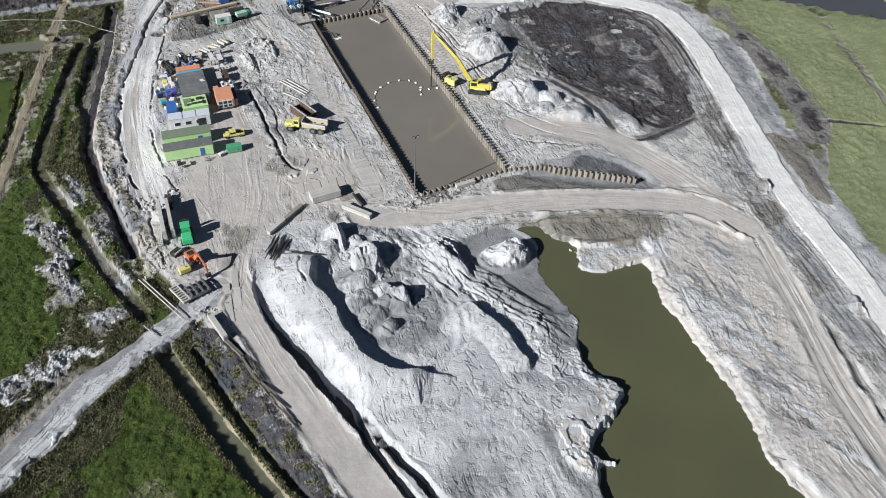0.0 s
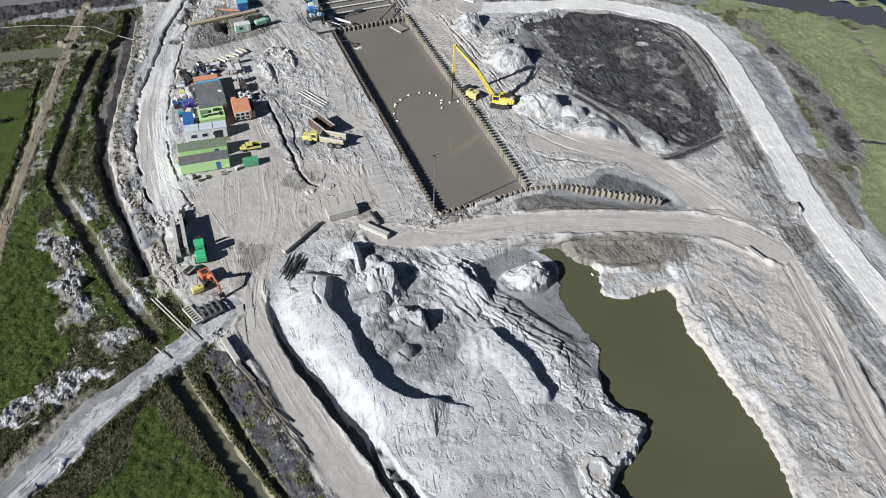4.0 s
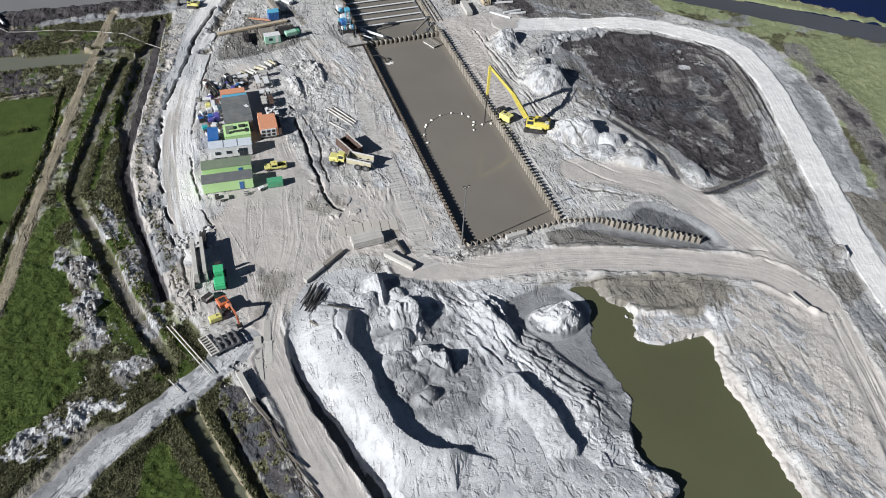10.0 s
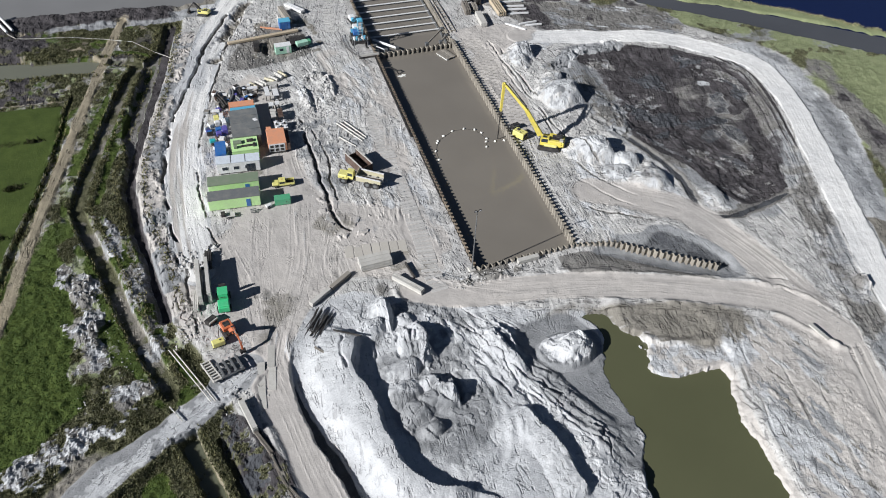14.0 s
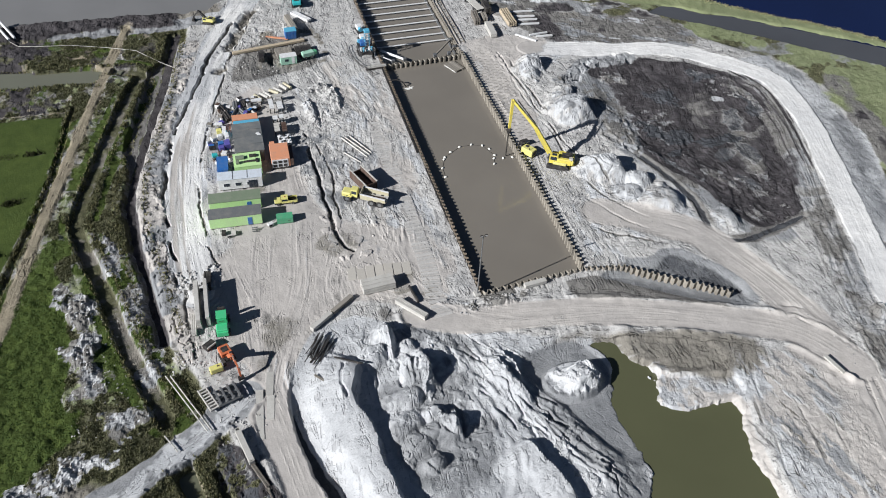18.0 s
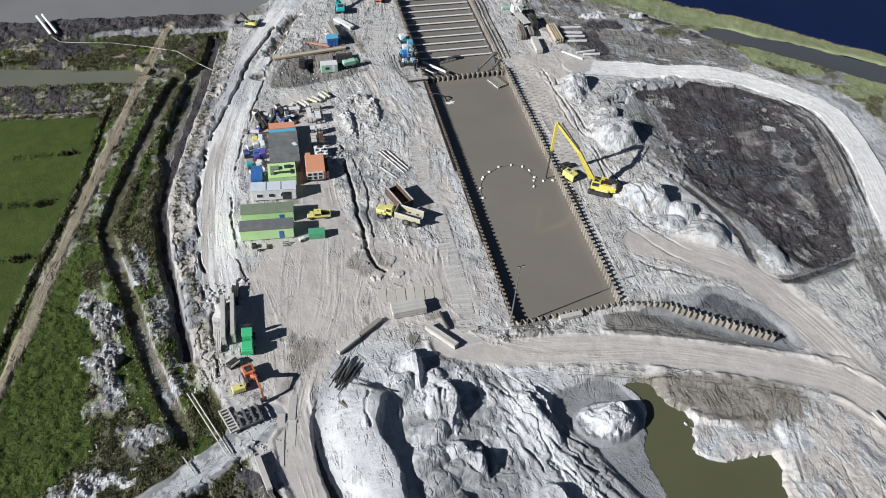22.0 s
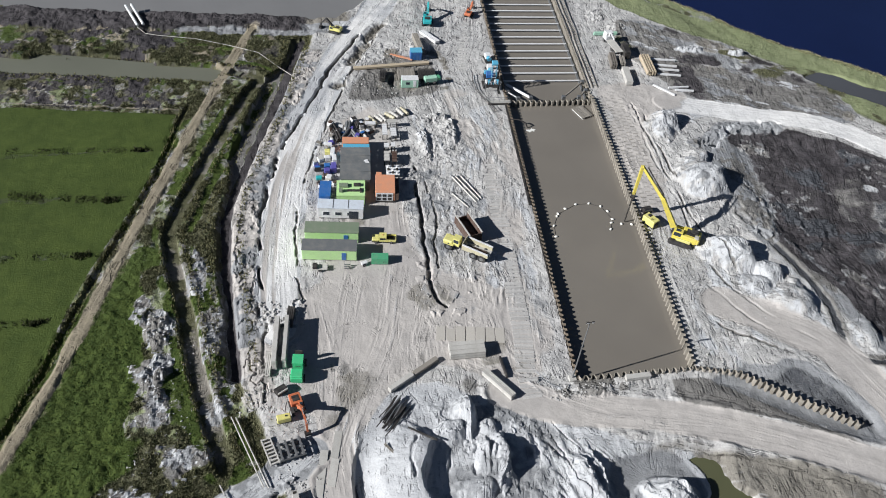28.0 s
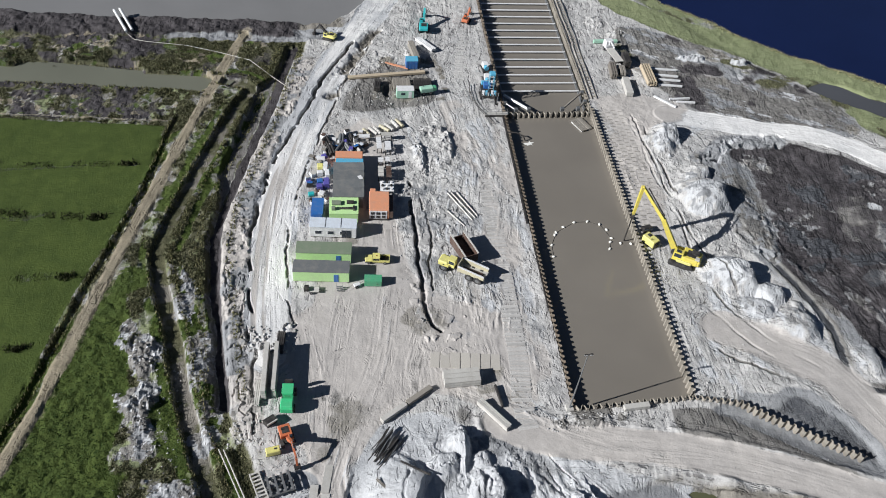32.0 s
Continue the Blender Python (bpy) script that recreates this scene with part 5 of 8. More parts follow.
Z = Z - 0.3 * smooth(g, -0.5, 1.5)
g = inside(X, Y, [(-17, 8), (-2, 6), (0, 30), (4, 60), (6, 84), (-4, 92), (-10, 88), (-6, 60), (-10, 40), (-16, 24)]) + 2 * rough
lay("buff", smooth(g, -1, 2) * np.clip(0.45 + 1.1 * fbm(1.5 * X, 0.5 * Y, 6, 4, 691, 0.65), 0, 0.8))
for d, deep, open_ in drains:
    cut = (1 - smooth(d, 0.10 + 0.12 * min(deep, 1.0), 0.30 + 0.26 * min(deep, 1.0))) * smooth(open_, 0.25, 0.6)
    Z = Z - deep * cut
    # dark soil colour deepens the shade inside the drain cuts
    lay("spoil", cut * 0.9)
for k, line in enumerate(([(40.8, 85), (39.6, 60), (39.8, 42), (41, 30), (43, 20)], [(39.6, 85), (38.2, 60), (38.4, 42), (37.6, 30)], [(42.4, 80), (41.0, 62), (40.8, 44)], [(36.8, 26), (40, 17), (46, 8), (54, 0)], [(34.6, 22), (37.6, 14), (43, 6), (50, -1)], [(31, 12), (36, 6), (44, 1), (52, -6)])):
    d, s, run, total = along(X, Y, line)
    d = np.abs(s + 0.7 * fbm(X, Y, 6, 4, 631 + k, 0.6))
    on = (1 - smooth(d, 0.14, 0.42)) * smooth(run, 0, 4) * smooth(total - run, 0, 4) * np.clip(0.6 + 1.8 * fbm(X, Y, 6, 3, 637 + k), 0, 1)
    Z = Z - (0.45 if k < 3 else 0.25) * on
    lay("spoil", on * 0.7)
g = inside(X, Y, [(50, 66), (58, 68), (63, 56), (61, 40), (57, 30), (51.6, 33), (52.4, 44), (54, 55)]) + 3 * fbm(X, Y, 5, 4, 643)
lay("silt", smooth(g, -1.5, 1.5) * 0.7)
lay("spoil", smooth(g, -1, 2) * np.clip(0.45 + 1.8 * fbm(X, Y, 4, 5, 644, 0.7), 0, 0.8))
crust(smooth(g, -1, 2), 0.3, 1.6, 645, 0.12)
d, s, run, total = along(X, Y, [(-35.4, 94.5), (-33.2, 100), (-30.6, 106.5), (-27.2, 113), (-23, 121), (-17.5, 131)])
s = s + 1.3 * fbm(X, Y, 3.0, 4, 701, 0.6)
drop = smooth(s, -0.25, 0.25) * (1 - smooth(s, 0.5, 5.0)) * smooth(run, 0, 2) * smooth(total - run, 0, 4) * (d < 8) * np.clip(0.35 + 3.0 * fbm(X, Y, 4, 3, 702), 0, 1.2)
Z = Z - 1.2 * drop
lay("mud", drop * 0.7)
Z = Z - 1.6 * (1 - smooth(np.hypot((X + 22.0) / 1.3, (Y - 98.6) / 3.4) + 0.6 * fbm(X, Y, 2, 3, 703), 0.55, 0.8))
corner = (1 - smooth(np.hypot((X - 3.4) / 9.5, (Y + 2.6) / 2.6) + 0.5 * fbm(X, Y, 3, 3, 704), 0.6, 1.0))
Z = Z + corner * (0.10 + 0.45 * ridged(1.7, 705))
lay("spoil", corner * np.clip(0.35 + 1.8 * fbm(X, Y, 2.2, 4, 706, 0.7), 0, 0.85))
lip = (1 - smooth(along(X, Y, [(55, 66), (61, 69.5), (68, 70.6), (76, 69.4)])[0] + 1.6 * fbm(X, Y, 4, 3, 716), 1.4, 3.4))
Z = Z + lip * (0.7 * slumps(4.0, 717, 4) + 0.3 * ridged(2.0, 718))
lay("silt", lip * 0.7)
lay("sand", lip * np.clip(2.2 * fbm(X, Y, 3.0, 4, 719, 0.65), 0, 0.8))
Z = Z - 1.3 * lip * smooth(fbm(X, Y, 2.6, 3, 720), 0.16, 0.26)
# the canal basin and the far lock chamber
inner = np.minimum(X - canal_left(Y), canal_right(Y) - X)
basin = np.minimum(inner, np.minimum(Y + 0.2, 175 - Y))
Z = np.where(basin > -0.55, np.where(Y > 86.4, -7.0, -4.0), Z)
deck = (basin < 0.3) & (basin > -9)
Z = np.where(deck & (basin > -2.2) & (basin < -0.54), np.clip(Z, -0.3, 0.15), Z)

gm = bpy.data.meshes.new("ground")
ny, nx = X.shape
idx = np.arange(nx * ny).reshape(ny, nx)
quads = np.stack([idx[:-1, :-1], idx[:-1, 1:], idx[1:, 1:], idx[1:, :-1]], -1).reshape(-1, 4)
gm.vertices.add(nx * ny)
gm.vertices.foreach_set("co", np.stack([X, Y, Z], -1).astype(np.float32).ravel())
gm.loops.add(len(quads) * 4)
gm.loops.foreach_set("vertex_index", quads.astype(np.int32).ravel())
gm.polygons.add(len(quads))
gm.polygons.foreach_set("loop_start", (np.arange(len(quads)) * 4).astype(np.int32))
gm.polygons.foreach_set("use_smooth", np.zeros(len(quads), bool))
gm.update()
for key, kinds in (("soil_a", ("sand", "silt", "peat", "grass")), ("soil_b", ("scrub", "pale", "buff", "clay")), ("soil_c", ("meadow", "mud", "wet", "spoil"))):
    a = gm.color_attributes.new(key, "FLOAT_COLOR", "POINT")
    a.data.foreach_set("color", np.stack([SOIL[k] for k in kinds], -1).astype(np.float32).ravel())
lane = gm.attributes.new("lane", "FLOAT_VECTOR", "POINT")
lane.data.foreach_set("vector", np.stack([LANE_U, LANE_V, 0 * X], -1).astype(np.float32).ravel())
gm.materials.append(ground_material())
ground = tagged(new("ground", gm), "pale sandy building ground with heaps, tracks and grass verges", "ground", kind="structure")


def height(x, y):
    """The ground's level at a place."""
    i, j = np.clip(np.searchsorted(gx, x) - 1, 0, nx - 2), np.clip(np.searchsorted(gy, y) - 1, 0, ny - 2)
    u, v = (x - gx[i]) / (gx[i + 1] - gx[i]), (y - gy[j]) / (gy[j + 1] - gy[j])
    return float((Z[j, i] * (1 - u) + Z[j, i + 1] * u) * (1 - v) + (Z[j + 1, i] * (1 - u) + Z[j + 1, i + 1] * u) * v)


def sheet(name, outline, z, material, label, category="water"):
    bm = bmesh.new()
    bm.faces.new([bm.verts.new((x, y, z)) for x, y in outline])
    bm.normal_update()
    if bm.faces[:][0].normal.z < 0:
        bmesh.ops.reverse_faces(bm, faces=bm.faces[:])
    bmesh.ops.triangulate(bm, faces=bm.faces[:])
    me = bpy.data.meshes.new(name)
    bm.to_mesh(me)
    me.materials.append(material)
    return tagged(new(name, me), label, category, kind="structure")


muddy = water_material("muddy_water", (0.195, 0.178, 0.154), 0.12, 0.05)
olive = water_material("olive_water", (0.096, 0.10, 0.055), 0.10, 0.04)
river_grey = water_material("river_grey", (0.205, 0.205, 0.205), 0.12, 0.05)
creek_green = water_material("creek_green", (0.155, 0.16, 0.125), 0.12, 0.04)
channel = water_material("channel_water", (0.075, 0.078, 0.085), 0.12, 0.05)
blue = water_material("lake_water", (0.006, 0.012, 0.05), 0.08, 0.25)
ditch_water = water_material("ditch_water", (0.13, 0.135, 0.095), 0.12, 0.03)
def reach(y0, y1):
    """Outline of the water between the pile walls."""
    steps = np.linspace(y0, y1, 9).tolist()
    return [(float(canal_left(y)) - 0.3, y) for y in steps] + [(float(canal_right(y)) + 0.3, y) for y in steps[::-1]]


sheet("canal_water", reach(-0.9, 86.6), -1.3, muddy, "still muddy grey-brown water in the sheet-piled basin")
sheet("chamber_water", reach(86.7, 174.0), -1.75, muddy, "still muddy brown water in the braced lock chamber")
sheet("pond_water", [(4, -12), (42, -12), (42, -112), (-14, -112), (-14, -74), (0, -66), (4, -40)], -1.5, olive, "still olive-green pond water beside the sand")
sheet("lake_water", [(x, y) for x, y in [(40, 172), (66, 137), (95, 108), (114, 88), (140, 66), (158, 50), (260, -34), (900, 300), (600, 1200), (0, 900)]], -0.9, blue, "deep blue lake water beyond a reed bank")
sheet("side_channel_water", [(92, 95), (98, 85), (115, 71), (134, 54), (186, 0), (204, 12), (160, 52), (143, 67), (122, 85), (103, 98)], -0.95, channel, "slate-grey water in a side channel")
sheet("river_water", [(-500, 158), (-125, 138), (-80, 131), (-50, 128), (-30, 126), (-16, 146), (0, 200), (0, 700), (-500, 700)], -1.0, river_grey, "wide calm grey river water")
sheet("creek_water", [(-200, 126), (-120, 108), (-66, 100), (-60, 108), (-120, 122), (-200, 138)], -1.7, creek_green, "narrow muddy creek water between rough banks")
sheet("ditch_water", [(-84, 110), (-40, 125), (-46, -8), (-48, -92), (-66, -92), (-80, 20)], -2.3, ditch_water, "dark standing water in the field ditches")


# ---- tools for building things ----
def box(bm, x, y, z, sx, sy, sz, turn=(0, 0, 0), bevel=0.0):
    """A block with its centre at x, y and its underside at z."""
    m = pose(x, y, z + sz / 2, *turn) @ Matrix.Diagonal((sx, sy, sz, 1))
    got = bmesh.ops.create_cube(bm, size=1.0, matrix=m)["verts"]
    if bevel:
        edges = list({e for v in got for e in v.link_edges})
        bmesh.ops.bevel(bm, geom=edges, offset=bevel, segments=1, affect="EDGES")
    return bm


def rod(bm, a, b, radius, sides=8, radius2=None):
    a, b = Vector(a), Vector(b)
    way = b - a
    m = Matrix.Translation((a + b) / 2) @ way.to_track_quat("Z", "Y").to_matrix().to_4x4()
    bmesh.ops.create_cone(bm, cap_ends=True, segments=sides, radius1=radius, radius2=radius if radius2 is None else radius2, depth=way.length, matrix=m)
    return bm


def beam(bm, a, b, wide, tall, roll=0.0):
    """A squared bar from a to b."""
    a, b = Vector(a), Vector(b)
    way = b - a
    m = Matrix.Translation((a + b) / 2) @ way.to_track_quat("X", "Z").to_matrix().to_4x4() @ pose(0, 0, 0, roll) @ Matrix.Diagonal((way.length, wide, tall, 1))
    bmesh.ops.create_cube(bm, size=1.0, matrix=m)
    return bm


def taper(bm, a, b, wide_a, tall_a, wide_b, tall_b):
    """A bar whose section changes from a to b."""
    a, b = Vector(a), Vector(b)
    q = (b - a).to_track_quat("X", "Z")
    ring = []
    for p, w, h in ((a, wide_a, tall_a), (b, wide_b, tall_b)):
        ring.append([bm.verts.new(p + q @ Vector((0, y * w / 2, z * h / 2))) for y, z in ((-1, -1), (1, -1), (1, 1), (-1, 1))])
    for k in range(4):
        bm.faces.new((ring[0][k], ring[0][(k + 1) % 4], ring[1][(k + 1) % 4], ring[1][k]))
    bm.faces.new(ring[0][::-1])
    bm.faces.new(ring[1])
    return bm


def prism(bm, outline, x0, x1):
    """An outline in y, z carried from x0 to x1."""
    a = [bm.verts.new((x0, y, z)) for y, z in outline]
    b = [bm.verts.new((x1, y, z)) for y, z in outline]
    n = len(outline)
    for k in range(n):
        bm.faces.new((a[k], a[(k + 1) % n], b[(k + 1) % n], b[k]))
    bm.faces.new(a[::-1])
    bm.faces.new(b)
    return bm


def mesh_of(name, bm, material):
    bmesh.ops.recalc_face_normals(bm, faces=bm.faces[:])
    me = bpy.data.meshes.new(name)
    bm.to_mesh(me)
    bm.free()
    me.materials.append(material)
    return me


def part(name, bm, material, parent, label=""):
    ob = new(name, mesh_of(name, bm, material))
    ob.parent = parent
    return tagged(ob, label) if label else ob


def thing(name, label, category, group=""):
    return tagged(new(name), label, category, group)


def place(ob, x, y, turn=0.0, z=None, sink=0.0):
    ob.matrix_basis = pose(x, y, (height(x, y) if z is None else z) - sink, 0, 0, turn)
    return ob


def solid(name, bm, material, label, category, group=""):
    return tagged(new(name, mesh_of(name, bm, material)), label, category, group)


B = bmesh.new
lime = paint("lime_panel", (0.50, 0.76, 0.34), 0.5, dirt=0.25, dirt_colour=(0.48, 0.50, 0.44))
roof_grey = paint("grey_roofing", (0.13, 0.14, 0.145), 0.85, dirt=0.4, scale=0.5)
roof_green = paint("green_roofing", (0.17, 0.22, 0.15), 0.8, dirt=0.4, scale=0.5)
white = paint("white_paint", (0.74, 0.75, 0.76), 0.45, dirt=0.3)
pale_blue = paint("pale_blue_paint", (0.62, 0.68, 0.75), 0.5, dirt=0.25)
blue_paint = paint("blue_paint", (0.025, 0.14, 0.42), 0.45, dirt=0.25)
sky_blue = paint("light_blue_paint", (0.10, 0.42, 0.62), 0.45, dirt=0.2)
green_paint = paint("green_paint", (0.05, 0.52, 0.22), 0.4, dirt=0.2)
skip_green = paint("skip_green", (0.08, 0.36, 0.19), 0.5, dirt=0.3)
mint = paint("mint_paint", (0.36, 0.62, 0.48), 0.5, dirt=0.25)
teal = paint("teal_paint", (0.02, 0.42, 0.45), 0.4, dirt=0.2)
orange = paint("orange_paint", (0.55, 0.15, 0.06), 0.45, dirt=0.25)
salmon = paint("salmon_paint", (0.68, 0.30, 0.17), 0.55, dirt=0.3)
yellow = paint("machine_yellow", (0.72, 0.60, 0.10), 0.45, dirt=0.35)
lemon = paint("lemon_paint", (0.70, 0.66, 0.22), 0.45, dirt=0.3)
black = paint("black_rubber", (0.018, 0.018, 0.02), 0.85, dirt=0.25)
dark_steel = paint("dark_steel", (0.045, 0.042, 0.042), 0.6, 0.5, dirt=0.3)
rust = paint("rusty_steel", (0.165, 0.13, 0.10), 0.8, 0.1, dirt=0.55, dirt_colour=(0.34, 0.30, 0.24), bump=0.02, vary=0.25)
rust_pale = paint("silted_steel", (0.29, 0.262, 0.22), 0.85, 0.1, dirt=0.5, dirt_colour=(0.40, 0.38, 0.34), bump=0.02, vary=0.25)
brown_steel = paint("brown_steel", (0.095, 0.055, 0.042), 0.75, 0.2, dirt=0.3)
grey_steel = paint("grey_steel", (0.24, 0.25, 0.26), 0.5, 0.6, dirt=0.3)
concrete = paint("weathered_concrete", (0.50, 0.49, 0.46), 0.85, dirt=0.4, bump=0.01, vary=0.12)
timber = paint("weathered_timber", (0.25, 0.23, 0.20), 0.85, dirt=0.4, scale=2.0, bump=0.01, vary=0.25)
old_timber = paint("old_timber", (0.13, 0.115, 0.10), 0.9, dirt=0.4, scale=2.0, bump=0.01, vary=0.3)
cream = paint("faded_cream", (0.52, 0.48, 0.33), 0.6, dirt=0.45)
new_timber = paint("buff_timber", (0.47, 0.39, 0.28), 0.75, dirt=0.25, scale=2.0, vary=0.15)
violet = paint("violet_plastic", (0.10, 0.09, 0.36), 0.5, dirt=0.2)
foam = paint("white_float", (0.80, 0.80, 0.76), 0.6, dirt=0.15)
glass = paint("dark_window", (0.02, 0.03, 0.045), 0.1, 0.0, dirt=0.15)


# ---- sheet-pile walls ----
def pile_mesh(name, pitch, deep, top, foot, material, thick=0.07):
    """One U-shaped pile along x, its trough towards -y."""
    line = [(0, 0), (pitch * 0.16, 0), (pitch * 0.34, -deep), (pitch * 0.66, -deep), (pitch * 0.84, 0), (pitch, 0)]
    bm = bmesh.new()
    rows = []
    for off in (0.0, thick):
        rows.append([[bm.verts.new((x, y + off, z)) for x, y in line] for z in (foot, top)])
    for k in range(5):
        for r in (0, 1):
            bm.faces.new((rows[r][0][k], rows[r][0][k + 1], rows[r][1][k + 1], rows[r][1][k]))
        bm.faces.new((rows[0][1][k], rows[0][1][k + 1], rows[1][1][k + 1], rows[1][1][k]))
    return mesh_of(name, bm, material)


def pile_wall(line, top, foot, material, label, pitch=1.25, deep=0.55, jitter=0.06, flip=False):
    wall = thing("sheet_pile_wall", label, "sheet piling", "sheet-pile walls of the basin")
    me = pile_mesh("sheet_pile", pitch, deep, top, foot, material)
    pts = [Vector((*p, 0)) for p in line]
    for a, b in zip(pts[:-1], pts[1:]):
        n = max(1, round((b - a).length / pitch))
        way = (b - a) / n
        turn = math.degrees(math.atan2(way.y, way.x))
        for k in range(n):
            ob = new("sheet_pile", me)
            ob.parent = wall
            p = a + way * (k + (1 if flip else 0))
            ob.matrix_basis = pose(p.x, p.y, random.uniform(-jitter, jitter), 0, 0, turn + (180 if flip else 0)) @ Matrix.Diagonal((way.length / pitch, 1, 1, 1))
    return wall


L = lambda y: float(canal_left(y))
R = lambda y: float(canal_right(y))
pile_wall([(L(-0.4), -0.4), (L(86.5), 86.5)], 0.55, -4.2, rust, "rusty zigzag steel sheet piling along the basin", flip=True)
pile_wall([(R(-0.4), -0.4), (R(86.5), 86.5)], 0.95, -4.2, rust_pale, "silt-stained steel sheet piling standing proud of the bank", deep=0.75)
pile_wall([(0.0, -0.5), (12, -0.7), (23.2, -1.0)], 0.9, -4.2, rust_pale, "low end wall of steel sheet piles across the basin", pitch=1.45, deep=0.75)
pile_wall([(23.2, -1.0), (32, -3.3), (37.6, -7.8), (44.1, -12.7), (50.0, -17.4)], 0.85, -3.0, rust_pale, "curved wing of rusty tan sheet piles in mud", pitch=1.3, deep=0.65, jitter=0.1)
pile_wall([(L(86.5), 87.0), (R(86.5), 86.0)], 0.15, -7.2, rust_pale, "cross wall of sheet piles between basin and lock chamber", pitch=1.4, deep=0.8)
pile_wall([(L(87), 87), (L(172), 172)], 0.7, -7.2, rust, "rusty sheet piling along the braced lock chamber", jitter=0.3, flip=True)
pile_wall([(R(87), 87), (R(172), 172)], 0.35, -7.2, rust_pale, "pale sheet piling along the braced lock chamber")

# walings and struts of the chamber
for y0, x_of, off in ((88, L, 0.75), (88, R, -0.75)):
    bm = B()
    beam(bm, (x_of(y0) + off, y0, -1.4), (x_of(170) + off, 170, -1.4), 0.5, 0.5)
    waling = thing("waling_beam", "long grey steel waling beam along the chamber wall", "steel beam")
    part("flange", bm, grey_steel, waling)
    bm = B()
    for k in range(20):
        y = y0 + 3 + k * 4
        beam(bm, (x_of(y) + off * 0.2, y, -1.8), (x_of(y) + off, y, -1.4), 0.15, 0.15)
    part("bracket_row", bm, dark_steel, waling)
strut_pipe, STRUT_BACK = None, 0.9
for k in range(20):
    y = 97.0 + 3.7 * k
    a, b = L(y) + 0.5, R(y) - 0.5
    if strut_pipe is None:
        bm = B()
        rod(bm, (0, 0, 0), (1, 0, 0), 0.22, 8)
        strut_pipe = mesh_of("tube", bm, white)
        bm = B()
        box(bm, 0, 0, -0.35, 0.2, 0.7, 0.7, bevel=0.02)
        strut_plate = mesh_of("end_plate", bm, grey_steel)
    st = thing("strut", "pale horizontal steel tube strut across the lock chamber", "strut", "struts across the chamber")
    st.matrix_basis = pose(a, y + STRUT_BACK, -1.25, 0, 0, math.degrees(math.atan2(-1.3, b - a)))
    span = math.hypot(b - a, 1.3)
    for nm, me, sx, x in (("tube", strut_pipe, span, 0), ("end_plate", strut_plate, 1, 0.1), ("end_plate", strut_plate, 1, span - 0.1)):
        o = new(nm, me)
        o.parent = st
        o.matrix_basis = Matrix.Translation((x, 0, 0)) @ Matrix.Diagonal((sx, 1, 1, 1))
for a, b, mat in (((L(94) + 0.6, 94.6, 0.1), (L(88) + 6.4, 87.9, 0.1), white), ((L(91) + 0.6, 91, 0.1), (L(88) + 3.0, 87.9, 0.1), grey_steel), ((R(94) - 0.6, 94, 0.1), (R(88) - 7.4, 87.4, 0.1), rust_pale), ((R(90) - 0.6, 90, 0.1), (R(88) - 3.2, 87.2, 0.1), rust_pale)):
    bm = B()
    rod(bm, a, b, 0.36 if mat is white else 0.26, 10)
    d = thing("corner_strut", "diagonal steel tube bracing a corner of the chamber", "strut", "corner struts")
    part("tube", bm, mat, d)
    for e in (a, b):
        part("end_plate", box(B(), e[0], e[1], -0.35, 0.9, 0.9, 0.9), grey_steel, d)

gang = thing("steel_gangway", "low rusty lattice gangway along the east chamber wall", "gangway")
for off, mat in ((0.5, rust_pale), (1.5, rust_pale), (2.9, rust_pale)):
    part("rail", beam(B(), (R(91) + off, 91, 0.35), (R(168) + off, 168, 0.35), 0.18, 0.18), mat, gang)
tread = mesh_of("tread", box(B(), 0, 0, 0, 1.4, 0.2, 0.08), rust_pale)
for k in range(52):
    y = 92 + 1.45 * k
    o = new("tread", tread)
    o.parent = gang
    o.matrix_basis = pose(R(y) + 2.2, y, 0.27, 0, 0, random.uniform(-12, 12))


# ---- site cabins and store ----
def cabin(x, y, turn, long, deep, tall, wall_mat, roof_mat, label, windows=2, doors=1, ribs=0):
    c = thing("site_cabin", label, "cabin", "site cabins")
    part("body", box(B(), 0, 0, 0.25, long, deep, tall - 0.35, bevel=0.04), wall_mat, c)
    part("roof", box(B(), 0, 0, tall - 0.1, long + 0.16, deep + 0.16, 0.14, bevel=0.03), roof_mat, c)
    for sx in (-1, 0, 1):
        part("bearer", box(B(), sx * (long / 2 - 0.4), 0, 0, 0.3, deep, 0.25), timber, c)
    for k in range(doors):
        d = part("door", box(B(), long / 2 - 2.6 + k * 1.0, -deep / 2 - 0.03, 0.35, 0.95, 0.06, 2.05), blue_paint if wall_mat is not white else glass, c, "dark door")
        part("handle", box(B(), long / 2 - 2.3 + k, -deep / 2 - 0.09, 1.3, 0.12, 0.06, 0.05), grey_steel, d)
    for k in range(windows):
        w = part("window", box(B(), -long / 2 + 1.8 + k * 2.6, -deep / 2 - 0.02, 1.1, 1.4, 0.05, 1.0), white, c)
        part("pane", box(B(), -long / 2 + 1.8 + k * 2.6, -deep / 2 - 0.04, 1.17, 1.24, 0.05, 0.86), glass, w)
    for k in range(ribs):
        part("roof_strip", box(B(), -long / 2 + (k + 1) * long / (ribs + 1), 0, tall + 0.04, 0.14, deep, 0.05), grey_steel, c)
    return place(c, x, y, turn, 0.05)


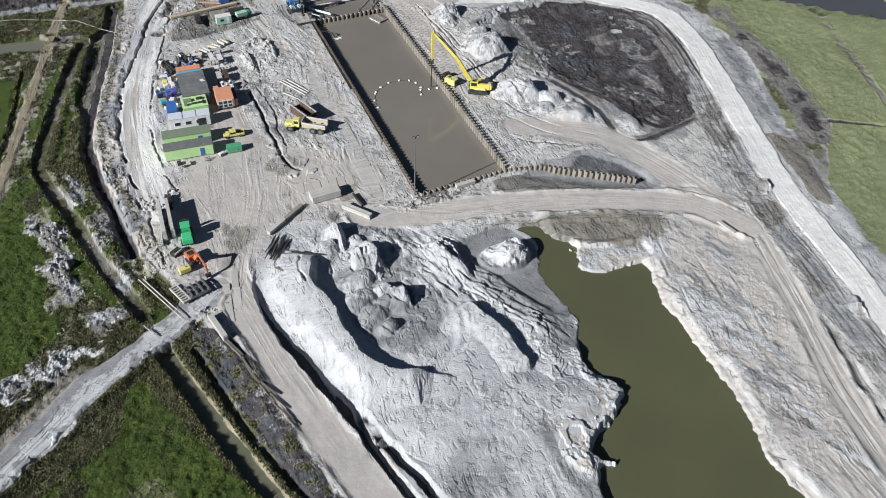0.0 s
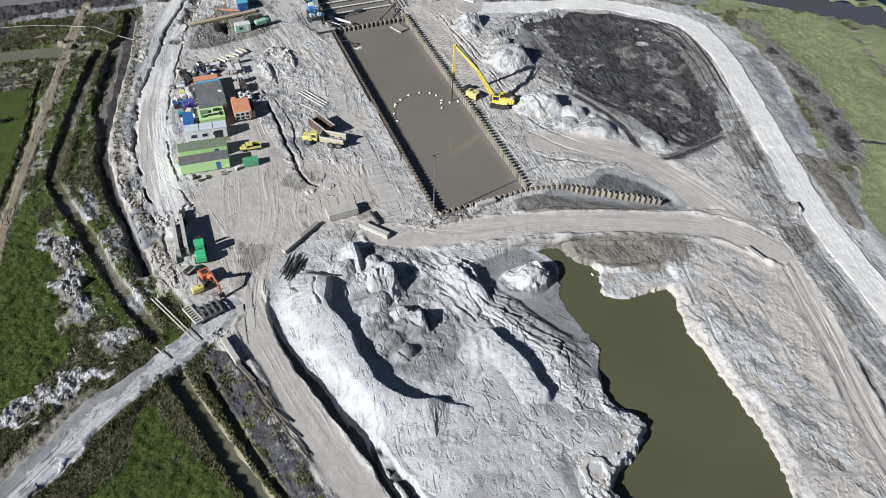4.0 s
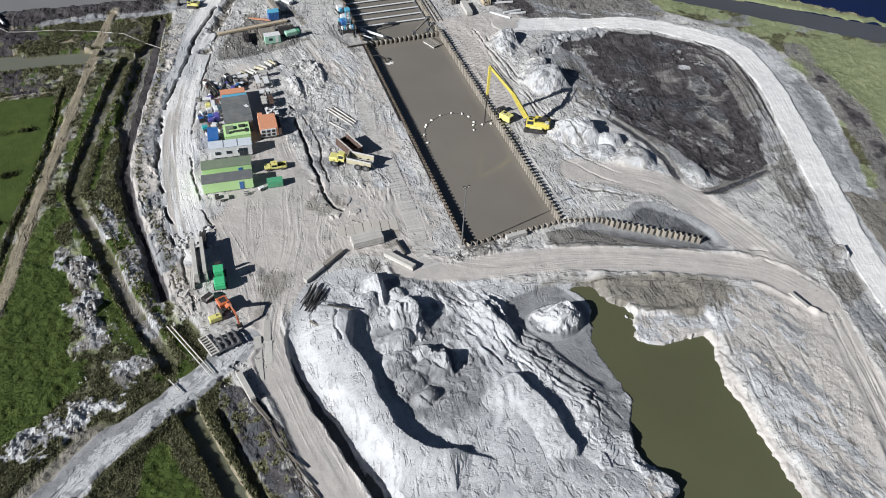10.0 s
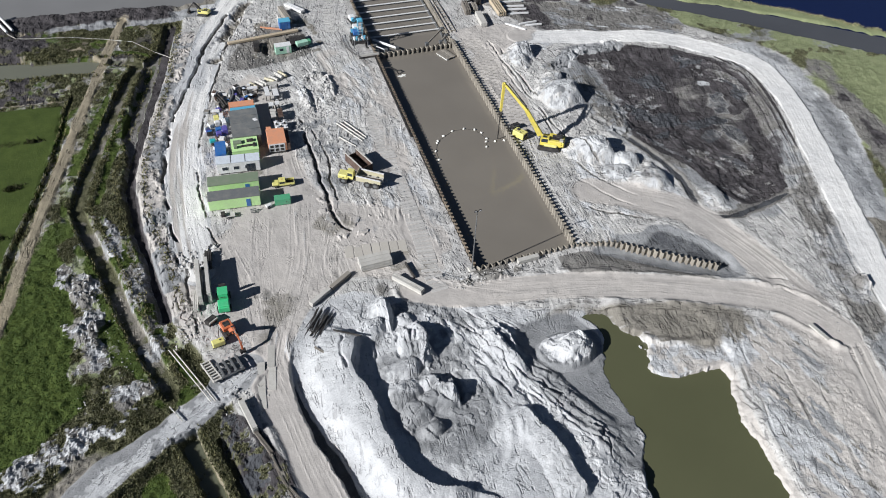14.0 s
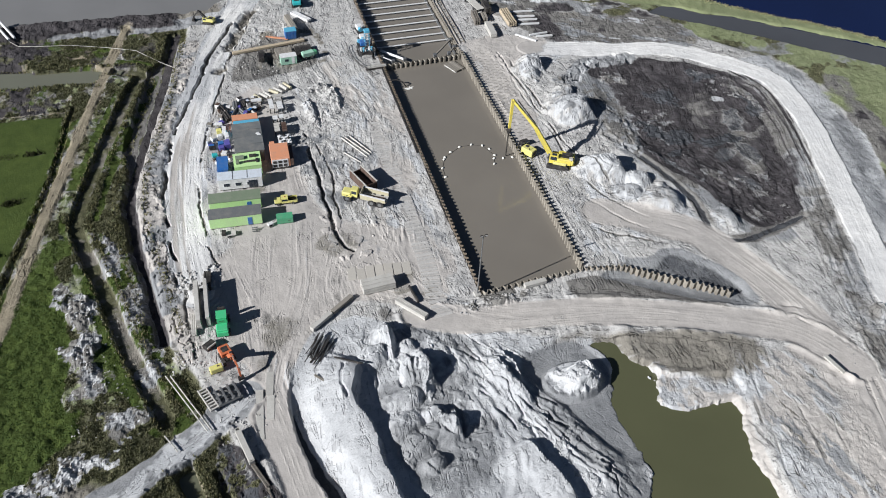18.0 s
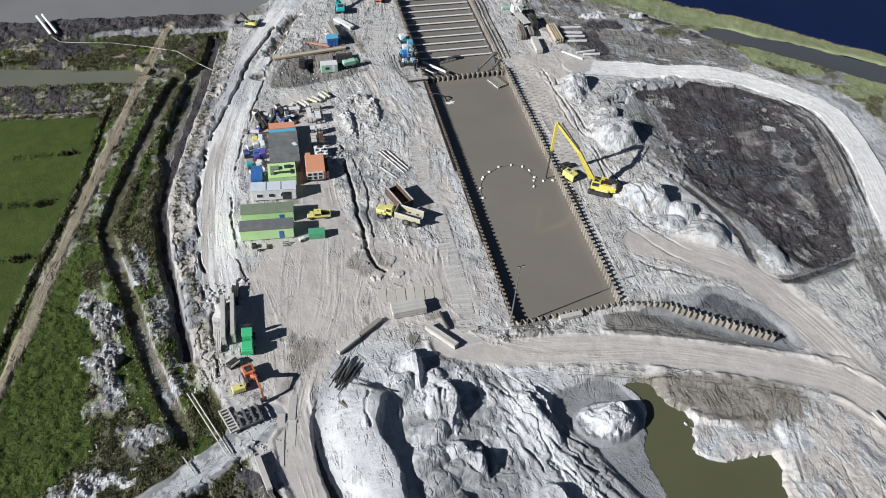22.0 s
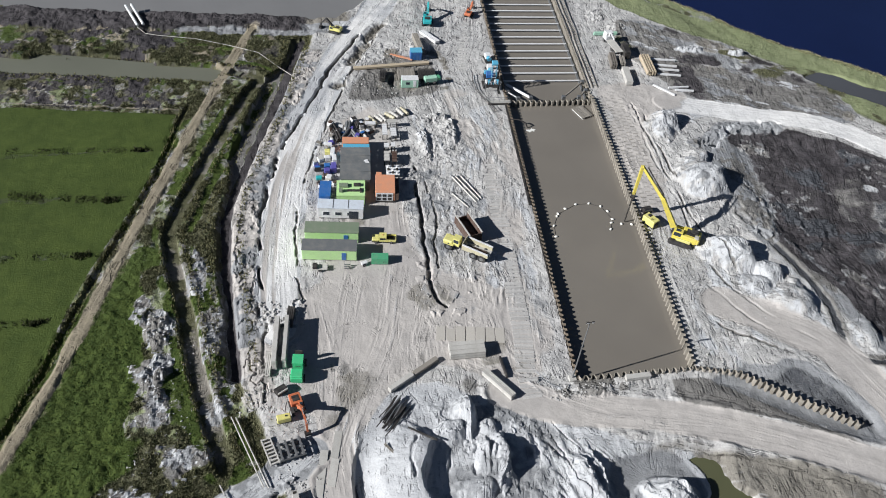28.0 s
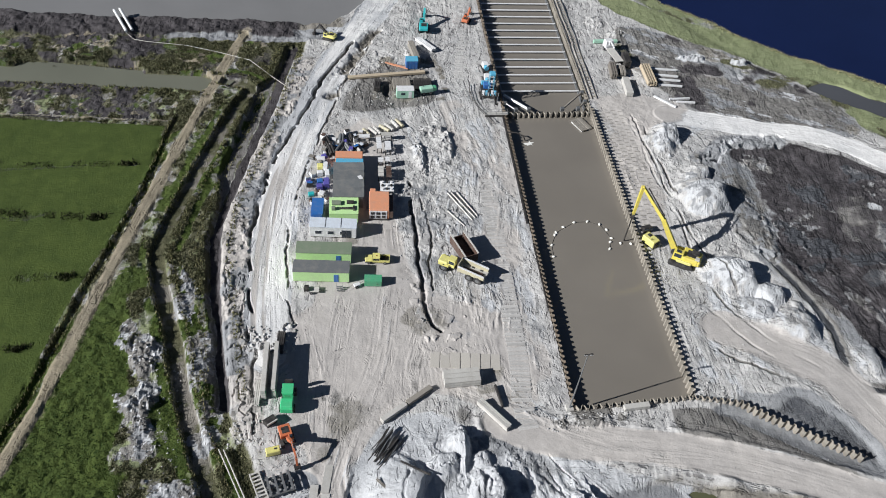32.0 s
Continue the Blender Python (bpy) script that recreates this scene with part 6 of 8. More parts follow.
cabin(-43.1, 36.4, -8, 11.2, 3.2, 3.1, lime, roof_grey, "long lime-green site cabin with a flat grey roof", 0)
cabin(-42.2, 41.5, -8, 11.2, 3.2, 3.1, lime, roof_green, "long lime-green site cabin with a dark green roof", 0)
cabin(-39.7, 48.4, -9, 9.8, 2.8, 3.2, white, pale_blue, "white site cabin with a pale blue roof and dark windows", 3, 2, 2)
for k, (x, y) in enumerate(((-38.2, 34.2), (-37.4, 39.7))):
    stair = thing("cabin_steps", "small steel steps at a cabin door", "steps", "cabin steps")
    for j in range(3):
        part("tread", box(B(), 0, -0.3 * j, 0.75 - 0.25 * j, 1.2, 0.3, 0.05), grey_steel, stair)
    for sx in (-0.6, 0.6):
        part("rail", beam(B(), (sx, 0.1, 1.8), (sx, -0.8, 0.9), 0.05, 0.05), grey_steel, stair)
    place(stair, x - 1.6, y - 1.6, -8, 0.02)

lime_hut = thing("plant_hut", "lime-green plant hut with pipework and vents on its roof", "hut")
part("body", box(B(), 0, 0, 0.1, 6.2, 5.0, 2.8, bevel=0.05), lime, lime_hut)
part("roof", box(B(), 0, 0, 2.9, 6.3, 5.1, 0.12), lime, lime_hut)
for x, y, sx, sy, h in ((-1.6, 0.6, 2.0, 1.2, 0.5), (1.4, 0.9, 1.6, 0.9, 0.4), (0.6, -1.0, 2.8, 0.5, 0.35), (-2.2, -1.2, 0.8, 0.8, 0.7), (2.2, -0.9, 0.5, 1.4, 0.3)):
    part("roof_unit", box(B(), x, y, 3.02, sx, sy, h, bevel=0.05), dark_steel if x > 0 else roof_green, lime_hut)
place(lime_hut, -37.0, 53.6, -6, 0.03)

shed = thing("site_shed", "big site shed with a sagging dark grey sheeted roof", "shed")
part("wall", box(B(), 0, 0, 0, 6.4, 11.2, 3.3), grey_steel, shed)
for k in range(4):
    part("roof_sheet", box(B(), 0, -4.26 + 2.84 * k, 3.3 + 0.02 * (k % 2), 6.9, 2.9, 0.09, (0, 1.2 * (-1) ** k, 0)), roof_grey, shed)
part("tarpaulin", box(B(), 2.6, 0.6, 3.42, 0.9, 1.3, 0.04, (0, 0, 25)), white, shed, "scrap of white sheeting")
place(shed, -35.2, 61.6, -6, 0.02)
for x, y, mat, lab in ((-34.3, 68.4, sky_blue, "light blue storage container with a pale stripe"), (-34.2, 71.0, salmon, "salmon-orange storage container beside stacked pipes")):
    c = thing("storage_container", lab, "container", "storage containers")
    part("body", box(B(), 0, 0, 0.1, 6.2, 2.3, 2.4, bevel=0.04), mat, c)
    for k in range(9):
        part("corrugation", box(B(), -2.8 + 0.7 * k, -1.18, 0.25, 0.3, 0.06, 2.1), mat, c)
    for sx in (-1, 1):
        part("door", box(B(), 3.12, 0.55 * sx, 0.2, 0.06, 1.05, 2.2), mat, c)
        part("lock_bar", rod(B(), (3.18, 0.5 * sx, 0.3), (3.18, 0.5 * sx, 2.3), 0.03, 6), grey_steel, c)
    part("roof", box(B(), 0.0, 0.0, 2.5, 6.24, 2.34, 0.05), mat, c)
    place(c, x, y, -6, 0.03)
c = thing("storage_container", "short deep blue storage container", "container", "storage containers")
part("body", box(B(), 0, 0, 0.1, 2.5, 5.0, 2.4, bevel=0.04), blue_paint, c)
part("roof", box(B(), 0, 0, 2.5, 2.54, 5.04, 0.05), blue_paint, c)
for k in range(6):
    part("corrugation", box(B(), -1.28, -2.0 + 0.8 * k, 0.25, 0.06, 0.35, 2.1), blue_paint, c)
part("door", box(B(), 0, -2.53, 0.2, 2.2, 0.06, 2.2), blue_paint, c)
place(c, -42.6, 54.6, -8, 0.02)

# pallets and clutter along the west side of the store
for k, (x, y, sx, sy, h, mat, lab) in enumerate(((-41.6, 62.4, 1.3, 1.2, 1.3, violet, "violet-wrapped pallet load"), (-40.1, 62.8, 1.3, 1.2, 1.5, violet, "violet-wrapped pallet load"), (-41.4, 64.2, 1.3, 1.2, 1.1, blue_paint, "blue-wrapped pallet load"), (-39.9, 64.4, 1.2, 1.2, 1.0, violet, "violet-wrapped pallet load"), (-43.6, 60.6, 1.3, 1.0, 0.7, teal, "turquoise bundle on a pallet"), (-41.2, 67.0, 1.2, 1.0, 1.2, white, "white-wrapped pallet load"), (-39.8, 68.6, 1.0, 2.4, 1.6, white, "tall white-wrapped pallet load"), (-41.0, 69.6, 1.2, 1.2, 1.0, lemon, "pale yellow pallet load"), (-39.6, 66.4, 1.0, 2.0, 1.3, white, "white-wrapped pallet load"), (-43.8, 51.6, 1.0, 1.2, 0.8, violet, "violet crate on a pallet"), (-40.6, 71.8, 1.8, 1.2, 1.3, white, "white-wrapped pallet load"))):
    p = thing("pallet_load", lab + " on dusty ground", "pallet", "pallet loads beside the store")
    part("load", box(B(), 0, 0, 0.15, sx, sy, h, bevel=0.06), mat, p)
    for j in range(3):
        part("slat", box(B(), 0, -sy / 2 + 0.15 + j * (sy - 0.3) / 2, 0.0, sx, 0.12, 0.15), timber, p)
    place(p, x, y, random.uniform(-14, 8))

# pipe and tank stacks north of the store
for k, (x, y, n, mat, long) in enumerate(((-37.8, 75.6, 5, dark_steel, 3.4), (-35.6, 76.0, 4, grey_steel, 4.0), (-33.4, 75.6, 4, grey_steel, 3.6), (-31.4, 75.4, 4, concrete, 3.0), (-38.6, 78.8, 5, dark_steel, 2.6), (-35.0, 79.4, 5, grey_steel, 2.6), (-32.4, 79.6, 4, dark_steel, 2.4))):
    st = thing("pipe_stack", "stack of short steel pipes lying on bearers", "pipe stack", "pipe stacks")
    for j in range(n):
        row, col = (0, j) if j < 3 else (1, j - 3)
        a = (-0.7 + 0.62 * col + 0.31 * row, -long / 2, 0.42 + 0.5 * row)
        part("pipe", rod(B(), a, (a[0], long / 2 + random.uniform(-0.2, 0.2), a[2]), 0.28, 10), mat, st)
    for s in (-1, 1):
        part("bearer", box(B(), 0, s * long * 0.3, 0, 2.2, 0.2, 0.16), timber, st)
    place(st, x, y, -6 + random.uniform(-30, 40))
crate_mats = (white, dark_steel, grey_steel, concrete, blue_paint, violet, black, timber, pale_blue, brown_steel, white)
for k in range(46):
    x, y = ((random.uniform(-44.2, -39.2), random.uniform(57.5, 74.5)) if k < 22 else (random.uniform(-40, -29.5), random.uniform(73.6, 81.5)))
    cr = thing("yard_crate", "small crate of gear standing in the crowded yard", "crate", "crates in the yard")
    sx, sy, h = random.uniform(0.5, 1.5), random.uniform(0.5, 1.6), random.uniform(0.4, 1.3)
    m_ = crate_mats[k % len(crate_mats)]
    part("body", box(B(), 0, 0, 0.1, sx, sy, h, bevel=0.05), m_, cr)
    part("lid", box(B(), random.uniform(-0.1, 0.1), 0, 0.1 + h, sx * 0.8, sy * 0.85, 0.08), crate_mats[(k * 3 + 1) % len(crate_mats)], cr)
    part("skid", box(B(), 0, 0, 0.0, sx * 0.9, sy * 0.6, 0.1), timber, cr)
    place(cr, x, y, random.uniform(-40, 40))
for k in range(7):
    x, y = -28.8 + 1.42 * k, 81.2 + 0.5 * k
    lg = thing("pale_float", "pale ribbed float lying slantwise on the ground", "float", "row of pale floats")
    part("shell", rod(B(), (0, -1.5, 0.45), (0, 1.5, 0.45), 0.45, 10), concrete if k % 3 else cream, lg)
    for s in (-0.9, 0.0, 0.9):
        part("band", rod(B(), (0, s - 0.05, 0.45), (0, s + 0.05, 0.45), 0.47, 10), grey_steel, lg)
    place(lg, x + random.uniform(-0.3, 0.3), y + random.uniform(-0.3, 0.3), 34 + random.uniform(-9, 9))


def rack(x, y, turn, sx, sy, tall, mat, label, boards=4):
    r = thing("steel_rack", label, "rack", "racks in the yard")
    for a in (-1, 1):
        for b in (-1, 1):
            part("post", box(B(), a * (sx / 2 - 0.1), b * (sy / 2 - 0.1), 0, 0.2, 0.2, tall), dark_steel, r)
    for k in range(boards):
        part("board", box(B(), 0, -sy / 2 + (k + 0.5) * sy / boards, tall, sx, sy / boards * 0.86, 0.22), mat, r)
    for s in (-1, 1):
        part("side_rail", box(B(), s * (sx / 2 - 0.08), 0, tall - 0.2, 0.14, sy, 0.16), grey_steel, r)
    return place(r, x, y, turn)


rack(-29.8, 78.6, -4, 2.6, 1.2, 1.5, white, "pale timber-topped trestle rack", 5)
rack(-26.6, 75.8, -4, 1.2, 4.2, 1.5, white, "long narrow white trestle with a deep shade under it", 6)
rack(-24.6, 74.6, -4, 1.4, 3.2, 1.6, white, "white-topped trestle rack in the yard", 4)
rack(-24.4, 78.6, -4, 2.6, 1.1, 1.7, concrete, "grey-topped trestle rack in the yard", 4)
rack(-27.4, 65.6, -6, 1.3, 3.6, 1.6, concrete, "grey trestle rack loaded with slabs", 3)
rack(-25.6, 65.4, -6, 1.2, 3.8, 1.5, brown_steel, "brown steel trestle rack", 4)
rack(-27.0, 69.2, -6, 1.2, 1.6, 1.9, white, "tall white crate on legs", 2)
rack(-25.4, 69.4, -6, 1.0, 1.6, 1.9, white, "tall white crate on legs", 2)
grid = thing("pump_skid", "white pump skid with round openings", "pump skid")
part("deck", box(B(), 0, 0, 1.2, 3.2, 3.4, 0.2, bevel=0.04), white, grid)
for i in range(3):
    for j in range(3):
        part("drum", rod(B(), (-1.0 + i, -1.1 + 1.1 * j, 1.4), (-1.0 + i, -1.1 + 1.1 * j, 1.75), 0.3, 10), dark_steel if (i + j) % 2 else white, grid)
for a in (-1.4, 1.4):
    for b in (-1.5, 1.5):
        part("leg", box(B(), a, b, 0, 0.2, 0.2, 1.2), grey_steel, grid)
place(grid, -26.6, 60.8, -6)
gen = thing("generator_unit", "big orange generator housing with a white louvred front", "generator")
part("housing", box(B(), 0, 0, 0.5, 4.4, 6.0, 2.6, bevel=0.1), salmon, gen)
part("base_frame", box(B(), 0, 0, 0, 4.2, 6.2, 0.5), dark_steel, gen)
part("side_hood", box(B(), 2.6, -0.2, 0.5, 0.9, 5.4, 2.0, bevel=0.08), brown_steel, gen)
part("corner_box", box(B(), -1.4, 3.3, 0.5, 1.2, 0.9, 2.7, bevel=0.05), salmon, gen)
fr = part("louvre_frame", box(B(), -0.2, -3.05, 0.6, 3.8, 0.12, 2.2), white, gen)
for i in range(6):
    part("louvre", box(B(), -0.2 + (i % 3 - 1) * 1.2, -3.14, 0.8 + 1.0 * (i // 3), 0.8, 0.06, 0.7), dark_steel, fr)
place(gen, -29.2, 54.4, -7)


# ---- vehicles and machines ----
def wheel(parent, x, y, r, wide):
    t = part("wheel", rod(B(), (x, y - wide / 2, r), (x, y + wide / 2, r), r, 16), black, parent)
    part("rim", rod(B(), (x, y - wide / 2 - 0.02, r), (x, y + wide / 2 + 0.02, r), r * 0.5, 10), grey_steel, t)


def pickup(x, y, turn):
    v = thing("pickup_truck", "bright yellow pickup truck with a dark load bed", "pickup truck")
    part("chassis", box(B(), 0, 0, 0.35, 5.1, 1.6, 0.25), dark_steel, v)
    part("bonnet", box(B(), 1.75, 0, 0.6, 1.5, 1.8, 0.55, bevel=0.12), lemon, v)
    cabp = part("cab", prism(B(), [(-0.9, 0.6), (0.9, 0.6), (0.75, 1.75), (-0.75, 1.75)], -0.55, 1.0), lemon, v)
    part("windscreen", box(B(), 1.02, 0, 1.15, 0.05, 1.4, 0.5), glass, cabp)
    for s in (-1, 1):
        part("side_window", box(B(), 0.25, s * 0.86, 1.15, 1.2, 0.05, 0.45), glass, cabp)
        part("headlight", box(B(), 2.5, s * 0.65, 0.8, 0.06, 0.3, 0.18), white, v)
        part("bed_side", box(B(), -1.55, s * 0.86, 0.6, 2.0, 0.08, 0.6), lemon, v)
        for wx in (1.65, -1.6):
            wheel(v, wx, s * 0.8, 0.38, 0.26)
    part("bed_floor", box(B(), -1.55, 0, 0.6, 2.0, 1.7, 0.08), black, v)
    part("tailgate", box(B(), -2.56, 0, 0.6, 0.07, 1.7, 0.6), lemon, v)
    part("roof_beacon", rod(B(), (0.2, 0, 1.75), (0.2, 0, 1.9), 0.1, 8), orange, v)
    return place(v, x, y, turn, 0.03)


pickup(-31.4, 39.4, 172)


def dump_truck(x, y, turn):
    v = thing("articulated_dump_truck", "yellow articulated dump truck with a sand-whitened body", "dump truck")
    part("front_frame", box(B(), 3.6, 0, 0.8, 3.4, 1.2, 0.5), dark_steel, v)
    part("bonnet", box(B(), 4.7, 0, 1.2, 2.2, 2.2, 1.1, bevel=0.2), lemon, v)
    cabp = part("cab", prism(B(), [(-0.85, 1.3), (0.85, 1.3), (0.75, 3.2), (-0.75, 3.2)], 2.2, 3.7), lemon, v)
    part("windscreen", box(B(), 3.72, 0, 2.1, 0.05, 1.4, 0.9), glass, cabp)
    for s in (-1, 1):
        part("side_window", box(B(), 2.95, s * 0.84, 2.1, 1.1, 0.05, 0.8), glass, cabp)
        part("mudguard", box(B(), 4.4, s * 1.25, 1.65, 2.2, 0.6, 0.12), lemon, v)
        for wx in (4.4, -1.4, -3.3):
            wheel(v, wx, s * 1.15, 0.9, 0.65)
    part("hitch", rod(B(), (1.4, 0, 1.1), (2.2, 0, 1.1), 0.35, 10), dark_steel, v)
    part("rear_frame", box(B(), -1.6, 0, 0.9, 5.6, 1.1, 0.5), dark_steel, v)
    b = part("dump_body", box(B(), -1.7, 0, 1.55, 6.0, 2.6, 0.18), concrete, v, "tipping body whitened by sand")
    for s in (-1, 1):
        part("side_board", taper(B(), (1.2, s * 1.32, 2.3), (-4.6, s * 1.32, 2.15), 0.12, 1.5, 0.12, 1.1), cream, b)
        part("rim", beam(B(), (1.25, s * 1.4, 3.05), (-4.65, s * 1.4, 2.7), 0.34, 0.14), white, b, "sand-whitened rim")
    part("headboard", box(B(), 1.25, 0, 1.6, 0.14, 2.7, 1.75), cream, b)
    # low dark brown block, set off to one side of the body's floor
    part("sand_load", box(B(), -1.8, 0.35, 1.73, 4.6, 1.2, 0.35, bevel=0.15), brown_steel, b, "dark brown block on the body's floor")
    return place(v, x, y, turn, 0.02)


dump_truck(-13.8, 34.0, 145)
skip = thing("tipper_body", "large open brown steel tipper body with a pale rim", "tipper body")
part("floor", box(B(), 0, 0, 0.35, 7.0, 2.9, 0.15), brown_steel, skip)
for s in (-1, 1):
    part("side_wall", box(B(), 0, s * 1.5, 0.35, 7.0, 0.14, 2.3), brown_steel, skip)
    part("rim", box(B(), 0, s * 1.5, 2.65, 7.1, 0.3, 0.14), concrete, skip, "pale worn rim")
    part("skid", box(B(), 0, s * 0.9, 0, 6.8, 0.3, 0.35), dark_steel, skip)
part("end_wall", box(B(), 3.5, 0, 0.35, 0.14, 3.0, 2.3), brown_steel, skip)
part("tail_wall", box(B(), -3.5, 0, 0.35, 0.14, 3.0, 1.2), brown_steel, skip)
place(skip, -12.9, 40.0, -74)


def tracks(v, long, wide, gauge, tall):
    for s in (-1, 1):
        bm = B()
        r = tall / 2
        prism_pts = [(math.cos(a) * r + (long / 2 - r) * (1 if math.cos(a) > 0 else -1), r + math.sin(a) * r) for a in [radians(15 + 30 * k) for k in range(12)]]
        a = [bm.verts.new((px, s * gauge / 2 - wide / 2, pz)) for px, pz in prism_pts]
        b = [bm.verts.new((px, s * gauge / 2 + wide / 2, pz)) for px, pz in prism_pts]
        for k in range(12):
            bm.faces.new((a[k], a[(k + 1) % 12], b[(k + 1) % 12], b[k]))
        bm.faces.new(a)
        bm.faces.new(b)
        t = part("track", bm, black, v)
        for k in range(3):
            part("roller", rod(B(), (-long * 0.3 + k * long * 0.3, s * gauge / 2 - wide / 2 - 0.03, r), (-long * 0.3 + k * long * 0.3, s * gauge / 2 + wide / 2 + 0.03, r), r * 0.45, 10), dark_steel, t)
    part("undercarriage", box(B(), 0, 0, tall * 0.4, long * 0.5, gauge, tall * 0.4), dark_steel, v)


def excavator(x, y, turn, mat, label, size, joints, boom_mat=None, bucket=True, tip_r=0.16):
    """joints: points in the machine's own frame from the boom's foot to the stick's end."""
    v = thing("excavator", label, "excavator")
    tracks(v, 4.2 * size, 0.7 * size, 2.6 * size, 0.95 * size)
    part("turntable", rod(B(), (0, 0, 0.9 * size), (0, 0, 1.15 * size), 0.9 * size, 14), dark_steel, v)
    part("engine_house", box(B(), -1.1 * size, 0, 1.15 * size, 2.6 * size, 2.7 * size, 1.25 * size, bevel=0.12 * size), mat, v)
    part("counterweight", box(B(), -2.55 * size, 0, 1.2 * size, 0.6 * size, 2.7 * size, 1.1 * size, bevel=0.2 * size), mat, v)
    part("engine_grille", box(B(), -1.2 * size, 0, 2.4 * size, 1.6 * size, 1.5 * size, 0.08 * size), dark_steel, v)
    part("exhaust", rod(B(), (-1.4 * size, -0.8 * size, 2.4 * size), (-1.4 * size, -0.8 * size, 2.95 * size), 0.09 * size, 8), dark_steel, v)
    cabp = part("cab", prism(B(), [(0.3 * size, 1.15 * size), (1.3 * size, 1.15 * size), (1.25 * size, 2.85 * size), (0.35 * size, 2.85 * size)], 0.15 * size, 1.75 * size), mat, v)
    part("windscreen", box(B(), 1.78 * size, 0.8 * size, 1.6 * size, 0.05, 0.8 * size, 1.0 * size), glass, cabp)
    part("side_window", box(B(), 0.95 * size, 1.3 * size, 1.9 * size, 1.2 * size, 0.05, 0.75 * size), glass, cabp)
    part("roof_hatch", box(B(), 0.95 * size, 0.8 * size, 2.85 * size, 0.8 * size, 0.6 * size, 0.06), glass, cabp)
    bm_mat = boom_mat or mat
    for k, (a, b) in enumerate(zip(joints[:-1], joints[1:])):
        name = "stick" if k == len(joints) - 2 else "boom"
        w0 = 0.72 * size * (0.62 if k == 1 and len(joints) > 3 else 1 - 0.16 * k)
        part(name, taper(B(), a, b, w0, w0 * 1.35, w0 * 0.8, w0 * 0.95), bm_mat, v)
        mid = (Vector(a) + Vector(b)) / 2
        up = Vector((0, 0, 0.55 * size))
        part("hydraulic_ram", rod(B(), Vector(a).lerp(Vector(b), 0.1) + up, mid + up * 0.75, 0.09 * size, 8), grey_steel, v)
    if bucket:
        e = Vector(joints[-1])
        bk = prism(B(), [(e.x - 0.1 * size, e.z + 0.5 * size), (e.x + 0.6 * size, e.z + 0.2 * size), (e.x + 0.5 * size, e.z - 0.6 * size), (e.x - 0.5 * size, e.z - 0.7 * size), (e.x - 0.6 * size, e.z)], -0.7 * size, 0.7 * size)
        bmesh.ops.transform(bk, matrix=Matrix(((0, 1, 0, 0), (1, 0, 0, e.y), (0, 0, 1, 0), (0, 0, 0, 1))), verts=bk.verts[:])
        part("bucket", bk, dark_steel, v)
    return place(v, x, y, turn)


def towards(x, y, turn, pts):
    """World points in the frame of a machine that stands at x, y on turned tracks."""
    m = pose(x, y, height(x, y), 0, 0, turn).inverted()
    return [tuple(m @ Vector(p)) for p in pts]


exc_at = (34.2, 32.6, 146)
rig_x = excavator(*exc_at, yellow, "tall yellow long-reach excavator with a rod hanging over the piles", 1.3, towards(*exc_at, [(32.2, 34.2, 3.0), (28.4, 36.0, 10.0), (23.7, 40.0, 16.0), (23.8, 40.4, 7.6)]), None, False)
rod_pts = towards(*exc_at, [(23.8, 40.4, 7.8), (24.0, 40.9, -1.1)])
part("hanging_rod", rod(B(), *rod_pts, 0.16, 8), dark_steel, rig_x)
part("clamp", box(B(), rod_pts[0][0], rod_pts[0][1], rod_pts[0][2] - 1.2, 0.9, 0.7, 1.3, bevel=0.1), dark_steel, rig_x)
elbow = towards(*exc_at, [(28.4, 36.0, 10.9), (24.6, 39.3, 16.2)])
part("hydraulic_ram", rod(B(), *elbow, 0.14, 8), dark_steel, rig_x)
part("side_frame", box(B(), -0.4, -1.9, 1.5, 4.6, 0.5, 0.9, bevel=0.08), yellow, rig_x)
part("side_frame", box(B(), -0.4, 1.9, 1.5, 3.2, 0.4, 0.7, bevel=0.08), lemon, rig_x)
part("radiator", box(B(), -2.2, -0.6, 3.05, 1.6, 1.4, 0.35, bevel=0.05), dark_steel, rig_x)
part("tool_locker", box(B(), -2.9, 1.1, 3.0, 0.9, 0.9, 0.5, bevel=0.05), concrete, rig_x)
o_at = (-51.8, -0.3, -78)
excavator(*o_at, orange, "orange crawler excavator with a long arm beside stacked frames", 0.78, towards(*o_at, [(-51.6, -0.9, 1.6), (-51.0, -3.0, 4.2), (-50.4, -5.4, 3.0), (-50.3, -6.0, 1.0)]), orange)
t_at = (-7.6, 126.6, 80)
excavator(*t_at, teal, "turquoise crawler excavator with its arm stretched forward", 0.95, towards(*t_at, [(-7.4, 127.8, 2.0), (-6.8, 130.8, 4.2), (-6.4, 133.2, 2.4), (-6.3, 133.8, 0.6)]), teal)
y_at = (-34.6, 123.6, 150)
excavator(*y_at, lemon, "small yellow excavator digging at the river bank", 0.72, towards(*y_at, [(-35.2, 124.0, 1.4), (-36.8, 125.0, 3.4), (-38.2, 126.0, 1.4), (-38.4, 126.1, 0.3)]), black)
r_at = (5.6, 130.2, 60)
excavator(*r_at, orange, "compact orange excavator beside the lock chamber", 0.7, towards(*r_at, [(6.0, 130.8, 1.5), (6.8, 132.4, 3.2), (7.5, 134, 1.8), (7.6, 134.3, 0.5)]), orange)
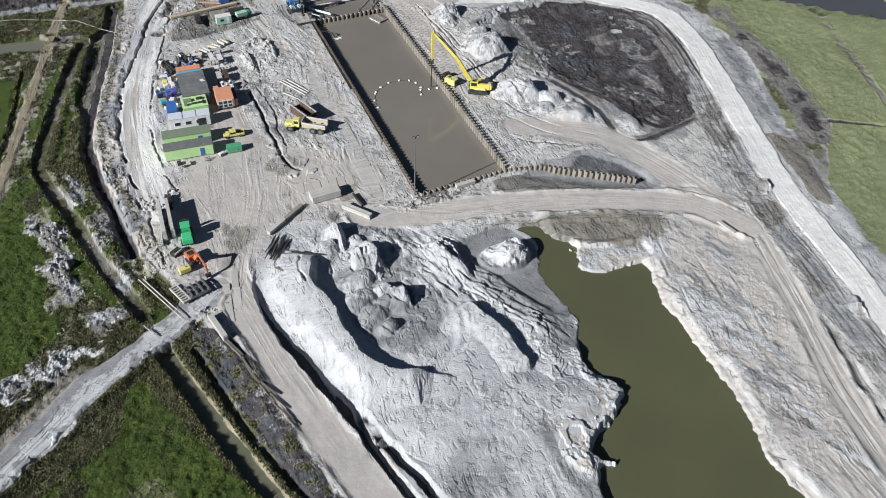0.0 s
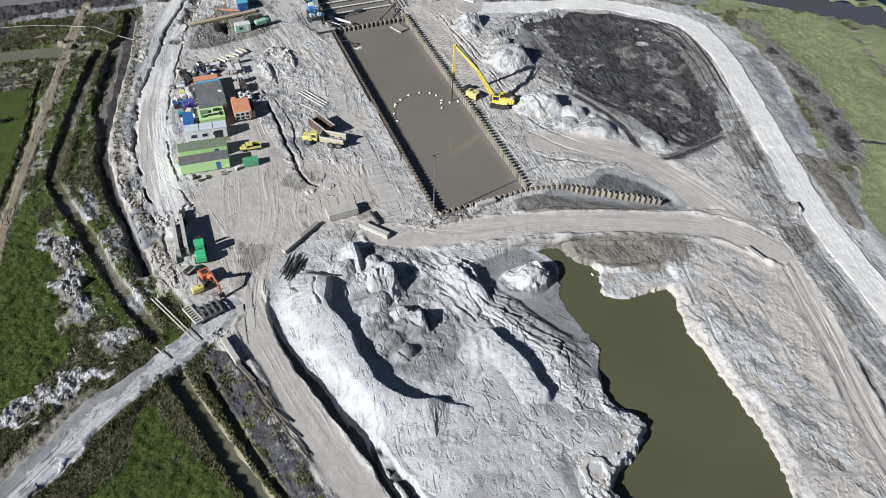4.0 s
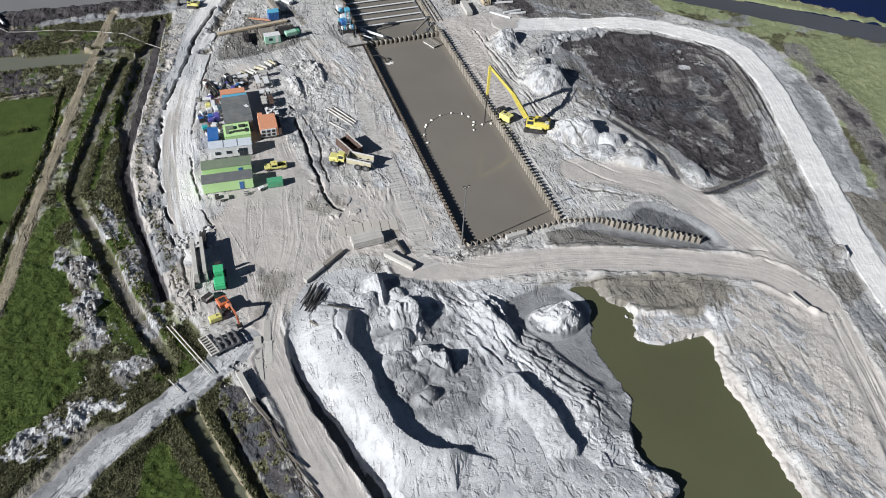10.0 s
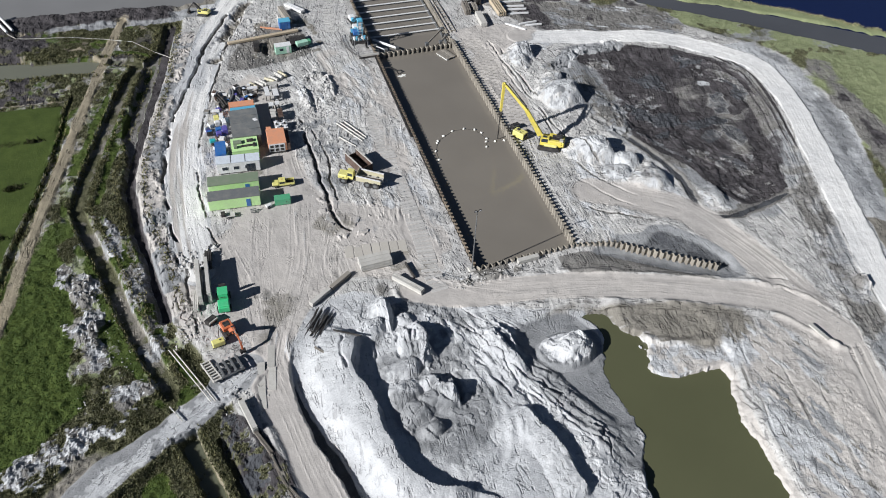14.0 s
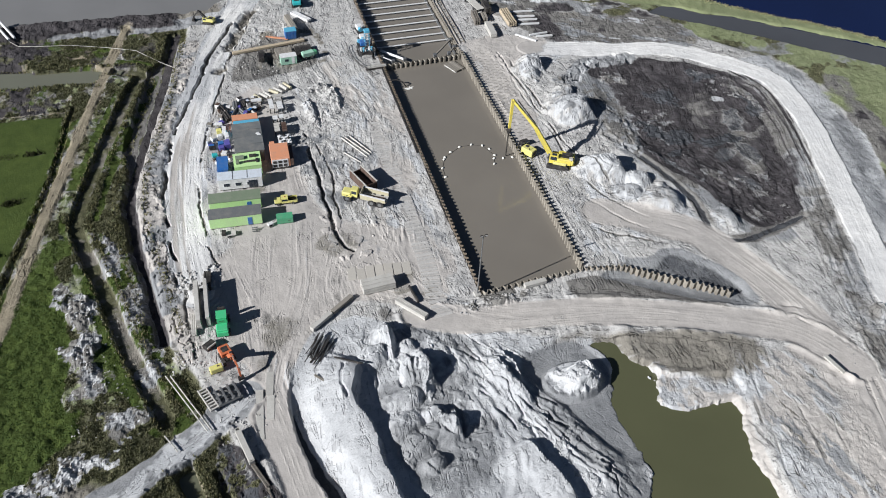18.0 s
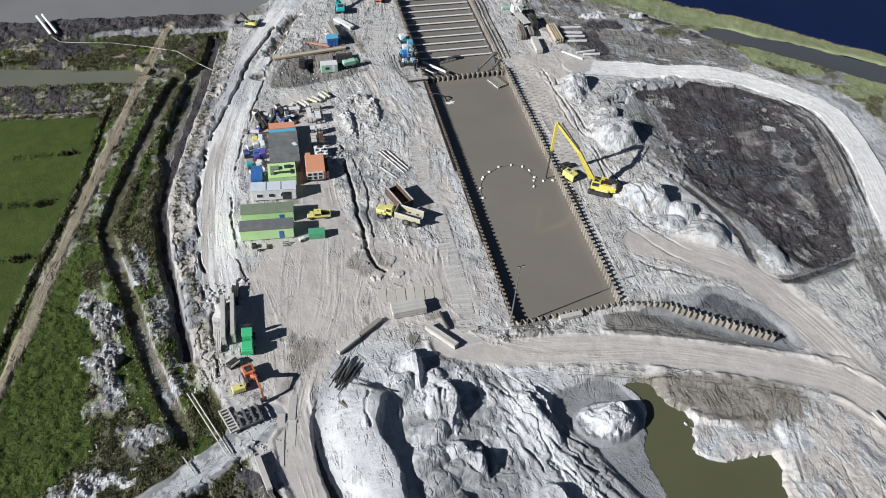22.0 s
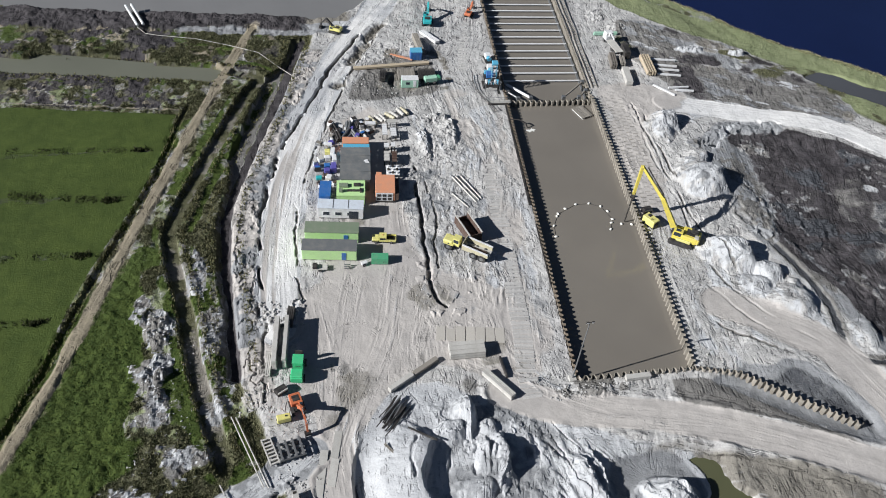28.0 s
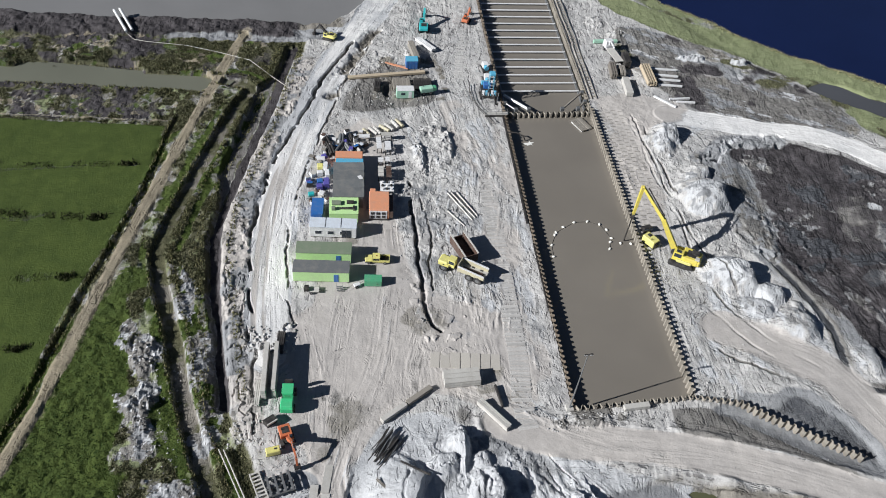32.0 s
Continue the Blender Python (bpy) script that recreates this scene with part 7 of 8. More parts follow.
# green handler beside the beam stack
gm_ = thing("telescopic_handler", "bright green wheeled handler standing by stacked beams", "handler")
part("chassis", box(B(), 0, 0, 0.7, 5.4, 1.8, 0.6, bevel=0.08), green_paint, gm_)
part("engine_cover", box(B(), -1.7, 0, 1.3, 1.9, 2.2, 1.3, bevel=0.15), green_paint, gm_)
part("rear_weight", box(B(), -2.6, 0, 0.9, 0.5, 2.2, 1.3, bevel=0.1), green_paint, gm_)
cabp = part("cab", prism(B(), [(-1.0, 1.3), (0.9, 1.3), (0.8, 3.5), (-0.9, 3.5)], -0.4, 1.5), green_paint, gm_)
part("roof", box(B(), 0.55, -0.05, 3.5, 2.1, 2.0, 0.14, bevel=0.05), green_paint, cabp)
part("windscreen", box(B(), 1.53, 0, 2.2, 0.05, 1.6, 1.1), glass, cabp)
for s in (-1, 1):
    part("side_window", box(B(), 0.5, s * 0.95, 2.2, 1.5, 0.06, 1.0), glass, cabp)
    part("fork", box(B(), 3.5, s * 0.5, 0.4, 1.6, 0.14, 0.08), dark_steel, gm_)
    for wx in (-1.7, 1.8):
        wheel(gm_, wx, s * 1.1, 0.75, 0.55)
part("mast", box(B(), 2.6, 0, 0.4, 0.3, 1.4, 2.9), dark_steel, gm_)
part("seat_well", box(B(), -0.2, 0, 2.62, 0.5, 0.9, 0.1), black, gm_)
place(gm_, -51.2, 7.3, 82, 0.02)

# ---- stacked beams, slabs, frames ----
def stack(x, y, turn, long, wide, rows, per, mat, label, high=0.5, gap=0.06, name="beam_stack", piece="beam", bearer=True, group="stacks of beams and slabs"):
    s = thing(name, label, "stack", group)
    z0 = 0.15 if bearer else 0.0
    if bearer:
        for k in (-0.35, 0.35):
            part("bearer", box(B(), k * long, 0, 0, 0.2, wide, 0.15), timber, s)
    w = wide / per
    me = mesh_of(piece, box(B(), 0, 0, 0, long, w - gap, high - 0.03, bevel=0.02), mat)
    for r in range(rows):
        for k in range(per):
            o = new(piece, me)
            o.parent = s
            o.matrix_basis = pose(random.uniform(-0.12, 0.12), -wide / 2 + (k + 0.5) * w, z0 + r * high, 0, 0, random.uniform(-0.4, 0.4))
    return place(s, x, y, turn)


stack(-54.9, 13.4, 84, 10.6, 0.9, 5, 1, concrete, "tall narrow stack of pale concrete beams", 0.6)
stack(-53.1, 13.6, 84, 10.4, 0.8, 5, 1, concrete, "tall narrow stack of pale concrete beams", 0.6)
stack(-52.0, 20.2, 80, 4.6, 1.4, 3, 4, dark_steel, "bundle of dark steel sheet piles", 0.35)
stack(-56.4, 9.4, 82, 5.0, 1.0, 2, 3, concrete, "low stack of pale posts", 0.3)
stack(-19.6, 8.0, -1, 6.8, 3.0, 4, 3, concrete, "stack of pale weathered boards on bare ground", 0.42, 0.05)
stack(-33.0, 2.4, 31, 5.4, 1.0, 2, 1, concrete, "long pale concrete beam lying on the ground", 0.45)
stack(-27.8, 5.6, 31, 5.6, 1.0, 2, 1, timber, "long grey-buff timber baulk lying on the ground", 0.45)
stack(-15.2, -0.2, -56, 7.4, 1.3, 2, 2, concrete, "pair of pale concrete beams beside the bank", 0.55)
stack(-13.4, 3.6, -86, 4.8, 0.4, 2, 1, dark_steel, "dark steel rail lying on the ground", 0.35)
bars = thing("bar_bundle", "loose bundle of black steel bars on the heap's end", "steel bars")
for k in range(20):
    part("bar", box(B(), random.uniform(-0.9, 0.9), -1.6 + 0.165 * k, 0.05 + random.uniform(0, 0.55), random.uniform(4.5, 7.4), random.uniform(0.1, 0.24), 0.2, (0, random.uniform(-3, 3), random.uniform(-9, 9))), dark_steel if k % 4 else grey_steel, bars)
place(bars, -35.2, -4.2, 50)
stack(-36.8, -11.2, -55, 2.8, 0.5, 1, 2, timber, "two short planks half buried in sand", 0.2)
stack(-31.0, -9.4, -35, 5.6, 0.35, 1, 1, dark_steel, "single dark pipe lying on the sand", 0.3)
stack(11.4, -1.9, 1, 4.9, 1.1, 1, 1, concrete, "single pale concrete block on the end wall", 0.9)
stack(57.4, -40.0, -80, 4.6, 0.9, 1, 1, concrete, "pale plank lying beside the haul track", 0.35)
for k, (x, y, t_, l) in enumerate(((-11.0, 54.2, -67, 10.2), (-10.2, 54.4, -66, 9.6), (-9.2, 54.8, -68, 8.8), (-12.6, 50.4, -60, 6.0))):
    pole_ = thing("pole", "long pale sandy pole lying on churned ground", "pole", "poles on the ground")
    part("shaft", rod(B(), (-l / 2, 0, 0.22), (l / 2, 0, 0.2), 0.2, 8, 0.15), concrete, pole_)
    part("end_collar", rod(B(), (-l / 2, 0, 0.22), (-l / 2 + 0.3, 0, 0.22), 0.24, 8), grey_steel, pole_)
    place(pole_, x, y, t_)
trough = thing("drain_trough", "long pale concrete trough beside the south track", "trough")
part("side", box(B(), 0, 0.4, 0, 7.4, 0.14, 1.3), concrete, trough)
part("side", box(B(), 0, -0.4, 0, 7.4, 0.14, 1.3), concrete, trough)
part("base", box(B(), 0, 0, 0.05, 7.4, 0.7, 0.16), concrete, trough)
part("lid", box(B(), 0.2, 0, 1.3, 6.6, 0.95, 0.08), concrete, trough, "pale lid")
part("end", box(B(), 3.66, 0, 0, 0.12, 0.7, 1.3), concrete, trough)
part("end", box(B(), -3.66, 0, 0, 0.12, 0.7, 1.3), concrete, trough)
place(trough, -52.5, -20.4, -81)
stack(-51.2, -26.4, -72, 5.6, 0.7, 2, 2, old_timber, "old dark timbers lying along the track edge", 0.3, group="timbers along the track")
for k in range(26):
    u = k / 25
    x, y = -51.2 + 4.6 * u + random.uniform(-0.5, 0.4), -27.5 - 20 * u + random.uniform(-0.8, 0.8)
    l = random.uniform(1.4, 4.6)
    bit = thing("loose_timber", "weathered loose timber lying along the track edge", "timber", "timbers along the track")
    part("plank", box(B(), 0, 0, 0.02, l, random.uniform(0.16, 0.4), random.uniform(0.12, 0.26), bevel=0.02), old_timber if k % 3 else timber, bit)
    place(bit, x, y, -76 + random.uniform(-9, 9))
for x, y, t in ((-48.2, -11.8, 79), (-49.2, -17.0, 80), (-46.6, -13.6, 77), (-45.6, -8.4, 76)):
    pl = solid("road_plate", box(B(), 0, 0, 0, 5.2, 1.35, 0.06, bevel=0.01), concrete, "flat dusty steel road plate on the track", "road plate", "road plates")
    place(pl, x, y, t, height(x, y) + 0.03)
for k in range(7):
    x, y = -23.6 + 1.9 * k, 13.3 - 0.34 * k
    pl = solid("road_plate", box(B(), 0, 0, 0, 1.75, 3.6, 0.06, bevel=0.01), paint("dusty_panel", (0.47, 0.445, 0.40), 0.9, dirt=0.5, dirt_colour=(0.48, 0.46, 0.43), vary=0.12), "buff timber road panel beside the board stack", "road plate", "buff panels on the yard")
    place(pl, x, y, -10 + random.uniform(-1.5, 1.5), height(x, y) + 0.02)
frame_a = thing("ladder_frame", "pale ladder-like concrete frame leaning on the ground", "frame")
for s in (-1, 1):
    part("rail", box(B(), 0, s * 0.75, 0.3, 5.4, 0.18, 0.5), concrete, frame_a)
for k in range(8):
    part("rung", box(B(), -2.45 + 0.7 * k, 0, 0.45, 0.3, 1.4, 0.3), concrete, frame_a)
for k in (-2, 2):
    part("bearer", box(B(), k, 0, 0, 0.3, 1.8, 0.3), timber, frame_a)
place(frame_a, -56.7, -8.5, -73)
frame_b = thing("steel_grillage", "heavy steel grillage of crossed beams with dark gaps", "grillage")
for k in range(3):
    part("main_beam", box(B(), 0, -1.4 + 1.4 * k, 0.5, 4.4, 0.4, 0.6), grey_steel, frame_b)
for k in range(4):
    part("cross_beam", box(B(), -1.8 + 1.2 * k, 0, 1.1, 0.35, 3.6, 0.35), grey_steel, frame_b)
for a in (-2, 2):
    for b in (-1.4, 1.4):
        part("foot", box(B(), a, b, 0, 0.4, 0.4, 0.5), dark_steel, frame_b)
place(frame_b, -53.3, -8.6, 12)
tank = thing("fuel_tank", "yellow fuel tank on skids beside the excavator", "fuel tank")
part("shell", box(B(), 0, 0, 0.2, 2.4, 1.2, 1.2, bevel=0.12), lemon, tank)
part("filler_cap", rod(B(), (0.4, 0, 1.4), (0.4, 0, 1.55), 0.15, 8), dark_steel, tank)
for s in (-0.45, 0.45):
    part("skid", box(B(), 0, s, 0, 2.6, 0.15, 0.2), dark_steel, tank)
place(tank, -54.2, -2.6, 8)
pack = thing("power_pack", "bright yellow hydraulic power pack beside the piled bank", "power pack")
part("housing", box(B(), 0, 0, 0.25, 3.3, 2.0, 1.7, bevel=0.1), lemon, pack)
part("louvre_panel", box(B(), 1.62, 0, 0.5, 0.1, 1.6, 1.2), dark_steel, pack)
part("roof_vent", box(B(), -0.7, 0.2, 1.95, 0.8, 0.8, 0.14, bevel=0.03), dark_steel, pack)
part("exhaust", rod(B(), (0.5, -0.6, 1.9), (0.5, -0.6, 2.5), 0.09, 8), dark_steel, pack)
for s in (-0.8, 0.8):
    part("skid", box(B(), 0, s, 0, 3.5, 0.2, 0.25), dark_steel, pack)
place(pack, 29.0, 38.6, -62)
box_a = thing("excavator_bucket", "spare dark excavator bucket lying open on the ground", "bucket")
part("shell", prism(B(), [(-0.7, 0), (0.6, 0), (0.9, 0.5), (0.5, 1.2), (-0.8, 1.3)], -1.0, 1.0), dark_steel, box_a)
part("lip", box(B(), 0, -0.85, 0.95, 2.0, 0.2, 0.35), concrete, box_a)
place(box_a, -54.5, 3.5, 30)
box_b = copy_thing(box_a, pose(29.6, 42.6, height(29.6, 42.6), 0, 0, 10))
tagged(box_b, "dark steel bucket lying near the long-reach excavator")
gs = thing("skip_container", "open green waste skip in front of the cabins", "skip")
part("floor", box(B(), 0, 0, 0.2, 3.2, 1.6, 0.1), skip_green, gs)
for s in (-1, 1):
    part("side", taper(B(), (-1.7, s * 0.9, 0.95), (1.7, s * 0.9, 0.95), 0.1, 1.4, 0.1, 1.4), skip_green, gs)
    part("end", box(B(), s * 1.72, 0, 0.3, 0.1, 1.8, 1.35), skip_green, gs)
    part("lifting_lug", rod(B(), (0.8, s * 0.95, 1.0), (0.8, s * 1.1, 1.0), 0.08, 8), dark_steel, gs)
part("cover", box(B(), 0, 0, 1.66, 3.5, 1.86, 0.06), skip_green, gs)
place(gs, -33.0, 33.4, -7, 0.02)
tr = thing("flat_trailer", "small flat grey trailer parked by the cabins", "trailer")
part("bed", box(B(), 0, 0, 0.6, 3.0, 1.4, 0.15), concrete, tr)
part("drawbar", beam(B(), (1.5, 0, 0.55), (2.5, 0, 0.4), 0.1, 0.1), dark_steel, tr)
part("box", box(B(), -1.0, 0, 0.75, 0.9, 1.3, 0.6), dark_steel, tr)
for s in (-1, 1):
    wheel(tr, 0, s * 0.75, 0.33, 0.2)
place(tr, -45.4, 32.6, -6, 0.02)
jn = thing("hand_cart", "white and blue hand cart with hoses", "cart")
part("tub", box(B(), 0, 0, 0.35, 1.3, 0.8, 0.5, bevel=0.05), white, jn)
part("handle", beam(B(), (0.6, 0, 0.8), (1.4, 0, 1.1), 0.06, 0.06), grey_steel, jn)
wheel(jn, -0.2, 0.45, 0.35, 0.12)
wheel(jn, -0.2, -0.45, 0.35, 0.12)
place(jn, -36.3, 32.9, 20, 0.02)

# light mast at the basin's corner
mast = thing("light_mast", "tall slim grey light mast with floodlights at the basin corner", "light mast")
part("pole", rod(B(), (0, 0, 0.3), (0, 0, 16.6), 0.16, 10, 0.09), grey_steel, mast)
part("footing", box(B(), 0, 0, -0.3, 1.4, 1.4, 0.65, bevel=0.05), concrete, mast)
part("crossarm", box(B(), 0, 0, 16.5, 1.3, 0.1, 0.1), grey_steel, mast)
for s in (-0.5, 0.5):
    lamp = part("floodlight", box(B(), s, -0.15, 16.55, 0.55, 0.3, 0.45, (20, 0, 0), 0.04), dark_steel, mast)
    part("lens", box(B(), s, -0.32, 16.6, 0.45, 0.04, 0.34, (20, 0, 0)), white, lamp)
place(mast, -0.9, -0.3, 0, 0.0)

# floats round the digging place
bm = B()
bmesh.ops.create_uvsphere(bm, u_segments=10, v_segments=6, radius=0.3, matrix=Matrix.Diagonal((1.35, 0.9, 0.8, 1)))
float_mesh = mesh_of("float_body", bm, foam)
for k, (x, y) in enumerate([(6.4, 35.2), (6.9, 38.6), (8.4, 41.6), (8.9, 42.3), (11.0, 43.8), (13.9, 45.0), (17.1, 45.0), (19.6, 43.8), (20.7, 42.0), (21.0, 39.3), (20.4, 38.2), (19.6, 36.2), (22.6, 37.6), (24.9, 37.2)]):
    fl = tagged(new("float", float_mesh), "white foam float on the muddy water", "float", "ring of floats")
    fl.matrix_basis = pose(x + 0.5, y + 2.7, -1.2, 0, 0, k * 37)
bm = B()
ring = [(6.4, 35.2), (6.9, 38.6), (8.9, 42.3), (13.9, 45.0), (17.1, 45.0), (19.6, 43.8), (21.0, 39.3), (19.6, 36.2)]
for a, b in zip(ring[:-1], ring[1:]):
    rod(bm, (a[0] + 0.5, a[1] + 2.7, -1.27), (b[0] + 0.5, b[1] + 2.7, -1.27), 0.05, 5)
solid("float_rope", bm, dark_steel, "thin dark rope joining the white floats", "rope")

# pumping gear at the cross wall
rig = thing("pump_platform", "steel pump platform with blue and white gear at the lock wall", "pump platform")
for x in (-1.9, 1.9):
    for y in (-2.6, 0, 2.6):
        part("post", box(B(), x, y, 0, 0.18, 0.18, 2.4), grey_steel, rig)
part("deck", box(B(), 0, 0, 2.4, 4.2, 5.6, 0.14), dark_steel, rig)
part("engine", box(B(), -0.5, 1.2, 2.54, 1.8, 1.6, 1.2, bevel=0.06), blue_paint, rig)
part("control_cabinet", box(B(), 1.2, 1.6, 2.54, 1.0, 0.8, 1.5, bevel=0.04), white, rig)
part("water_tank", box(B(), -1.0, 2.6, 2.54, 1.6, 0.9, 0.9, bevel=0.06), sky_blue, rig)
for k in range(6):
    part("hose", rod(B(), (-1.8 + 0.6 * k, -0.4, 2.6), (-1.7 + 0.6 * k, -2.6, 2.7 - 0.2 * (k % 2)), 0.1, 6), sky_blue if k % 2 else white, rig)
for y in (-2.75, 2.75):
    part("guard_rail", box(B(), 0, y, 3.5, 4.2, 0.06, 0.06), white, rig)
    for x in (-2, -0.7, 0.7, 2):
        part("rail_post", box(B(), x, y, 2.5, 0.06, 0.06, 1.05), white, rig)
# thin dark sheet on the ground under the deck
part("pit_floor", box(B(), 0, -0.3, 0.05, 4.4, 6.0, 0.1), dark_steel, rig)
for a in (-0.6, 0.6):
    for b_ in (-0.6, 0.6):
        part("mast_leg", box(B(), 0.4 + a, 0.4 + b_, 2.5, 0.12, 0.12, 4.6), sky_blue, rig)
for k in range(5):
    for a in (-0.6, 0.6):
        part("mast_brace", beam(B(), (0.4 + a, -0.2, 2.9 + 0.85 * k), (0.4 + a, 1.0, 3.5 + 0.85 * k), 0.08, 0.08), sky_blue if k % 2 else white, rig)
        part("mast_rung", box(B(), 0.4, 0.4 + a, 3.1 + 0.85 * k, 1.3, 0.08, 0.08), white, rig)
part("pump_head", box(B(), 0.4, 0.4, 6.9, 1.5, 1.5, 0.7, bevel=0.08), sky_blue, rig)
for k in range(5):
    part("fuel_drum", rod(B(), (-1.7 + 0.75 * k, -1.7, 2.54), (-1.7 + 0.75 * k, -1.7, 3.4), 0.3, 10), (white, sky_blue, dark_steel)[k % 3], rig)
place(rig, 4.2, 93.6, -5, 0.0)
gen2 = thing("pump_unit", "blue and white pump unit with pipe fittings", "pump")
part("skid", box(B(), 0, 0, 0, 2.2, 3.6, 0.3), dark_steel, gen2)
part("engine", box(B(), 0, 0.6, 0.3, 1.5, 1.7, 1.3, bevel=0.08), white, gen2)
part("casing", rod(B(), (0, -1.2, 0.9), (0, -0.4, 0.9), 0.65, 12), sky_blue, gen2)
part("outlet", rod(B(), (0, -1.0, 1.4), (0.9, -1.0, 2.2), 0.2, 8), grey_steel, gen2)
place(gen2, 5.4, 100.6, -5)
copy_thing(gen2, pose(6.2, 106.4, height(6.2, 106.4), 0, 0, 4))
bm = B()
line = [(0.2, 99.2), (-0.3, 96), (-0.2, 92.5), (0.6, 88.6), (2.8, 82.9)]
fence = thing("safety_fence", "low dark safety fence bending round the pump platform", "fence")
for a, b in zip(line[:-1], line[1:]):
    part("rail", beam(B(), (*a, 0.95), (*b, 0.95), 0.08, 0.12), dark_steel, fence)
    part("rail", beam(B(), (*a, 0.5), (*b, 0.5), 0.08, 0.12), dark_steel, fence)
for a in line:
    part("post", box(B(), *a, -0.1, 0.12, 0.12, 1.15), dark_steel, fence)
walkway = thing("gangway", "grey steel gangway with a handrail at the cross wall", "gangway")
part("deck", box(B(), 0, 0, 0.5, 6.2, 1.1, 0.12), concrete, walkway)
for s in (-0.5, 0.5):
    part("handrail", box(B(), 0, s, 1.5, 6.2, 0.06, 0.06), grey_steel, walkway)
    for k in range(5):
        part("rail_post", box(B(), -3 + 1.5 * k, s, 0.6, 0.06, 0.06, 0.95), grey_steel, walkway)
    part("support", box(B(), 0, s, 0, 5.8, 0.14, 0.5), dark_steel, walkway)
place(walkway, 4.6, 86.2, -2, 0.0)
raft = thing("work_raft", "small timber work raft moored at the pile wall", "raft")
for k in range(5):
    part("plank", box(B(), -1.4 + 0.7 * k, 0, 0.35, 0.6, 4.8, 0.1), timber, raft)
for s in (-1.2, 1.2):
    part("pontoon", rod(B(), (s, -2.3, 0.1), (s, 2.3, 0.1), 0.32, 10), white, raft)
place(raft, R(82) - 3.2, 82.0, 20, -1.25)
pipe = thing("discharge_pipe", "bent dark discharge pipe spilling water into the basin", "pipe")
pts = [(L(77) - 0.8, 78.6, 0.5), (L(77) + 1.6, 78.2, 0.6), (L(77) + 3.2, 77.4, 0.1), (L(77) + 3.8, 77.0, -1.15)]
for a, b in zip(pts[:-1], pts[1:]):
    part("pipe", rod(B(), a, b, 0.16, 8), dark_steel, pipe)
bm = B()
ring_ = [bm.verts.new((L(77) + 4.6 + q * 1.5 * math.cos(k * 0.35), 76.0 + q * 0.9 * math.sin(k * 0.35), -1.285)) for k in range(18) for q in (random.uniform(0.35, 1.1),)]
bm.faces.new(ring_)
solid("foam_patch", bm, foam, "white foam where the pipe spills", "foam")
stack(L(70) - 1.3, 66, 85.4, 38, 0.5, 1, 1, dark_steel, "long dark hose pipe along the basin edge", 0.3, bearer=False)
stack(L(34) - 0.9, 32, 85.4, 18, 0.4, 1, 1, dark_steel, "long dark hose pipe along the basin edge", 0.25, bearer=False)

# ---- the far yard ----
stack(-21.0, 104.6, 3.5, 20.6, 1.1, 1, 1, new_timber, "very long buff timber baulk on trestles", 0.6)
stack(-17.6, 108.8, -28, 6.5, 0.7, 1, 1, salmon, "orange-brown plank leaning over timber", 0.3)
stack(-12.4, 113.4, -86, 9.0, 1.6, 3, 3, timber, "tall stack of old timbers", 0.5)
stack(-8.4, 118.2, -58, 7.0, 1.6, 2, 3, white, "stack of pale square posts", 0.4)
stack(-12.2, 99.6, 86, 4.6, 4.6, 2, 10, dark_steel, "row of dark steel sections standing close", 0.5)
stack(-17.6, 100.4, 88, 4.6, 4.6, 2, 8, timber, "row of old posts lying side by side", 0.4)
stack(-24.0, 100.0, 80, 4.0, 1.6, 3, 3, dark_steel, "dark steel offcuts in a low pile", 0.4)
c = thing("storage_container", "mint-green storage container at the north yard", "container", "storage containers")
part("body", box(B(), 0, 0, 0.1, 4.4, 2.2, 2.3, bevel=0.04), mint, c)
part("roof", box(B(), 0, 0, 2.4, 4.44, 2.24, 0.06), white, c)
part("window", box(B(), -0.6, -1.12, 1.1, 1.0, 0.05, 0.7), glass, c)
part("door", box(B(), 1.2, -1.12, 0.3, 0.8, 0.05, 1.9), white, c)
place(c, -17.4, 95.8, -3)
c = thing("storage_container", "bright blue storage container among timber", "container", "storage containers")
part("body", box(B(), 0, 0, 0.1, 3.2, 2.4, 2.4, bevel=0.04), blue_paint, c)
part("roof", box(B(), 0, 0, 2.5, 3.24, 2.44, 0.06), sky_blue, c)
for k in range(4):
    part("corrugation", box(B(), -1.2 + 0.8 * k, -1.22, 0.25, 0.4, 0.05, 2.1), blue_paint, c)
place(c, -13.8, 108.4, -3)
gm2 = thing("concrete_pump", "small mint-green pump machine on wheels", "machine")
part("body", box(B(), 0, 0, 0.6, 3.4, 1.6, 1.3, bevel=0.1), mint, gm2)
part("hopper", box(B(), 2.1, 0, 0.8, 1.0, 1.4, 1.0, bevel=0.1), skip_green, gm2)
part("exhaust", rod(B(), (-0.8, 0.4, 1.9), (-0.8, 0.4, 2.5), 0.08, 8), dark_steel, gm2)
for s in (-1, 1):
    wheel(gm2, -0.9, s * 0.8, 0.42, 0.25)
    wheel(gm2, 1.0, s * 0.8, 0.42, 0.25)
place(gm2, -11.8, 96.2, 8)
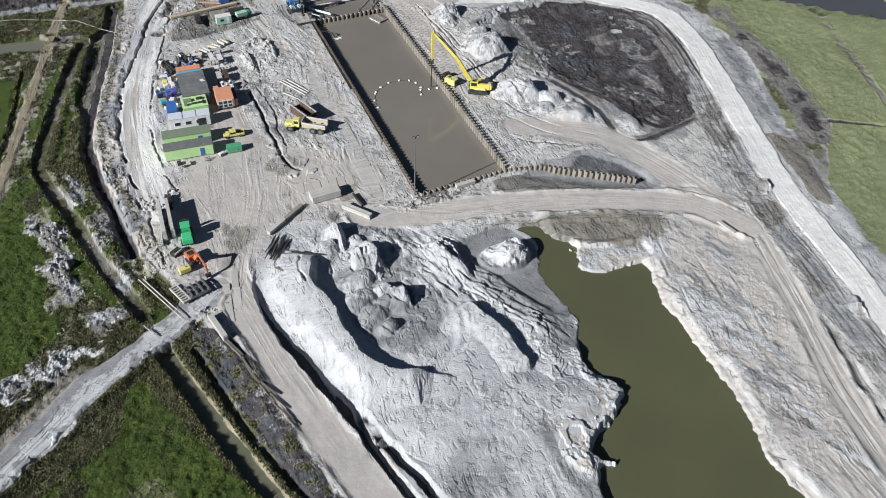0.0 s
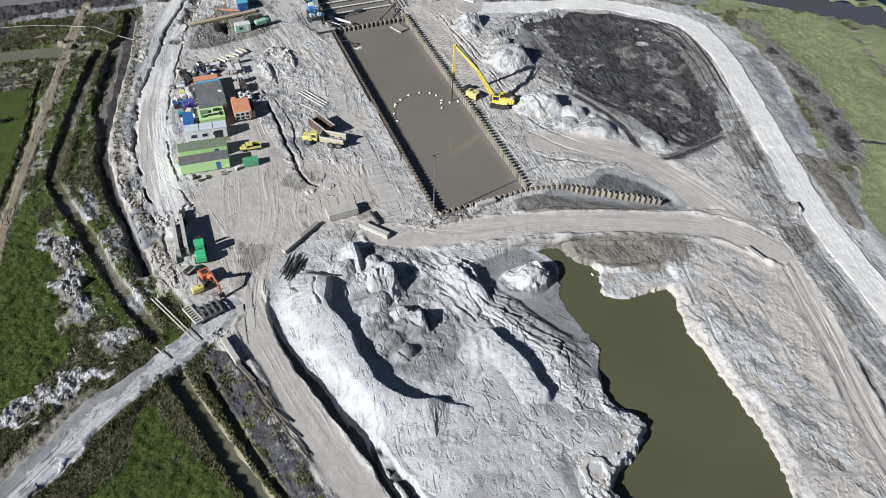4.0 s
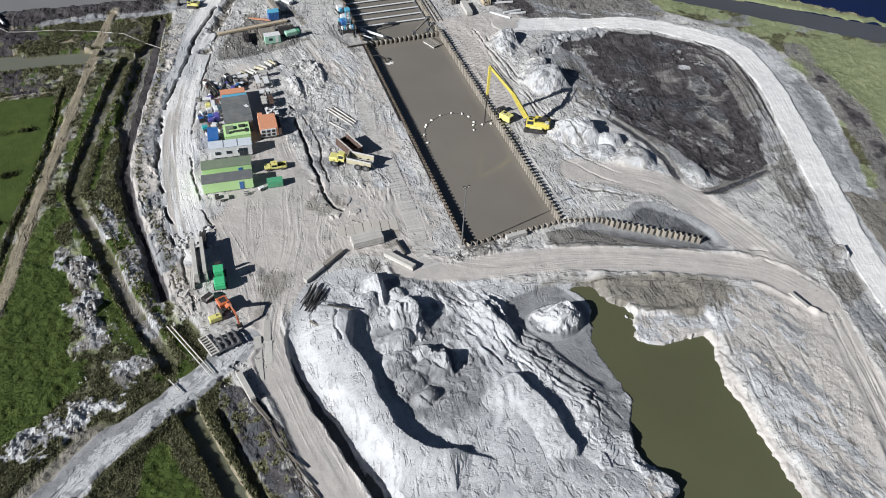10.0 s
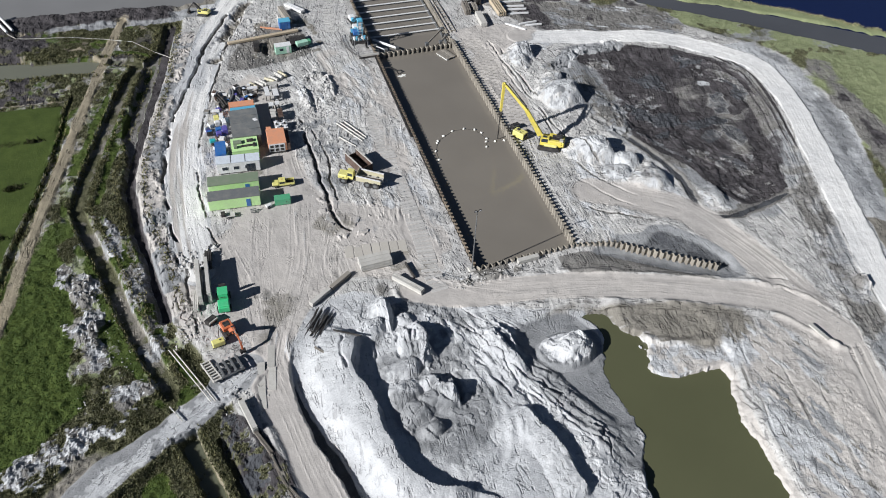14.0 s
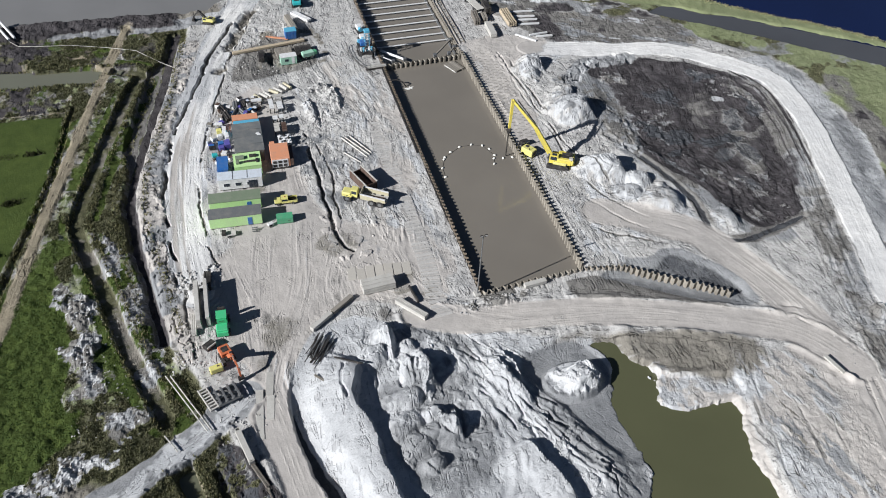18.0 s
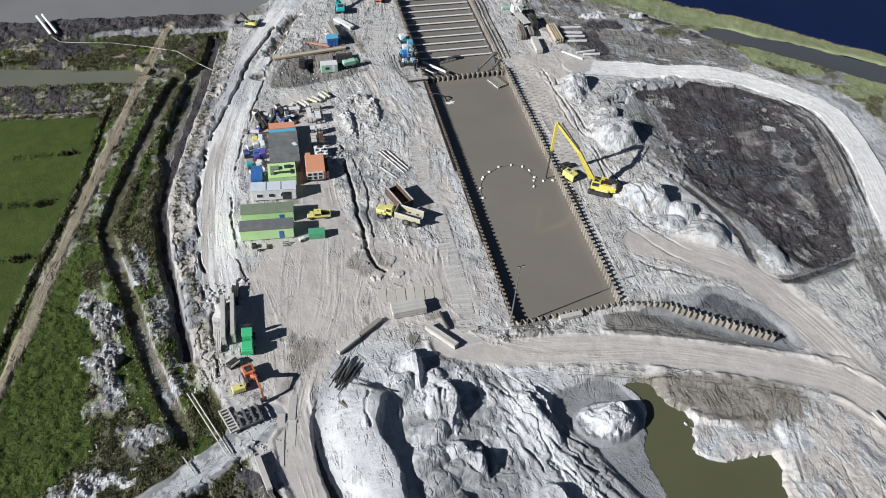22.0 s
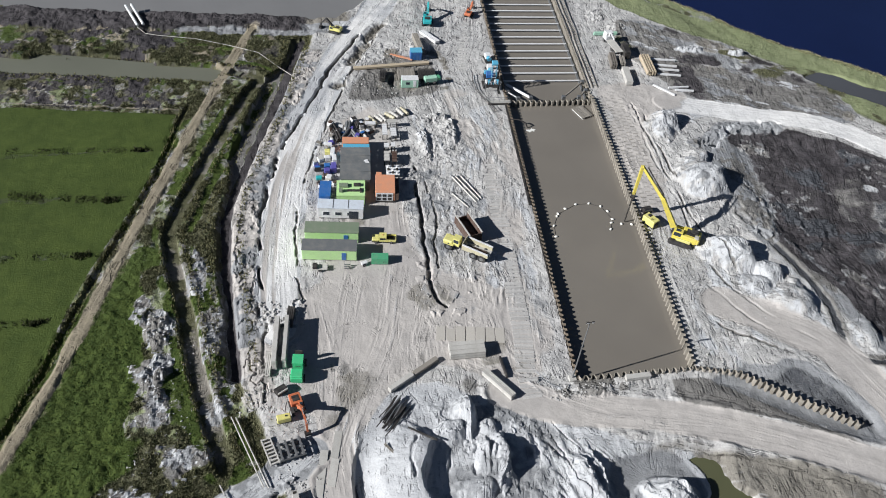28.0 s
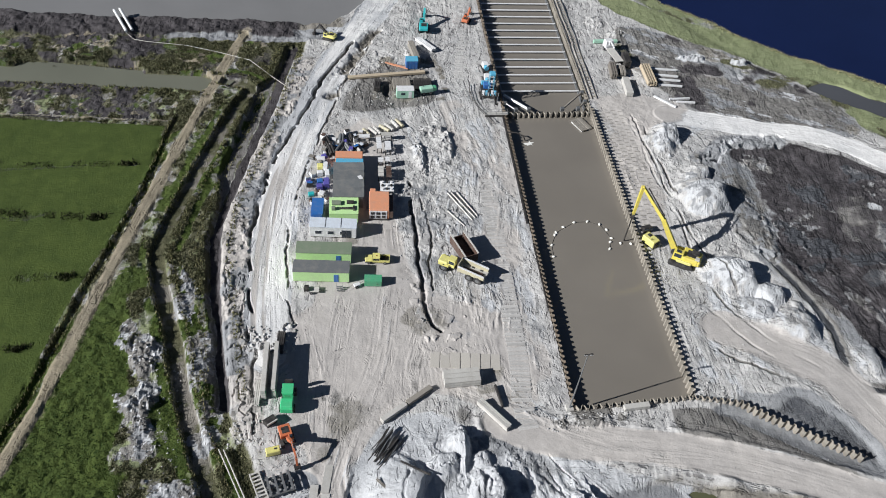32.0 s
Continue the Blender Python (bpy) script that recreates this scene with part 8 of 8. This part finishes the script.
# trucks, timber and concrete piles east of the chamber
lorry = thing("flatbed_lorry", "white flatbed lorry with a crane parked by the chamber", "lorry")
part("chassis", box(B(), 0, 0, 0.7, 9.0, 1.1, 0.35), dark_steel, lorry)
cabp = part("cab", box(B(), 3.6, 0, 0.9, 1.9, 2.4, 2.2, bevel=0.15), white, lorry)
part("windscreen", box(B(), 4.56, 0, 1.9, 0.05, 2.0, 0.9), glass, cabp)
part("flatbed", box(B(), -1.2, 0, 1.15, 6.6, 2.4, 0.18), concrete, lorry)
part("headboard", box(B(), 2.1, 0, 1.3, 0.12, 2.4, 1.0), white, lorry)
part("crane_post", box(B(), 2.5, 0, 1.2, 0.4, 0.6, 2.2), white, lorry)
part("crane_arm", beam(B(), (2.5, 0, 3.3), (-0.6, 0.3, 3.0), 0.3, 0.3), white, lorry)
for s in (-1, 1):
    for wx in (3.5, -1.6, -2.9):
        wheel(lorry, wx, s * 1.05, 0.5, 0.32)
place(lorry, 43.8, 110.0, 97)
stack(41.4, 102.6, 80, 6.0, 1.8, 4, 3, old_timber, "stack of dark timbers beside the lorry", 0.45, 0.2)
stack(44.0, 102.0, 80, 3.6, 1.6, 3, 2, timber, "short stack of timbers beside the lorry", 0.5, 0.2)
stack(46.4, 106.4, 84, 5.0, 1.8, 5, 2, dark_steel, "tall stack of dark steel sections", 0.45)
stack(43.1, 95.0, 82, 7.2, 1.9, 4, 1, concrete, "pale stack of concrete slabs", 0.35)
stack(44.0, 117.2, -3, 7.0, 1.0, 2, 2, mint, "pale green steel sections", 0.4)
stack(50.6, 99.4, 85, 8.8, 2.8, 3, 4, new_timber, "stack of buff timbers with dark gaps", 0.45, 0.3)
for k, (x, y, t, l) in enumerate(((56.4, 102.4, -10, 7.2), (56.2, 99.7, -13, 6.5), (55.9, 97.2, -11, 6.2), (55.5, 95.0, -11, 6.6), (51.4, 88.2, -50, 6.8), (55.9, 89.0, 0, 5.8), (57.0, 87.4, -9, 5.0))):
    stack(x, y, t, l, 0.55, 1, 1, white, "single pale concrete pile lying on dark ground", 0.5, group="concrete piles on the ground")
# pipelines
for a, b in (((-63.2, -0.6), (-58.0, -14.8)), ((-62.4, -0.8), (-57.2, -15.0)), ((-65.0, -13.4), (-63.4, -17.2))):
    pp = thing("pipeline", "slim pale pipeline laid across the pale road", "pipeline", "pipelines across the road")
    za, zb = height(*a) + 0.35, height(*b) + 0.35
    part("pipe", rod(B(), (*a, max(za, 0.1)), (*b, max(zb, 0.1)), 0.11, 8), concrete, pp)
    for k in (0.2, 0.5, 0.8):
        x, y = a[0] + (b[0] - a[0]) * k, a[1] + (b[1] - a[1]) * k
        z = max(za, 0.1) + (max(zb, 0.1) - max(za, 0.1)) * k
        part("flange", rod(B(), (x, y, z), (x + 0.05, y - 0.13, z), 0.18, 8), grey_steel, pp)
for k in range(2):
    pp = thing("outfall_pipe", "white outfall pipe reaching down to the river", "pipe", "outfall pipes")
    part("pipe", rod(B(), (-88.4 + 1.5 * k, 129.4 + 0.5 * k, 0.3), (-92.2 + 1.5 * k, 138.8 + 0.5 * k, 1.2), 0.36, 10), white, pp)
    part("support", box(B(), -90.8 + 1.5 * k, 135.2 + 0.5 * k, -1.0, 0.3, 0.3, 1.6), dark_steel, pp)
hose = thing("hose_line", "thin white hose winding over the rough ground", "hose")
pts = [(-88.6, 129.6), (-86.4, 127.2), (-83, 125.9), (-78, 124.6), (-72.6, 123), (-64, 119.4), (-56.1, 115.1), (-51, 108), (-47, 101.3)]
for a, b in zip(pts[:-1], pts[1:]):
    part("hose", rod(B(), (*a, height(*a) + 0.2), (*b, height(*b) + 0.2), 0.08, 6), concrete, hose)


# ---- timber mats on the banks ----
sanded = paint("sanded_timber", (0.46, 0.45, 0.435), 0.9, dirt=0.6, dirt_colour=(0.46, 0.45, 0.44), scale=0.6, bump=0.01, vary=0.15)
board_mesh = mesh_of("board", box(B(), 0, 0, 0, 1.0, 0.26, 0.12, bevel=0.015), sanded)
# dark board whose colour stands for the shade in a gap between mats
gap_shade_mesh = mesh_of("board", box(B(), 0, 0, 0, 1.0, 0.30, 0.15, bevel=0.02), paint("gap_shade_board", (0.30, 0.285, 0.26), 0.9, dirt=0.5, dirt_colour=(0.44, 0.42, 0.39), scale=1.5, bump=0.01, vary=0.25))


def mat_row(points, step, long, label, group, boards=3, me=board_mesh):
    p = curve(points, 6)
    legs = np.r_[0, np.cumsum(np.hypot(*np.diff(p, axis=0).T))]
    for s in np.arange(0, legs[-1], step):
        x, y = np.interp(s, legs, p[:, 0]), np.interp(s, legs, p[:, 1])
        x2, y2 = np.interp(s + 0.3, legs, p[:, 0]), np.interp(s + 0.3, legs, p[:, 1])
        m = thing("timber_mat" if boards > 1 else "timber_sleeper", label, "timber mat" if boards > 1 else "sleeper", group)
        for k in range(boards):
            o = new("board", me)
            o.parent = m
            o.matrix_basis = pose(0, (k - (boards - 1) / 2) * 0.3, random.uniform(-0.02, 0.02), 0, 0, random.uniform(-1.5, 1.5)) @ Matrix.Diagonal((long * random.uniform(0.94, 1.03), 1, 1, 1))
        m.matrix_basis = pose(x, y, height(x, y) - 0.085, 0, 0, math.degrees(math.atan2(y2 - y, x2 - x)) - 90 + random.uniform(-3, 3))


# east bank: only the shaded gaps are drawn, each as one dark board
for off, y0 in ((3.4, 40), (5.1, 40.5), (6.8, 44), (8.5, 52)):
    mat_row([(R(y0) + off + 0.4, y0), (R(64) + off, 64), (R(86) + off - 0.6, 86)], 1.45, 1.25, "dark board standing for the shaded gap between mats", "sleepers on the east bank", 1, gap_shade_mesh)
mat_row([(-3.0, 62), (-4.9, 42), (-6.9, 19.7), (-7.8, 10.6), (-9.3, 1.6), (-9.4, -4.3)], 1.15, 3.9, "dusty timber mat of the haul way", "mats of the yard way")
mat_row([(-1.4, 103), (1.0, 114), (3.6, 128)], 1.6, 3.2, "dusty timber mat beside the lock chamber", "mats on the west bank")

# ---- rubble, reeds and rough growth ----
def scatter_mesh(name, rows, material, smooth_faces=False):
    verts, faces = [], []
    for v, f in rows:
        n = len(verts)
        verts += v
        faces += [tuple(i + n for i in t) for t in f]
    me = bpy.data.meshes.new(name)
    me.from_pydata(verts, [], faces)
    me.materials.append(material)
    return me


def rock(x, y, r, rng):
    z = height(x, y)
    v = []
    for k in range(6):
        a = k * math.pi / 3 + rng.uniform(-0.3, 0.3)
        q = r * rng.uniform(0.6, 1.1)
        v.append((x + q * math.cos(a), y + q * math.sin(a), z - 0.05 + r * rng.uniform(0.0, 0.35)))
    v.append((x + rng.uniform(-0.2, 0.2) * r, y + rng.uniform(-0.2, 0.2) * r, z + r * rng.uniform(0.6, 1.0)))
    return v, [(k, (k + 1) % 6, 6) for k in range(6)]


def blend_material(name, dark, light, rough=0.9):
    m, t, b = nodes_of(name)
    g = t.nodes.new("ShaderNodeNewGeometry")
    t.links.new(mix_node(t, g.outputs["Random Per Island"], dark, light), b.inputs["Base Color"])
    b.inputs["Roughness"].default_value = rough
    b.inputs["Specular IOR Level"].default_value = 0.15
    return m


rng = random.Random(5)
rows = []
for (x0, x1, y0, y1, n, r0, r1) in ((-6, 10, -5.0, -1.2, 90, 0.15, 0.55), (22.5, 30, -2.5, 3.5, 90, 0.2, 0.6), (-59, -49, 18, 25, 130, 0.2, 0.8), (-62, -56, 0, 6, 80, 0.2, 0.6), (-10, 10, -15, -11, 50, 0.15, 0.45), (14, 44, -24, -15, 50, 0.15, 0.4), (-56, -48, -18, -10, 90, 0.15, 0.5), (-28, -14, 58, 80, 160, 0.15, 0.6), (-27, -22, 20, 60, 160, 0.12, 0.45), (-80, -70, -10, 20, 160, 0.15, 0.5), (-34, -12, 92, 118, 160, 0.2, 0.6), (28, 46, 4, 26, 160, 0.12, 0.45), (60, 66, -50, -20, 50, 0.15, 0.5)):
    for _ in range(n):
        rows.append(rock(rng.uniform(x0, x1), rng.uniform(y0, y1), rng.uniform(r0, r1) ** 1.7, rng))
tagged(new("rubble", scatter_mesh("rubble", rows, blend_material("rubble_stone", (0.22, 0.215, 0.21), (0.48, 0.475, 0.465)))), "scattered pale rubble and clods on the ground", "rubble", kind="stuff")


def tuft(x, y, z, tall, wide, n, rng):
    v, f = [], []
    for k in range(n):
        a = rng.uniform(0, 6.283)
        dx, dy = math.cos(a) * wide, math.sin(a) * wide
        ox, oy = rng.uniform(-wide, wide), rng.uniform(-wide, wide)
        h = tall * rng.uniform(0.6, 1.2)
        i = len(v)
        v += [(x + ox - dy * 0.5, y + oy + dx * 0.5, z - 0.1), (x + ox + dy * 0.5, y + oy - dx * 0.5, z - 0.1), (x + ox + dx, y + oy + dy, z + h)]
        f.append((i, i + 1, i + 2))
    return v, f


def grown(name, soil, count, x0, x1, y0, y1, tall, wide, blades, material, label, seed, least=0.55, keep=None):
    rng, rows = random.Random(seed), []
    tries = 0
    while len(rows) < count and tries < count * 12:
        tries += 1
        x, y = rng.uniform(x0, x1), rng.uniform(y0, y1)
        i, j = int(np.searchsorted(gx, x)), int(np.searchsorted(gy, y))
        if SOIL[soil][j, i] < least or (keep and not keep(x, y, Z[j, i])):
            continue
        rows.append(tuft(x, y, float(Z[j, i]), tall * rng.uniform(0.6, 1.3), wide * rng.uniform(0.7, 1.3), blades, rng))
    tagged(new(name, scatter_mesh(name, rows, material)), label, "grass", kind="stuff")


scrub_mat = blend_material("scrub_leaf", (0.045, 0.053, 0.022), (0.20, 0.195, 0.115))
grass_mat = blend_material("grass_blade", (0.022, 0.048, 0.012), (0.066, 0.105, 0.030))
reed_mat = blend_material("dry_reed", (0.20, 0.20, 0.10), (0.42, 0.40, 0.25))
dry = lambda x, y, z: z > -1.35
grown("rough_scrub", "scrub", 34000, -118, -42, -92, 135, 0.32, 0.2, 4, scrub_mat, "rough brown-green scrub and weeds on the ditch banks", 11, keep=dry)
grown("east_scrub", "scrub", 3500, 60, 150, -60, 125, 0.28, 0.2, 4, scrub_mat, "thin scrub on the verge beyond the haul road", 12, keep=dry)
grown("south_meadow", "grass", 14000, -110, -50, -92, 30, 0.17, 0.16, 4, grass_mat, "rough grass of the meadows beside the ditches", 13, keep=lambda x, y, z: x > -99 + (0 if y < 0 else y * 0.3))
rows, rng = [], random.Random(17)
for (ax, ay), (bx, by), n, wide in (((-135, 66.2), (-89, 58.9), 1100, 0.8), ((-135, 79.6), (-84, 75.8), 500, 0.6), ((-135, 46), (-93, 42.4), 260, 0.6), ((-128, 28), (-99, 25.4), 260, 0.6)):
    for k in range(n):
        u = rng.random() ** 0.7
        if math.sin(u * 23) + math.sin(u * 57 + 1) < -0.5:
            continue
        x, y = ax + (bx - ax) * u, ay + (by - ay) * u + rng.gauss(0, wide)
        rows.append(tuft(x, y, height(x, y), rng.uniform(0.15, 0.35), 0.2, 3, rng))
    for k in range(60):
        x, y = bx + rng.gauss(0, 1.0), by + rng.gauss(0, 0.45)
        rows.append(tuft(x, y, height(x, y), rng.uniform(0.4, 0.9), 0.25, 4, rng))
tagged(new("gully_rushes", scatter_mesh("gully_rushes", rows, blend_material("dark_rush", (0.02, 0.027, 0.010), (0.07, 0.075, 0.035)))), "dark rushes along shallow gullies in the green field", "rushes", kind="stuff")
rows, rng = [], random.Random(14)
for a, b in zip(LAKE[0:7], LAKE[1:8]):
    n = int(math.hypot(b[0] - a[0], b[1] - a[1]) * 26)
    for k in range(n):
        u, off = rng.random(), rng.triangular(-3.4, 0.9, -0.2)
        x, y = a[0] + (b[0] - a[0]) * u + off * 0.7, a[1] + (b[1] - a[1]) * u + off * 0.7
        rows.append(tuft(x, y, height(x, y), rng.uniform(0.3, 0.65), 0.14, 4, rng))
tagged(new("reed_fringe", scatter_mesh("reed_fringe", rows, reed_mat)), "pale dry reeds fringing the blue lake", "reeds", kind="stuff")
rows, rng = [], random.Random(15)
for line, spread_ in ((DITCH_A, 2.2), (DITCH_B, 3.2), (DITCH_C, 2.4), (FIELD_DITCH, 0.7), (CREEK, 5.0)):
    p = curve(line, 8)
    for (ax, ay), (bx, by) in zip(p[:-1], p[1:]):
        n = math.hypot(bx - ax, by - ay)
        if ax < -135 or ay < -85:
            continue
        for k in range(int(n * 9)):
            u, side = rng.random(), rng.choice((-1, 1))
            off = side * spread_ * rng.uniform(0.75, 1.25)
            x, y = ax + (bx - ax) * u - (by - ay) / n * off, ay + (by - ay) * u + (bx - ax) / n * off
            rows.append(tuft(x, y, height(x, y), rng.uniform(0.3, 0.7), 0.2, 4, rng))
tagged(new("bank_reeds", scatter_mesh("bank_reeds", rows, blend_material("bank_grass", (0.05, 0.06, 0.02), (0.30, 0.28, 0.15)))), "dry reeds and grasses along the ditch edges", "reeds", kind="stuff")
